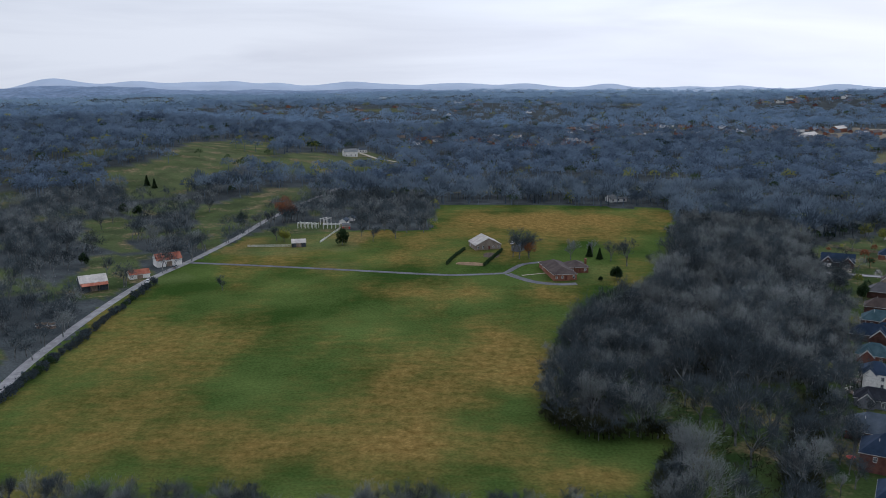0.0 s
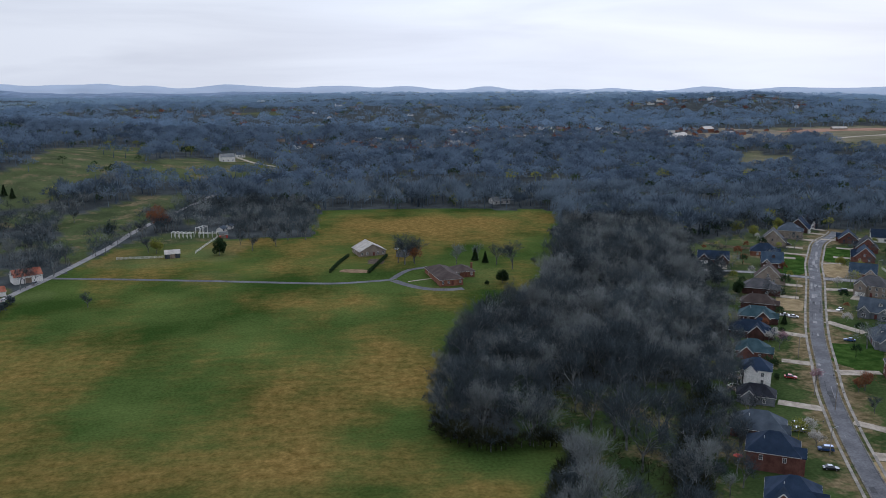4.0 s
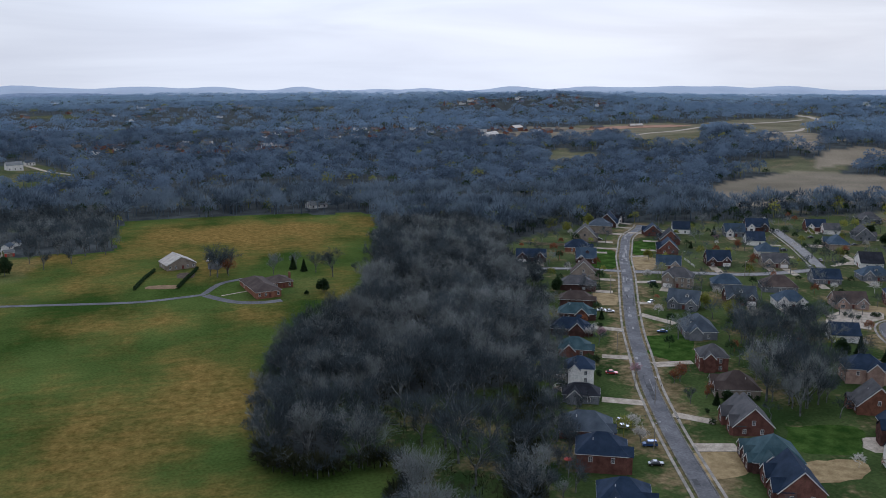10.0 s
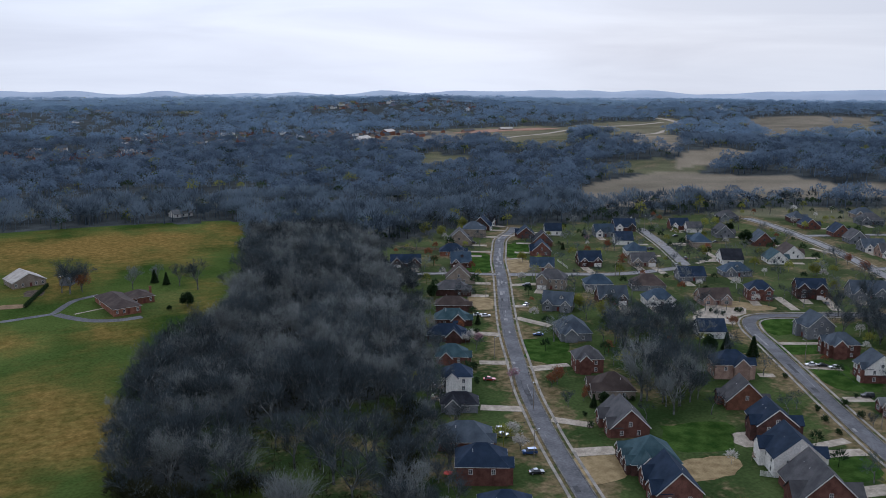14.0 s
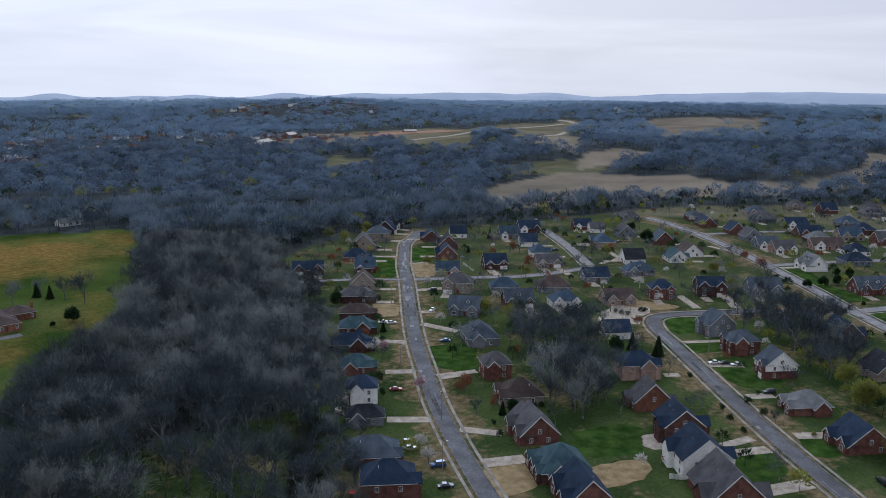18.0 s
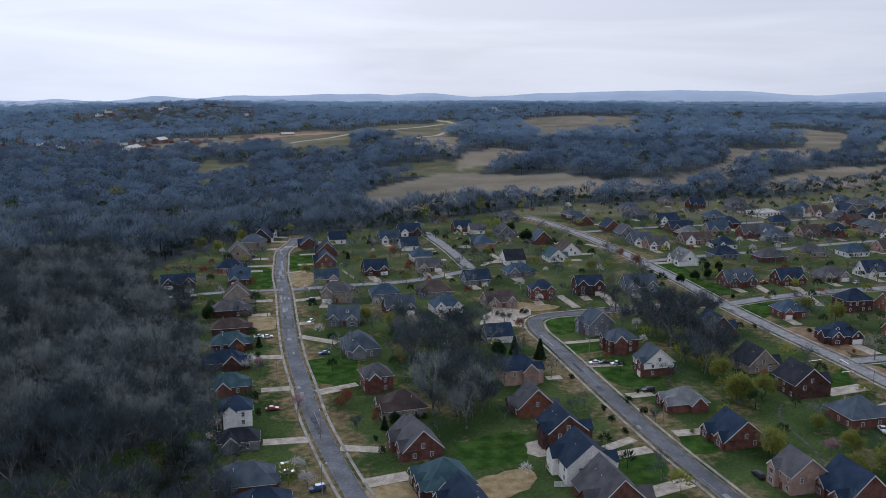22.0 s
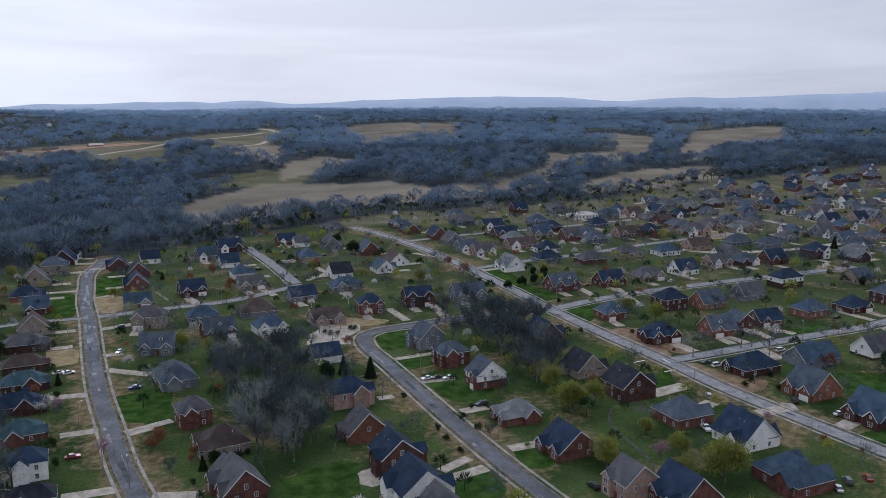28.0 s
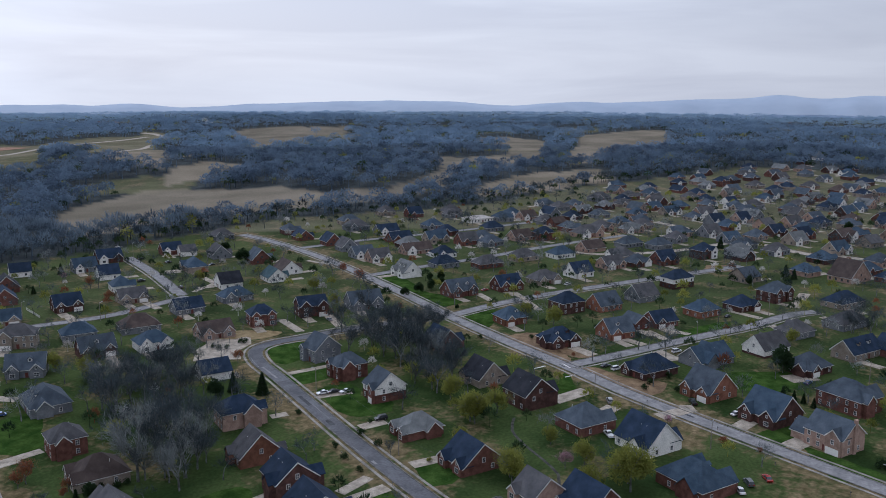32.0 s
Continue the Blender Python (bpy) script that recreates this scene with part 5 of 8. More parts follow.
house(374.8, 437.0, 205, 15, 11, 1.0, "gable", "tan", "grey", gables=2, garage=1)
house(390.5, 462.2, 120, 13, 12, 1.5, "hip", "white", "blue", gables=1)
house(409.0, 494.8, 120, 13, 12, 1.5, "side", "white", "navy", gables=0)
house(444.0, 535.0, 205, 16, 11, 1.5, "gable", "dark", "navy", gables=2)
house(415.3, 524.0, 205, 14, 11, 1.5, "gable", "grey", "blue", gables=1)
house(427.9, 415.1, 300, 14, 13, 1.5, "side", "white", "black", gables=0)
house(404.9, 389.8, 205, 17, 11, 1.0, "hip", "grey", "blue", gables=1, dormers=1)
house(451.9, 465.1, 300, 16, 13, 1.5, "hip", "tan", "blue", gables=1)
house(484.9, 519.7, 205, 14, 10, 1.5, "gable", "brick", "navy", gables=2)
house(492.1, 446.7, 120, 14, 13, 1.5, "gable", "brick", "slate", gables=1)
house(454.7, 402.9, 120, 14, 12, 1.0, "gable", "white", "teal", gables=1)
house(476.3, 409.9, 120, 15, 13, 1.0, "gable", "white", "brown", gables=1)
house(486.8, 506.0, 300, 10, 11, 1.5, "side", "white", "grey", gables=0)
house(547.6, 530.3, 205, 16, 12, 1.5, "hip", "grey", "grey", gables=1)
house(491.6, 481.7, 120, 14, 12, 1.5, "gable", "grey", "grey", gables=1)
house(364.5, 103.0, 300, 15, 15, 1.5, "gable", "dark", "blue", gables=2)
house(349.3, 81.4, 300, 14, 12, 2.0, "gable", "pink", "slate", gables=1, wing=-1, garage=-1, chimney=1)
house(390.1, 79.7, 120, 18, 13, 2.0, "hip", "brick", "slate", gables=1)
house(428.2, 97.7, 210, 15, 13, 1.0, "hip", "dark", "slate", gables=1, garage=1)
house(447.1, 116.9, 30, 17, 12, 1.5, "gable", "dark", "grey", gables=1, upper="white")
house(482.1, 109.0, 30, 15, 12, 1.0, "hip", "grey", "grey", gables=1)
house(511.6, 88.7, 30, 20, 12, 1.0, "hip", "grey", "grey", gables=0)
house(461.5, 80.8, 210, 21, 11, 1.5, "gable", "tan", "navy", gables=0, dormers=2)
house(471.3, 66.5, 210, 14, 11, 1.5, "side", "brick", "navy", gables=0)
house(556.8, 93.1, 210, 20, 13, 1.0, "hip", "tan", "navy", gables=0, garage=0)
house(521.9, 140.6, 210, 14, 12, 1.0, "hip", "dark", "navy", gables=1, garage=-1)
house(552.1, 127.5, 210, 16, 12, 2.0, "hip", "dark", "slate", gables=2)
house(594.8, 150.4, 120, 13, 14, 1.5, "side", "tan", "slate", gables=0, dormers=0)
house(656.5, 189.0, 210, 14, 12, 2.0, "hip", "dark", "navy", gables=2)
house(628.2, 94.3, 120, 16, 20, 1.5, "gable", "pink", "brown", gables=2)
house(634.6, 70.1, 120, 16, 14, 1.0, "hip", "brick", "navy", gables=1)
house(777.8, 158.1, 210, 15, 12, 1.5, "gable", "dark", "navy", gables=2, garage=-1)
house(774.6, 137.5, 210, 15, 12, 1.5, "gable", "brick", "navy", gables=2)
house(771.3, 108.0, 210, 18, 12, 2.0, "gable", "dark", "brown", gables=2, garage=1)
house(763.1, 88.8, 120, 13, 16, 1.5, "side", "tan", "grey", gables=0)
house(749.0, 203.2, 210, 16, 13, 1.5, "gable", "grey", "grey", gables=1)
house(730.5, 184.5, 210, 16, 12, 1.0, "gable", "grey", "blue", gables=1)
house(709.9, 220.7, 210, 14, 12, 1.5, "hip", "grey", "grey", gables=1)
house(812.3, 170.9, 120, 13, 14, 1.5, "side", "pink", "grey", gables=0)
house(848.9, 131.1, 210, 18, 12, 1.0, "hip", "grey", "navy", gables=1)
house(879.6, 108.7, 210, 18, 12, 1.0, "hip", "pink", "brown", gables=1)
house(901.1, 84.0, 210, 16, 12, 1.0, "gable", "brick", "navy", gables=1)
house(850.8, 259.9, 210, 18, 12, 1.0, "gable", "tan", "blue", gables=2)
house(852.2, 229.3, 210, 20, 12, 1.5, "gable", "pink", "grey", gables=2)
house(894.8, 198.1, 210, 18, 12, 1.0, "hip", "grey", "slate", gables=1)
house(943.0, 223.3, 120, 12, 14, 1.0, "side", "white", "navy", gables=0)
house(872.5, 281.6, 210, 15, 12, 1.0, "gable", "brick", "blue", gables=1)
house(958.1, 265.9, 210, 16, 12, 1.0, "hip", "tan", "grey", gables=1)
house(964.8, 309.3, 210, 17, 13, 1.5, "hip", "grey", "blue", gables=1)
house(1052.8, 300.1, 210, 15, 12, 1.5, "hip", "dark", "navy", gables=1)
house(1066.5, 255.3, 210, 15, 12, 2.0, "hip", "brick", "navy", gables=1)
house(1063.9, 217.9, 210, 18, 13, 1.0, "hip", "tan", "grey", gables=1)
house(1154.4, 241.9, 210, 17, 13, 1.5, "hip", "grey", "slate", gables=1)
house(1125.0, 198.9, 210, 17, 12, 1.5, "gable", "dark", "grey", gables=1)
house(1084.2, 162.9, 210, 18, 13, 1.0, "hip", "pink", "grey", gables=1)
house(1067.5, 132.9, 210, 17, 13, 1.5, "hip", "brick", "brown", gables=1)
house(1023.2, 101.8, 210, 18, 12, 1.0, "hip", "pink", "brown", gables=2)
house(951.3, 160.8, 210, 16, 12, 1.5, "hip", "tan", "grey", gables=1)
house(948.8, 134.1, 210, 16, 12, 1.5, "hip", "grey", "navy", gables=2)
house(1246.5, 187.3, 210, 16, 12, 1.5, "hip", "dark", "navy", gables=1)
house(1302.8, 175.1, 210, 12, 12, 1.0, "hip", "white", "light", gables=0, pitch=1.4)
house(1219.4, 131.3, 210, 17, 12, 1.5, "hip", "brick", "navy", gables=1)
house(1174.3, 92.6, 210, 18, 12, 1.0, "hip", "white", "grey", gables=1)
house(1270.0, 230.6, 210, 17, 12, 1.5, "hip", "grey", "slate", gables=1)
house(1472.1, 144.9, 210, 17, 12, 1.5, "hip", "grey", "slate", gables=1)
house(1436.1, 103.7, 210, 17, 12, 1.5, "hip", "tan", "grey", gables=1)
house(719.9, 459.1, 210, 14, 12, 1.5, "gable", "brick", "navy", gables=1)
house(673.2, 413.8, 210, 16, 12, 1.0, "hip", "grey", "blue", gables=1)
house(748.9, 436.7, 210, 18, 13, 1.5, "hip", "tan", "grey", gables=1)
house(649.7, 387.8, 210, 15, 12, 1.5, "hip", "dark", "navy", gables=1)
house(621.8, 356.0, 210, 15, 12, 1.5, "gable", "brick", "grey", gables=1)
house(626.6, 338.1, 210, 16, 12, 1.0, "hip", "grey", "slate", gables=1)
house(687.5, 365.8, 210, 17, 12, 1.0, "hip", "grey", "navy", gables=0)
house(725.0, 397.1, 210, 24, 14, 1.0, "hip", "white", "tin", gables=0, pitch=0.3)
house(764.3, 382.0, 210, 15, 12, 1.5, "hip", "grey", "blue", gables=1)
house(758.7, 364.7, 210, 15, 12, 1.0, "gable", "pink", "brown", gables=1)
house(742.1, 341.8, 210, 15, 11, 1.0, "hip", "grey", "grey", gables=1)
house(736.2, 327.6, 120, 11, 13, 1.5, "side", "brick", "brown", gables=0)
house(659.8, 328.6, 210, 17, 12, 1.0, "gable", "pink", "brown", gables=1)
house(668.9, 312.5, 210, 14, 11, 2.0, "hip", "brick", "navy", gables=1)
house(700.1, 288.9, 210, 22, 14, 1.5, "hip", "pink", "grey", gables=2)
house(800.9, 311.5, 210, 16, 12, 1.0, "hip", "grey", "slate", gables=1)
house(765.7, 282.3, 210, 17, 12, 1.0, "hip", "tan", "blue", gables=1)
house(760.5, 261.2, 210, 17, 13, 1.0, "hip", "tan", "grey", gables=1)
house(778.9, 329.5, 210, 15, 12, 1.0, "hip", "dark", "navy", gables=1)
house(910.6, 347.8, 210, 22, 13, 1.5, "hip", "grey", "grey", gables=1)
house(881.2, 313.7, 210, 17, 12, 1.0, "hip", "tan", "grey", gables=1)
house(642.0, 265.4, 30, 18, 12, 1.0, "gable", "pink", "brown", gables=1)
house(673.3, 246.6, 30, 18, 12, 1.0, "hip", "grey", "slate", gables=1)
house(540.7, 331.7, 30, 17, 12, 1.0, "hip", "grey", "navy", gables=1)
house(554.8, 306.7, 30, 18, 12, 1.0, "hip", "brick", "grey", gables=1)
house(587.3, 295.1, 30, 18, 12, 1.0, "hip", "tan", "grey", gables=1)
house(609.5, 276.0, 30, 17, 12, 1.0, "hip", "white", "blue", gables=1)
house(675.3, 224.7, 30, 16, 12, 1.5, "hip", "grey", "slate", gables=1)
house(593.1, 499.7, 120, 14, 12, 1.5, "hip", "dark", "slate", gables=1)
house(577.1, 475.3, 120, 14, 12, 1.0, "gable", "brick", "navy", gables=1)
house(569.7, 443.1, 120, 13, 12, 1.5, "gable", "brick", "navy", gables=1)
house(557.2, 420.5, 120, 13, 12, 1.5, "gable", "grey", "grey", gables=1)
house(542.0, 397.0, 210, 15, 12, 1.0, "gable", "grey", "slate", gables=1)
house(535.1, 379.1, 210, 15, 11, 1.5, "gable", "pink", "grey", gables=2)
house(631.2, 432.7, 210, 18, 12, 1.0, "gable", "grey", "navy", gables=1)
house(605.9, 405.3, 210, 18, 12, 1.0, "gable", "brick", "navy", gables=1)
house(573.0, 371.6, 210, 22, 11, 1.0, "gable", "pink", "brown", gables=1)
house(635.3, 464.7, 210, 19, 13, 1.5, "hip", "grey", "grey", gables=1)
house(657.2, 486.8, 210, 17, 12, 1.5, "hip", "tan", "slate", gables=1)
house(717.2, 487.4, 210, 15, 12, 1.5, "hip", "tan", "grey", gables=1)
house(736.4, 428.3, 210, 15, 12, 1.0, "hip", "grey", "grey", gables=1)
house(640.8, 352.8, 210, 17, 12, 1.0, "hip", "grey", "slate", gables=1)
house(570.1, 347.9, 210, 15, 12, 1.0, "hip", "white", "navy", gables=1)
house(505.6, 338.8, 300, 15, 13, 1.5, "gable", "white", "light", gables=2, dormers=2)


# ---- yards, cars, poles, fences ----
M_DIRT = material("bare_earth", (0.125, 0.085, 0.05), (0.22, 0.155, 0.09), 0.25, 0.95, fine=1.5)
M_STRAW = material("straw_mulch", (0.17, 0.125, 0.062), (0.27, 0.21, 0.11), 0.3, 0.95, fine=2.0)
M_LUSH = material("green_lawn", (0.020, 0.043, 0.009), (0.048, 0.082, 0.018), 0.2, 1.0, spec=0.0, fine=1.5, big=0.06)
M_MULCH = material("dark_mulch", (0.045, 0.035, 0.028), (0.09, 0.07, 0.055), 0.5, 0.95, fine=2.0)
M_OLD_BOARDS = material("weathered_dark_boards", (0.030, 0.036, 0.048), (0.075, 0.085, 0.100), 0.6, 0.9, fine=3.0)
M_SEAL = material("asphalt_seal", (0.045, 0.046, 0.050), (0.075, 0.076, 0.082), 0.4, 0.9, fine=2.0)
M_WATER = material("creek_water", (0.022, 0.024, 0.020), (0.075, 0.072, 0.060), 0.5, 0.7, fine=1.5, spec=0.1)
M_RUBBER = material("tyre_rubber", (0.012, 0.012, 0.012), (0.025, 0.025, 0.025), 3.0, 0.85)
M_STEEL = material("galvanised_steel", (0.32, 0.33, 0.34), (0.48, 0.49, 0.50), 1.0, 0.45, metal=0.8)
M_POLE = material("grey_pole_wood", (0.16, 0.14, 0.12), (0.28, 0.25, 0.22), 1.0, 0.9, fine=4.0)
M_WIRE = material("black_wire", (0.05, 0.05, 0.055), (0.09, 0.09, 0.10), 1.0, 0.7)
M_FENCE_WHITE = material("white_fence_paint", (0.55, 0.54, 0.52), (0.72, 0.71, 0.69), 0.6, 0.7)
M_RED_PLASTIC = material("red_plastic", (0.36, 0.05, 0.04), (0.45, 0.08, 0.06), 0.8, 0.4)
M_LAMP_RED = material("tail_lamp", (0.25, 0.01, 0.01), (0.35, 0.02, 0.02), 1.0, 0.2)
M_LAMP_CLEAR = material("head_lamp", (0.6, 0.6, 0.6), (0.75, 0.75, 0.75), 1.0, 0.15)


def paint(name, c, metal=0.2):
    m = material(name, tuple(v * 0.9 for v in c), c, 2.0, 0.28, metal, spec=0.5)
    return m


PAINTS = {"white": paint("white_car_paint", (0.68, 0.68, 0.69), 0.0), "black": paint("black_car_paint", (0.02, 0.022, 0.026)), "silver": paint("silver_car_paint", (0.34, 0.35, 0.37), 0.5),
          "red": paint("red_car_paint", (0.30, 0.025, 0.022)), "blue": paint("blue_car_paint", (0.03, 0.07, 0.20)), "grey": paint("grey_car_paint", (0.11, 0.115, 0.125), 0.4)}
CARS = {}


def car_meshes(style):
    if style in CARS:
        return CARS[style]
    ln, wd, ht = {"sedan": (4.7, 1.82, 1.45), "suv": (4.8, 1.9, 1.78), "pickup": (5.6, 1.95, 1.85)}[style]
    belt, sill = ht * 0.60, 0.30
    if style == "sedan":
        side = [(-ln / 2, sill), (ln / 2, sill), (ln / 2, belt * 0.82), (ln * 0.23, belt), (-ln * 0.36, belt), (-ln / 2, belt * 0.92)]
        cab = [(ln * 0.24, belt), (ln * 0.06, ht), (-ln * 0.20, ht), (-ln * 0.37, belt)]
    elif style == "suv":
        side = [(-ln / 2, sill), (ln / 2, sill), (ln / 2, belt * 0.88), (ln * 0.26, belt), (-ln * 0.49, belt)]
        cab = [(ln * 0.27, belt), (ln * 0.13, ht), (-ln * 0.42, ht), (-ln * 0.485, belt)]
    else:
        side = [(-ln / 2, sill + 0.1), (ln / 2, sill + 0.1), (ln / 2, belt * 0.92), (ln * 0.24, belt), (-ln / 2, belt)]
        cab = [(ln * 0.25, belt), (ln * 0.14, ht), (-ln * 0.09, ht), (-ln * 0.12, belt)]

    def loft(profile, half0, half1, z0, z1):
        s = Shape()
        k = len(profile)
        def wide(z):
            f = (z - z0) / max(z1 - z0, 1e-3)
            return half0 + (half1 - half0) * max(0, min(1, f))
        vs = [(p[0], -wide(p[1]), p[1]) for p in profile] + [(p[0], wide(p[1]), p[1]) for p in profile]
        fs = [tuple(range(k)), tuple(range(2 * k - 1, k - 1, -1))] + [((i + 1) % k, i, k + i, k + (i + 1) % k) for i in range(k)]
        return s.add(vs, fs)

    body = loft(side, wd / 2, wd / 2 - 0.04, sill, belt)
    cabin = loft(cab, wd / 2 - 0.05, wd / 2 - 0.24, belt, ht)
    roof = Shape().box(cab[2][0] - 0.02, cab[1][0] + 0.02, -wd / 2 + 0.22, wd / 2 - 0.22, ht - 0.02, ht + 0.035)
    for x in (cab[1][0], (cab[1][0] + cab[2][0]) / 2, cab[2][0]):
        for s in (1, -1):
            roof.box(x - 0.05, x + 0.05, s * (wd / 2 - 0.235) - 0.03, s * (wd / 2 - 0.235) + 0.03, belt + 0.25, ht)
    if style == "pickup":
        body.box(-ln / 2 + 0.1, -ln * 0.13, -wd / 2 + 0.14, wd / 2 - 0.14, belt - 0.02, belt + 0.012)
    wheel = Shape().tube((0, -0.11, 0), (0, 0.11, 0), 0.34, 0.34, 12).done("wheel", M_RUBBER)
    rim = Shape().tube((0, -0.122, 0), (0, 0.122, 0), 0.2, 0.2, 10).done("rim", M_STEEL)
    lamp = Shape().box(-0.05, 0.05, -0.2, 0.2, -0.08, 0.08)
    CARS[style] = dict(body=body, cabin=cabin, roof=roof, wheel=wheel, rim=rim, size=(ln, wd, belt), head=lamp.done("headlight", M_LAMP_CLEAR), tail=lamp.done("tail_light", M_LAMP_RED), made={})
    return CARS[style]


def car(x, y, heading, colour, style="sedan"):
    c = car_meshes(style)
    if colour not in c["made"]:
        c["made"][colour] = (c["body"].done("body", PAINTS[colour]), c["cabin"].done("cabin_glass", M_PANE), c["roof"].done("roof", PAINTS[colour]))
    body, cabin, roof = c["made"][colour]
    ln, wd, belt = c["size"]
    kind = {"sedan": "saloon car", "suv": "sport utility car", "pickup": "pickup truck"}[style]
    root = thing("car" if style != "pickup" else "pickup_truck", f"{colour} {kind} parked on the drive", "car", pose(x, y, float(height(x, y)) + 0.10, 0, 0, 90 - heading), "parked cars")
    b = part("body", body, root)
    part("cabin_glass", cabin, root, "dark tinted car windows")
    part("roof", roof, root)
    for sx in (0.31, -0.30):
        for sy in (1, -1):
            w = part("wheel", c["wheel"], root, m=pose(sx * ln, sy * (wd / 2 - 0.08), 0.34))
            part("rim", c["rim"], w)
    for s in (1, -1):
        part("headlight", c["head"], b, m=pose(ln / 2 - 0.02, s * wd * 0.34, belt * 0.72))
        part("tail_light", c["tail"], b, m=pose(-ln / 2 + 0.02, s * wd * 0.36, belt * 0.78))


def drive(x0, y0, x1, y1, width=4.5, mat=None, name="driveway"):
    line = smooth_line([(x0, y0), ((x0 + x1) / 2, (y0 + y1) / 2), (x1, y1)], 0.8)
    keep = np.ones(len(line), bool)
    for road, half in ROADS:
        keep &= np.min(np.hypot(line[:, None, 0] - road[None, :, 0], line[:, None, 1] - road[None, :, 1]), axis=1) > half + 0.1 + 0.3 * width
    line = line[keep]
    if len(line) < 3:
        return
    ribbon(name, line, -width / 2, width / 2, -0.3, 0.10, mat or M_CONCRETE, "pale concrete driveway beside a house", "driveway")


def patch(points, mat, label, lift=0.035, name="yard"):
    """A worn or planted piece of ground with a wandering edge."""
    rnd = random.Random(int(points[0][0] * 3 + points[0][1]))
    line = smooth_line([*points, points[0]], 3.0)[:-1]
    vs = [(p[0] + rnd.gauss(0, 0.35), p[1] + rnd.gauss(0, 0.35)) for p in line]
    k = len(vs)
    cx, cy = sum(v[0] for v in vs) / k, sum(v[1] for v in vs) / k
    top = [(px, py, float(height(px, py)) + lift) for px, py in vs] + [(cx, cy, float(height(cx, cy)) + lift)]
    low = [(px, py, -0.3) for px, py in vs]
    fs = [(i, (i + 1) % k, k) for i in range(k)] + [(i, k + 1 + i, k + 1 + (i + 1) % k, (i + 1) % k) for i in range(k)]
    tagged(new(name, mesh(name, top + low, fs, mat)), label, "yard", kind="structure")


def pole(x, y, tall=9.5, arm=0.0, lamp=True):
    z = float(height(x, y))
    root = thing("street_lamp" if lamp else "utility_pole", "grey wooden street pole with a small lamp arm" if lamp else "grey wooden utility pole with a crossbar", "pole", pose(x, y, z, 0, 0, arm), "poles along the streets")
    part("pole", shared(("pole", tall), lambda: Shape().tube((0, 0, -0.5), (0, 0, tall), 0.16, 0.10, 8).done("pole", M_POLE)), root)
    if lamp:
        part("arm", shared(("arm", tall), lambda: Shape().tube((0, 0, tall - 0.5), (1.5, 0, tall - 0.1), 0.05, 0.04, 6).done("arm", M_STEEL)), root)
        part("lamp_head", shared(("head", tall), lambda: Shape().box(1.3, 2.0, -0.16, 0.16, tall - 0.2, tall - 0.02).done("lamp_head", M_STEEL)), root)
    else:
        part("crossbar", shared(("bar", tall), lambda: Shape().box(-1.2, 1.2, -0.06, 0.06, tall - 0.7, tall - 0.55).done("crossbar", M_POLE)), root)
        for k in (-1.0, 0.0, 1.0):
            part("insulator", shared("insulator", lambda: Shape().tube((0, 0, 0), (0, 0, 0.22), 0.06, 0.04, 6).done("insulator", M_STEEL)), root, m=pose(k, 0, tall - 0.55))


def wire(p, q, sag=1.0):
    s = Shape()
    last = None
    for k in range(13):
        f = k / 12
        at = Vector(p).lerp(Vector(q), f) - Vector((0, 0, sag * 4 * f * (1 - f)))
        if last:
            s.tube(last, at, 0.025, 0.025, 4)
        last = at
    tagged(new("overhead_wire", s.done("overhead_wire", M_WIRE)), "thin black overhead wire between two poles", "cable")


def mailbox(x, y, turn):
    root = thing("mailbox", "small black mailbox on a post by the kerb", "mailbox", pose(x, y, 0.02, 0, 0, turn), "mailboxes along the streets")
    part("post", shared("mail_post", lambda: Shape().box(-0.06, 0.06, -0.06, 0.06, -0.3, 1.0).done("post", M_POLE)), root)
    part("box", shared("mail_box", lambda: Shape().box(-0.28, 0.28, -0.14, 0.14, 1.0, 1.16).tube((-0.28, 0, 1.16), (0.28, 0, 1.16), 0.14, 0.14, 8).done("box", PAINTS["black"])), root)


def shrub(x, y, size, kind="green", seed=0):
    mat = {"green": M_EVERGREEN, "red": M_RED_BUD, "bud": M_BUD, "twig": M_TWIG}[kind]
    me = shared(("shrub", kind, seed % 4), lambda: tri_mesh("shrub", leaf_crown(60 + seed % 4, 2.0, 1.8, -0.1, 500, 0.16), mat))
    words = {"green": "round dark green garden shrub", "red": "small rusty red garden shrub", "bud": "low yellow-green garden shrub", "twig": "bare grey twiggy shrub"}
    ob = new("shrub", me)
    ob.matrix_basis = Matrix.LocRotScale((x, y, float(height(x, y))), Euler((0, 0, seed * 1.3)), (size / 2,) * 3)
    tagged(ob, words[kind], "shrub", "garden shrubs")


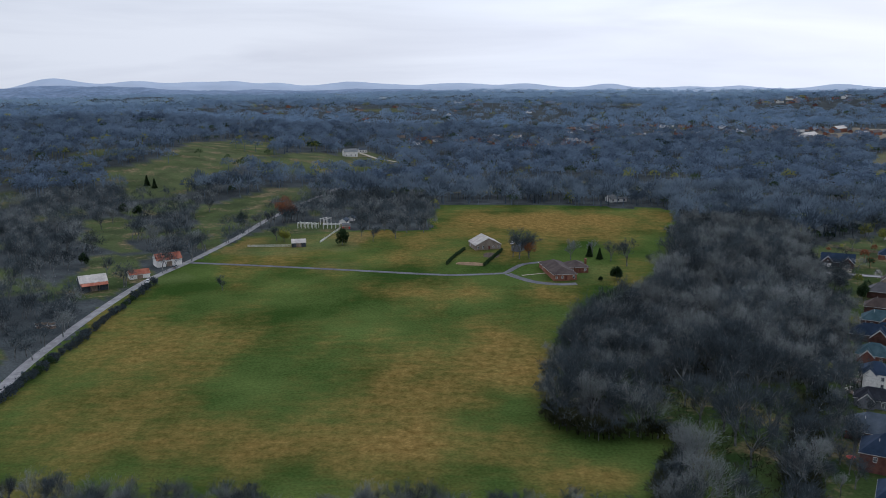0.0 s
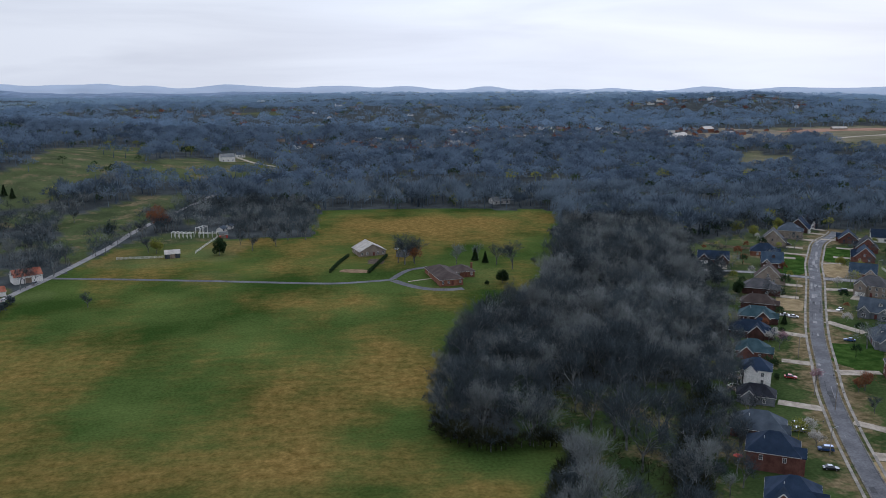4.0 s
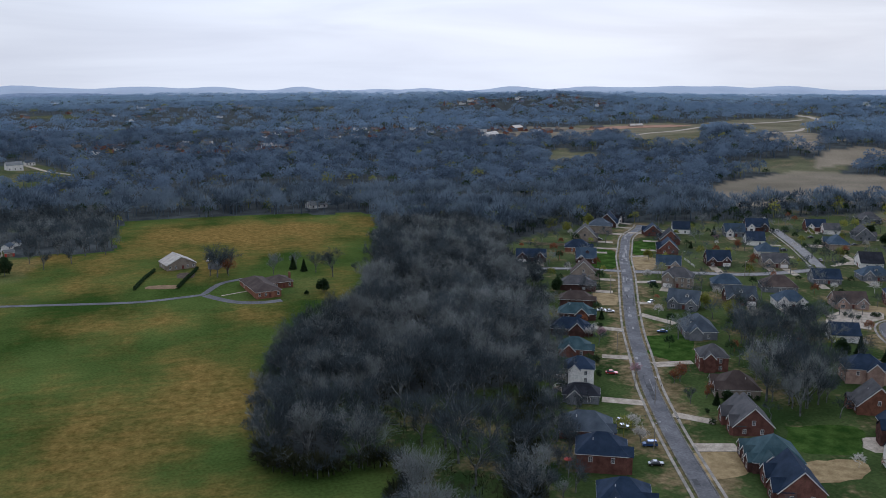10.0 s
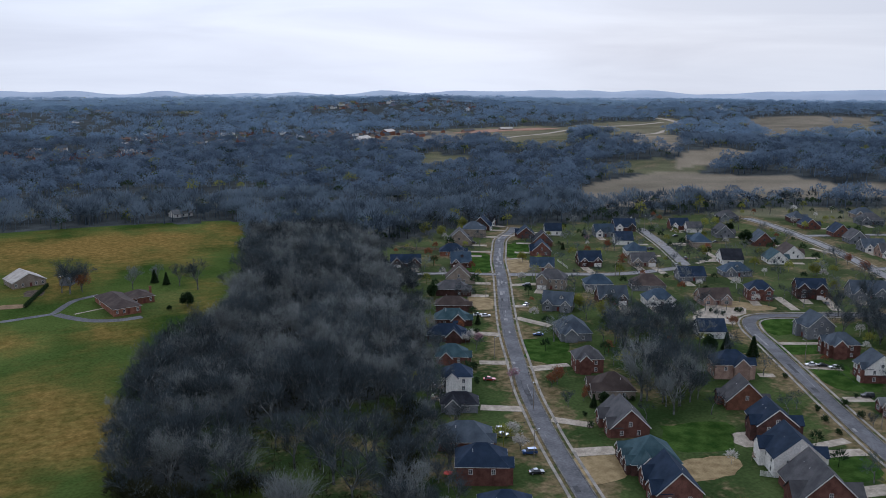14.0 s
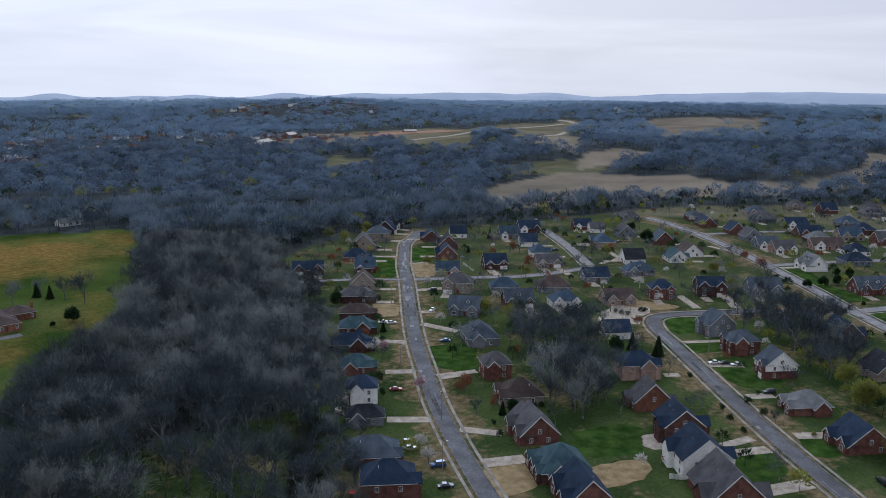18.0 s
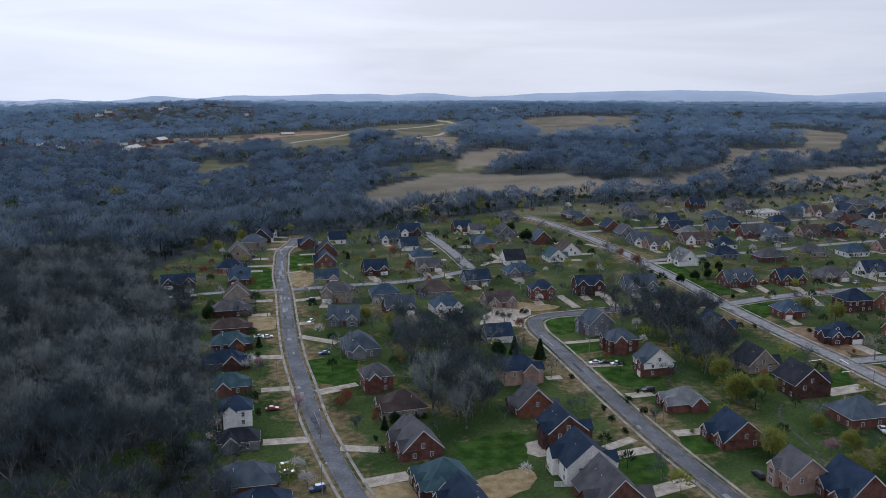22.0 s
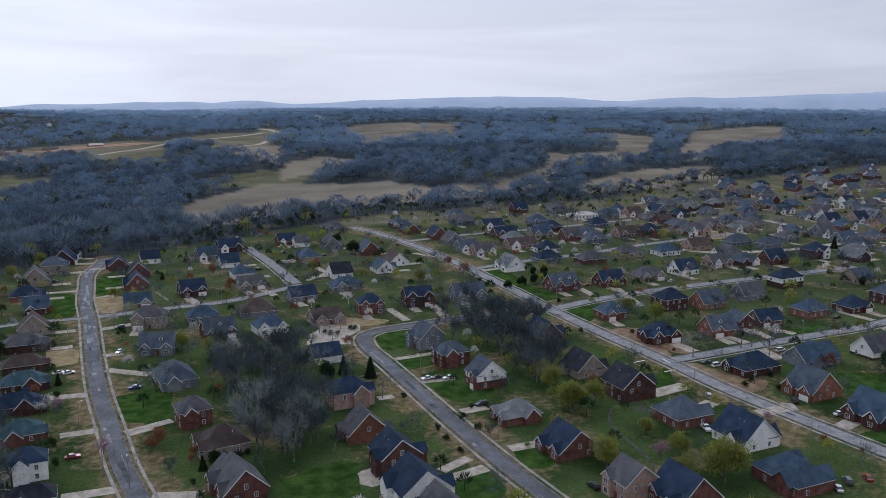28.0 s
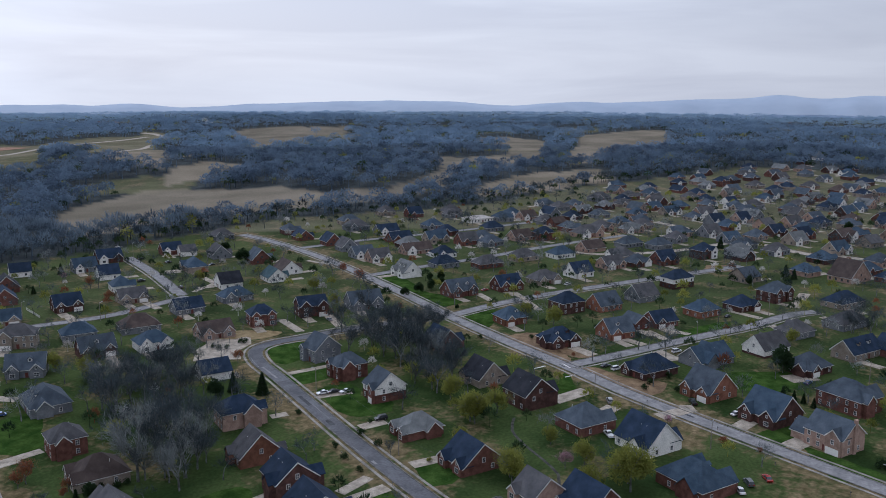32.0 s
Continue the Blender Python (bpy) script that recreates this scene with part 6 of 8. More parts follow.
def fence(x0, y0, x1, y1, mat, label, tall=1.3, gap=2.6, rails=3, name="fence"):
    ln = math.hypot(x1 - x0, y1 - y0)
    k = max(1, round(ln / gap))
    z0, z1 = float(height(x0, y0)), float(height(x1, y1))
    root = thing(name, label, "fence", pose(x0, y0, 0, 0, 0, math.degrees(math.atan2(y1 - y0, x1 - x0))))
    post = shared(("post", tall, mat.name), lambda: Shape().box(-0.07, 0.07, -0.07, 0.07, -0.4, tall).done("post", mat))
    for j in range(k + 1):
        px, py = x0 + (x1 - x0) * j / k, y0 + (y1 - y0) * j / k
        part("post", post, root, m=pose(ln * j / k, 0, float(height(px, py))))
    for r in range(rails):
        zz = tall * (r + 0.7) / rails
        for j in range(k):
            s = Shape()
            ha = float(height(x0 + (x1 - x0) * j / k, y0 + (y1 - y0) * j / k))
            hb = float(height(x0 + (x1 - x0) * (j + 1) / k, y0 + (y1 - y0) * (j + 1) / k))
            s.slab([(ln * j / k, -0.1, ha + zz + 0.08), (ln * (j + 1) / k, -0.1, hb + zz + 0.08), (ln * (j + 1) / k, -0.07, hb + zz + 0.08), (ln * j / k, -0.07, ha + zz + 0.08)], 0.16)
            part("rail", s.done("rail", mat), root)


def deck(x, y, turn, w=4.5, d=3.5, z=2.6, mat=None, label="white railed timber deck behind a house"):
    mat = mat or M_FENCE_WHITE
    root = thing("deck", label, "deck", pose(x, y, 0, 0, 0, turn))
    part("platform", Shape().box(-w / 2, w / 2, -d / 2, d / 2, z - 0.2, z).done("platform", M_DECK), root)
    for sx in (-1, 0, 1):
        for sy in (-1, 1):
            part("post", Shape().box(sx * (w / 2 - 0.1) - 0.07, sx * (w / 2 - 0.1) + 0.07, sy * (d / 2 - 0.1) - 0.07, sy * (d / 2 - 0.1) + 0.07, -0.3, z + 1.0).done("post", mat), root)
    for sy in (-1, 1):
        part("rail", Shape().box(-w / 2, w / 2, sy * (d / 2 - 0.1) - 0.05, sy * (d / 2 - 0.1) + 0.05, z + 0.9, z + 1.05).done("rail", mat), root)
    for sx in (-1, 1):
        part("rail", Shape().box(sx * (w / 2 - 0.1) - 0.052, sx * (w / 2 - 0.1) + 0.052, -d / 2, d / 2, z + 0.9, z + 1.06).done("rail", mat), root)


def umbrella(x, y):
    root = thing("patio_umbrella", "red patio umbrella on a pole behind a house", "umbrella", pose(x, y, 0))
    part("pole", Shape().tube((0, 0, -0.1), (0, 0, 2.5), 0.04, 0.04, 6).done("pole", M_STEEL), root)
    c = Shape()
    ring = [(1.5 * math.cos(k * math.pi / 4), 1.5 * math.sin(k * math.pi / 4)) for k in range(8)]
    c.add([(0, 0, 2.6), (0, 0, 2.5)] + [(a, b, 2.05) for a, b in ring] + [(a, b, 1.97) for a, b in ring],
          [(0, 2 + k, 2 + (k + 1) % 8) for k in range(8)] + [(1, 10 + (k + 1) % 8, 10 + k) for k in range(8)] + [(2 + k, 10 + k, 10 + (k + 1) % 8, 2 + (k + 1) % 8) for k in range(8)])
    part("canopy", c.done("canopy", M_RED_PLASTIC), root)


def barn(x, y, facing, w, d, eave, wall, tiles, label, lean=0):
    root = thing("barn", label, "barn", pose(x, y, float(height(x, y)), 0, 0, 180 - facing))
    walls, roofs, trims = Shape(), Shape(), Shape()
    gable_block(walls, roofs, trims, -w / 2, w / 2, -d / 2, d / 2, eave, 0.6, "x", 0.3)
    part("wall", walls.done("wall", wall), root)
    part("roof", roofs.done("roof", ROOFS[tiles]), root)
    part("trim", trims.done("trim", M_TRIM), root)
    part("barn_door", Shape().box(-1.6, 1.6, -d / 2 - 0.06, -d / 2 + 0.02, 0, 3.0).done("barn_door", M_DECK), root)
    if lean:
        s = Shape().slab([(-w / 2, -d / 2 - 3.2, eave - 1.2), (w / 2, -d / 2 - 3.2, eave - 1.2), (w / 2, -d / 2, eave - 0.1), (-w / 2, -d / 2, eave - 0.1)], 0.12)
        lo = part("lean_to_roof", s.done("lean_to_roof", ROOFS["rust"]), root)
        for k in range(4):
            px = -w / 2 + 0.2 + k * (w - 0.4) / 3
            part("post", Shape().box(px - 0.1, px + 0.1, -d / 2 - 3.1, -d / 2 - 2.9, -0.3, eave - 1.3).done("post", M_DECK), root)


def far_house(x, y, turn, w, d, eave, wall, tiles, label=""):
    """A house a long way off: walls, roof and a row of windows."""
    root = thing("far_house", label or f"distant {WALL_WORDS[wall]} house with a {ROOF_WORDS[tiles]} roof among trees", "house", pose(x, y, float(height(x, y)), 0, 0, turn), "distant houses")
    walls, roofs, trims = Shape(), Shape(), Shape()
    gable_block(walls, roofs, trims, -w / 2, w / 2, -d / 2, d / 2, eave, 0.6, "x", 0.4, -8)
    part("wall", walls.done("wall", WALLS[wall]), root)
    part("roof", roofs.done("roof", ROOFS[tiles]), root)
    for k in range(3 if math.hypot(x, y) < 1200 else 0):
        part("window", shared("far_window", lambda: Shape().box(-0.6, 0.6, -0.05, 0.02, -0.8, 0.8).done("window", M_PANE)), root, m=pose(-w / 3 + k * w / 3, -d / 2 - 0.01, 1.7))


def playset(x, y):
    root = thing("playset", "wooden garden playset with an orange slide", "playset", pose(x, y, 0, 0, 0, 40))
    part("platform", Shape().box(-0.8, 0.8, -0.8, 0.8, 1.4, 1.55).done("platform", M_DECK), root)
    for sx in (-0.75, 0.75):
        for sy in (-0.75, 0.75):
            part("post", Shape().box(sx - 0.06, sx + 0.06, sy - 0.06, sy + 0.06, -0.2, 2.8).done("post", M_DECK), root)
    part("slide", Shape().slab([(0.8, -0.3, 1.5), (3.4, -0.3, 0.15), (3.4, 0.3, 0.15), (0.8, 0.3, 1.5)], 0.08).done("slide", M_BRICK_ORANGE), root, "orange plastic slide")
    part("roof", Shape().add([(-1, -1, 2.7), (1, -1, 2.7), (1, 1, 2.7), (-1, 1, 2.7), (0, 0, 3.5)], [(0, 1, 4), (1, 2, 4), (2, 3, 4), (3, 0, 4), (3, 2, 1, 0)]).done("roof", M_DECK), root)


def road_repairs(line, half, seed, count, start, end):
    """Patches and sealed cracks in the asphalt, darker or paler than the rest."""
    rnd = random.Random(seed)
    way = smooth_line(line, 1.0)
    for k in range(count):
        i = int(len(way) * rnd.uniform(start, end))
        ln = rnd.choice((2, 3, 4, 6, 9, 14))
        seg = way[i:i + ln + 2]
        if len(seg) < 3:
            continue
        wide = rnd.uniform(0.15, 0.3) if rnd.random() < 0.45 else rnd.uniform(0.8, 1.9)
        off = rnd.uniform(-half + 0.2, half - 0.2 - wide)
        ribbon("road_patch", seg, off, off + wide, -0.1, 0.054 + 0.001 * (k % 4), rnd.choice((M_SEAL, M_OLD_ASPHALT, M_OLD_ASPHALT)), "repaired strip in the worn asphalt", "road patch")


def road_mark(x0, y0, x1, y1):
    line = np.array([(x0 + (x1 - x0) * k / 4, y0 + (y1 - y0) * k / 4) for k in range(5)])
    ribbon("road_marking", line, -0.3, 0.3, -0.1, 0.058, M_TRIM, "white painted stop line on the asphalt", "marking")


# ---- far ridges ----
def ridges():
    # the blue of the haze is mixed into both hill colours
    mats = [material("hazed_hill_woods", (0.12, 0.165, 0.245), (0.17, 0.22, 0.31), 0.01, 1.0, fine=0.05), material("hazed_farthest_hills", (0.33, 0.385, 0.48), (0.37, 0.425, 0.52), 0.006, 1.0)]
    # heading, width and height of each top
    tops = [[(-25, 5, 52), (-19, 4, 34), (-12, 4, 26), (-5, 4, 20), (0, 5, 16), (12, 5, 12), (27, 5, 20), (34, 5, 10), (47, 8, 14), (72, 6, 10), (84, 5, 20), (95, 4, 18)],
            [(-30, 4, 9), (-23.6, 1.9, 48), (-18.8, 1.8, 22), (-15.3, 1.4, 14), (-12.9, 1.6, 23), (-10.2, 1.2, 16), (-5.2, 2.2, 23), (1.6, 2.4, 16), (5.9, 1.6, 16), (11.3, 1.4, 20), (16.2, 1.4, 11), (19.2, 1.5, 14), (25, 1.6, 22), (30, 1.7, 15), (35, 2.6, 12), (38.2, 1.6, 13), (42, 1.9, 21), (49.5, 2.4, 9), (54, 2.6, 8), (58.3, 2.0, 11), (62, 2.4, 16), (69.5, 3, 23), (75, 3.4, 12), (79.5, 2.4, 6), (82.4, 1.4, 21), (87.6, 2.2, 30), (94, 4, 32), (-20, 9, 38), (-5, 12, 25), (10, 12, 12), (35, 12, 27), (57, 10, 48), (83, 12, 80)]]
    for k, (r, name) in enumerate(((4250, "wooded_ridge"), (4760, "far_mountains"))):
        a = np.arange(-36, 104, 0.15)
        h = sum(t * np.exp(-((a - c) / w) ** 2) for c, w, t in tops[k])
        h = h + (1.5 if k else 2.5) * smooth_noise(a * 40, a * 0, 90, 40 + k) + 0.7 * smooth_noise(a * 40, a * 0, 17, 44 + k) - 26
        an = np.radians(a)
        rows = []
        for dr, f in ((-330, -0.4), (-160, 0.55), (0, 1.0), (160, 0.5)):
            rr = r + dr + 40 * smooth_noise(a * 40, a * 0, 120, 50 + k)
            rows.append(np.column_stack([20 + rr * np.sin(an), 30 + rr * np.cos(an), (h + 34) * f - 34]))
        vs = np.concatenate(rows)
        n = len(a)
        fs = [(j * n + i, j * n + i + 1, (j + 1) * n + i + 1, (j + 1) * n + i) for j in range(3) for i in range(n - 1)]
        tagged(new("backdrop", mesh(name, vs, fs, mats[k], True)), "wooded hills along the horizon with haze blue in their colour", "hills", kind="structure")


ridges()


# driveways
drive(189.2, 326.7, 199.8, 320.8, 4.5)
drive(164.4, 285.2, 178.3, 275.7, 5)
drive(202.0, 311.5, 220.2, 307.2, 4)
drive(168.6, 240.2, 183.7, 234.5, 6)
drive(179.3, 265.7, 189.9, 253.4, 4.5)
drive(279.2, 261.3, 284.5, 257.9, 4)
drive(242.5, 205.6, 255.3, 203.7, 4)
drive(239.0, 200.8, 252.3, 195.3, 5)
drive(224.5, 179.3, 241.4, 174.3, 6)
drive(293.3, 520.6, 310.5, 510.5, 4)
drive(327.0, 563.7, 342.5, 555.4, 4)
drive(189.5, 326.7, 198.1, 321.1, 4.5)
drive(202.0, 309.6, 212.0, 307.4, 4)
drive(205.0, 364.4, 216.9, 354.9, 5)
drive(271.1, 429.6, 286.9, 425.2, 5)
drive(305.7, 487.2, 319.6, 485.3, 3)
drive(320.2, 285.2, 338.3, 275.8, 3.5)
drive(305.3, 258.4, 315.3, 250.5, 5)
drive(286.5, 227.8, 295.5, 223.0, 5)
drive(268.9, 196.8, 277.7, 191.1, 5)
drive(343.3, 178.2, 360.6, 170.8, 7)
drive(336.7, 158.7, 348.8, 156.3, 6)
drive(411.9, 195.2, 403.9, 181.2, 6)
drive(437.2, 180.8, 430.5, 165.3, 5)
drive(461.7, 165.2, 459.2, 153.5, 4.5)
drive(496.5, 261.3, 466.3, 233.8, 4)
drive(484.1, 279.1, 472.9, 265.0, 4.5)
drive(407.3, 330.8, 389.2, 308.0, 5)
drive(384.7, 341.4, 371.9, 319.1, 4.5)
drive(347.0, 139.0, 361.1, 130.2, 6)
drive(427.7, 163.4, 416.0, 148.9, 6)
drive(354.3, 144.3, 362.3, 129.9, 5)
drive(345.3, 113.3, 361.6, 108.4, 6)
drive(331.7, 98.5, 349.8, 90.2, 7)
drive(412.7, 103.8, 421.8, 94.4, 9)
drive(444.7, 160.7, 455.3, 173.0, 4.5)
drive(515.2, 145.3, 506.1, 126.7, 4.5)
drive(538.7, 115.6, 576.6, 113.9, 6)
drive(302.6, 258.4, 314.4, 256.3, 3)
drive(431.2, 216.1, 423.2, 207.2, 4)
drive(336.8, 441.8, 328.6, 425.2, 4.5)
drive(300.6, 368.8, 290.7, 351.5, 4.5)
drive(375.4, 426.8, 369.8, 411.3, 4.5)
drive(427.8, 480.1, 443.8, 469.1, 3.5)
drive(428.0, 422.9, 444.5, 459.0, 4)
drive(407.4, 422.9, 434.2, 428.7, 3)
drive(512.0, 421.5, 509.3, 392.6, 3.5)
drive(246.0, 393.3, 256.4, 388.6, 4)
drive(237.3, 377.9, 245.9, 355.1, 5)
drive(316.2, 334.2, 333.0, 313.3, 9)

# worn, planted and paved pieces of ground
patch([(225.2, 226.6), (235.0, 223.1), (229.1, 216.2), (221.9, 215.7), (221.3, 221.1)], M_CONCRETE, "pale concrete turning pad behind a house")
patch([(416.6, 232.1), (409.0, 211.5), (398.0, 188.6), (406.7, 183.0), (410.3, 195.9), (413.3, 213.4)], M_DIRT, "bare brown earth beside the corner")
patch([(384.4, 183.3), (389.6, 176.8), (383.3, 161.8), (384.9, 146.9), (371.6, 145.2), (363.4, 155.3)], M_DIRT, "bare brown earth on a corner lot")
patch([(306.8, 485.9), (318.2, 480.4), (302.5, 453.9), (292.2, 453.2), (293.3, 465.4)], M_STRAW, "straw-covered new lawn")
patch([(323.0, 340.9), (344.8, 346.1), (352.9, 336.0), (341.3, 325.9), (323.0, 325.9)], M_CONCRETE, "pale paved forecourt")
patch([(342.1, 349.4), (358.4, 346.6), (367.0, 327.0), (351.7, 329.2)], M_STRAW, "yellow straw-covered yard")
patch([(237.7, 417.4), (246.7, 410.5), (237.3, 393.3), (226.2, 398.0)], M_STRAW, "dry straw yard beside the street")
patch([(186.9, 221.2), (213.3, 213.7), (205.8, 204.7), (187.6, 207.7)], M_STRAW, "worn straw-coloured yard")
patch([(167.0, 236.1), (181.3, 231.7), (176.1, 219.2), (160.4, 220.9)], M_STRAW, "dry yellow lawn")
patch([(407.5, 231.2), (425.4, 218.5), (395.9, 190.4), (389.7, 193.3), (393.8, 210.9)], M_DIRT, "bare brown earth bank")
patch([(630.2, 180.8), (639.5, 164.3), (620.9, 161.0), (611.8, 177.0)], M_DIRT, "bare dirt building plot")
patch([(698.5, 291.7), (727.7, 273.0), (699.1, 259.6), (676.4, 279.4)], M_STRAW, "straw-covered yard")
patch([(342.0, 317.3), (358.5, 309.3), (348.2, 294.5), (328.0, 295.4)], M_LUSH, "lush green mown lawn")
patch([(316.5, 286.0), (333.9, 277.3), (325.8, 268.2), (312.0, 273.1)], M_LUSH, "lush green mown lawn")
patch([(301.0, 252.9), (316.7, 238.9), (305.8, 226.5), (293.7, 236.7)], M_LUSH, "lush green mown lawn")
patch([(268.7, 196.2), (279.0, 187.2), (271.4, 178.8), (259.0, 184.1)], M_LUSH, "lush green mown lawn")
patch([(238.0, 198.0), (249.6, 193.1), (241.7, 181.8), (228.4, 185.9)], M_LUSH, "lush green mown lawn")
patch([(221.7, 344.0), (241.2, 336.7), (221.6, 312.8), (209.8, 320.3)], M_LUSH, "lush green mown lawn")
patch([(214.3, 330.0), (231.2, 318.9), (217.4, 307.8), (209.8, 321.6)], M_LUSH, "lush green mown lawn")
patch([(296.7, 514.1), (304.6, 504.1), (279.7, 463.2), (267.9, 468.5)], M_LUSH, "lush green mown lawn")
patch([(209.8, 241.8), (232.1, 233.4), (215.7, 217.1), (199.7, 227.2)], M_LUSH, "lush green mown lawn")
patch([(310.1, 264.0), (322.0, 256.1), (313.5, 245.0), (300.8, 249.3)], M_LUSH, "lush green mown lawn")
patch([(355.3, 182.6), (376.7, 185.9), (359.6, 174.8), (351.5, 176.5)], M_LUSH, "lush green mown lawn")
patch([(438.3, 265.0), (457.3, 256.4), (427.2, 243.3), (417.1, 247.6)], M_LUSH, "lush green mown lawn")
patch([(346.0, 106.9), (363.4, 96.2), (356.4, 88.1), (337.4, 98.4)], M_LUSH, "lush green mown lawn")
patch([(344.3, 90.5), (336.0, 69.8), (329.6, 65.2), (322.3, 78.5)], M_LUSH, "lush green mown lawn")
patch([(408.8, 128.1), (422.6, 103.3), (400.7, 100.7), (390.9, 118.3)], M_LUSH, "lush green mown lawn")
patch([(498.2, 362.1), (502.2, 343.1), (468.2, 299.0), (468.2, 277.3), (444.9, 285.8), (462.0, 318.2)], M_LUSH, "lush green mown lawn")
patch([(457.4, 161.1), (490.5, 143.5), (481.1, 139.0), (454.7, 152.4)], M_LUSH, "lush green mown lawn")
patch([(334.2, 527.8), (353.1, 530.9), (324.9, 490.1), (312.3, 494.5)], M_LUSH, "lush green mown lawn")

# the creek between the gardens
ribbon("creek", smooth_line([(320.9, 184.4), (310.0, 180.4), (300.7, 171.8), (293.2, 162.5), (285.1, 153.9), (278.1, 150.9), (271.4, 146.6)]), -0.5, 0.5, -0.3, 0.045, M_WATER, "shallow stony creek between the gardens", "creek")

# cars
car(159.9, 263.7, 115, "white", "suv")
car(157.7, 260.4, 115, "silver", "sedan")
car(158.2, 245.4, 290, "blue", "suv")
car(152.2, 233.1, 110, "black", "sedan")
car(307.3, 258.9, 300, "white", "sedan")
car(310.7, 255.9, 120, "black", "sedan")
car(312.9, 252.1, 300, "white", "sedan")
car(296.0, 225.2, 300, "black", "suv")
car(224.2, 385.6, 110, "white", "sedan")
car(226.8, 382.4, 110, "white", "sedan")
car(232.1, 345.8, 300, "blue", "sedan")
car(256.0, 390.4, 240, "white", "sedan")
car(278.8, 423.4, 290, "black", "suv")
car(181.8, 307.1, 120, "red", "sedan")
car(259.3, 162.0, 30, "black", "suv")
car(352.5, 159.1, 60, "silver", "suv")
car(392.2, 173.6, 120, "grey", "sedan")
car(390.7, 168.4, 120, "white", "suv")
car(366.2, 131.2, 60, "black", "pickup")
car(427.5, 152.0, 120, "white", "suv")
car(321.3, 149.5, 50, "white", "pickup")
car(530.3, 241.8, 100, "white", "sedan")
car(395.2, 318.9, 30, "silver", "sedan")
car(460.1, 521.7, 110, "black", "sedan")
car(411.2, 468.9, 100, "black", "suv")
car(411.0, 436.4, 30, "black", "sedan")
car(314.1, 540.1, 120, "black", "suv")
car(362.3, 114.8, 120, "white", "sedan")
car(299.6, 102.7, 60, "white", "sedan")
car(306.2, 101.4, 60, "grey", "suv")
car(312.1, 96.9, 60, "red", "sedan")
car(424.8, 96.5, 120, "black", "sedan")
car(411.1, 95.5, 110, "blue", "sedan")
car(500.7, 143.2, 110, "black", "sedan")
car(499.6, 300.6, 30, "silver", "sedan")
car(492.2, 278.3, 120, "red", "sedan")
car(568.8, 356.3, 100, "white", "suv")
car(460.3, 497.0, 100, "black", "sedan")
car(740.8, 382.6, 100, "black", "sedan")
car(569.7, 358.6, 100, "white", "suv")
car(944.1, 134.7, 90, "white", "sedan")
car(674.6, 305.9, 100, "white", "sedan")
car(468.9, 466.1, 100, "black", "sedan")
car(391.1, 423.7, 30, "silver", "sedan")
car(412.7, 139.4, 100, "grey", "sedan")
car(-159.5, 471.7, 350, "white", "sedan")
car(-154.0, 505.4, 10, "silver", "suv")
car(51.9, 549.6, 20, "white", "sedan")

# trees that stand alone
make_tree("pale", 0, 219.5, 262.8, 22, 3.5)
make_tree("bare", 0, 251.8, 283.6, 17, 4.6)
make_tree("bare", 0, 253.8, 276.5, 16, 3.2)
make_tree("bare", 0, 235.4, 272.6, 16, 3.4)
make_tree("pale", 0, 233.2, 258.9, 15, 5.7)
make_tree("bare", 0, 253.6, 267.5, 15, 1.8)
make_tree("bare", 0, 239.6, 294.0, 15, 4.9)
make_tree("bare", 0, 255.3, 320.3, 14, 5.0)
make_tree("bare", 0, 269.7, 313.8, 15, 1.0)
make_tree("bare", 0, 277.9, 303.6, 14, 5.7)
make_tree("bare", 0, 234.5, 253.4, 14, 5.6)
make_tree("bare", 0, 225.0, 257.5, 13, 5.8)
make_tree("bud", 0, 274.8, 350.7, 11, 3.9)
make_tree("bud", 0, 275.0, 371.0, 9, 4.1)
make_tree("bare", 0, 281.6, 335.6, 12, 1.1)
make_tree("bare", 0, 295.4, 331.9, 12, 0.8)
make_tree("bare", 0, 350.8, 276.8, 17, 5.7)
make_tree("bare", 0, 368.8, 276.2, 16, 1.7)
make_tree("bare", 0, 358.2, 253.9, 17, 1.5)
make_tree("bare", 0, 360.9, 243.8, 16, 3.8)
make_tree("bare", 0, 400.3, 260.4, 15, 5.0)
make_tree("bare", 0, 384.8, 264.0, 15, 2.6)
make_tree("bare", 0, 350.5, 225.3, 15, 4.8)
make_tree("bare", 0, 395.1, 283.4, 13, 0.3)
make_tree("bare", 0, 380.8, 301.3, 14, 2.0)
make_tree("bare", 0, 332.6, 224.6, 12, 1.2)
make_tree("bud", 0, 325.2, 212.6, 11, 6.1)
make_tree("bud", 0, 276.1, 166.3, 10, 0.6)
make_tree("bud", 0, 284.4, 131.1, 15, 2.1)
make_tree("bud", 0, 443.7, 364.9, 9, 0.9)
make_tree("bud", 2, 442.1, 216.4, 10, 3.4)
make_tree("bud", 0, 309.1, 194.4, 12, 2.2)
make_tree("bud", 0, 322.2, 191.9, 10, 4.5)
make_tree("bud", 0, 295.5, 149.2, 9, 3.8)
make_tree("bud", 0, 427.4, 437.3, 8, 4.3)
make_tree("bud", 0, 422.3, 334.7, 7, 4.5)
make_tree("bud", 0, 300.3, 583.6, 10, 3.1)
make_tree("bud", 3, 305.2, 569.4, 9, 4.7)
make_tree("bud", 2, 337.1, 594.6, 9, 4.8)
make_tree("bud", 0, 153.0, 317.9, 6, 0.8)
make_tree("bud", 0, 182.5, 333.6, 5, 5.3)
make_tree("round", 0, 283.5, 291.0, 9, 4.2)
make_tree("conifer", 2, 292.9, 290.9, 8, 6.1)
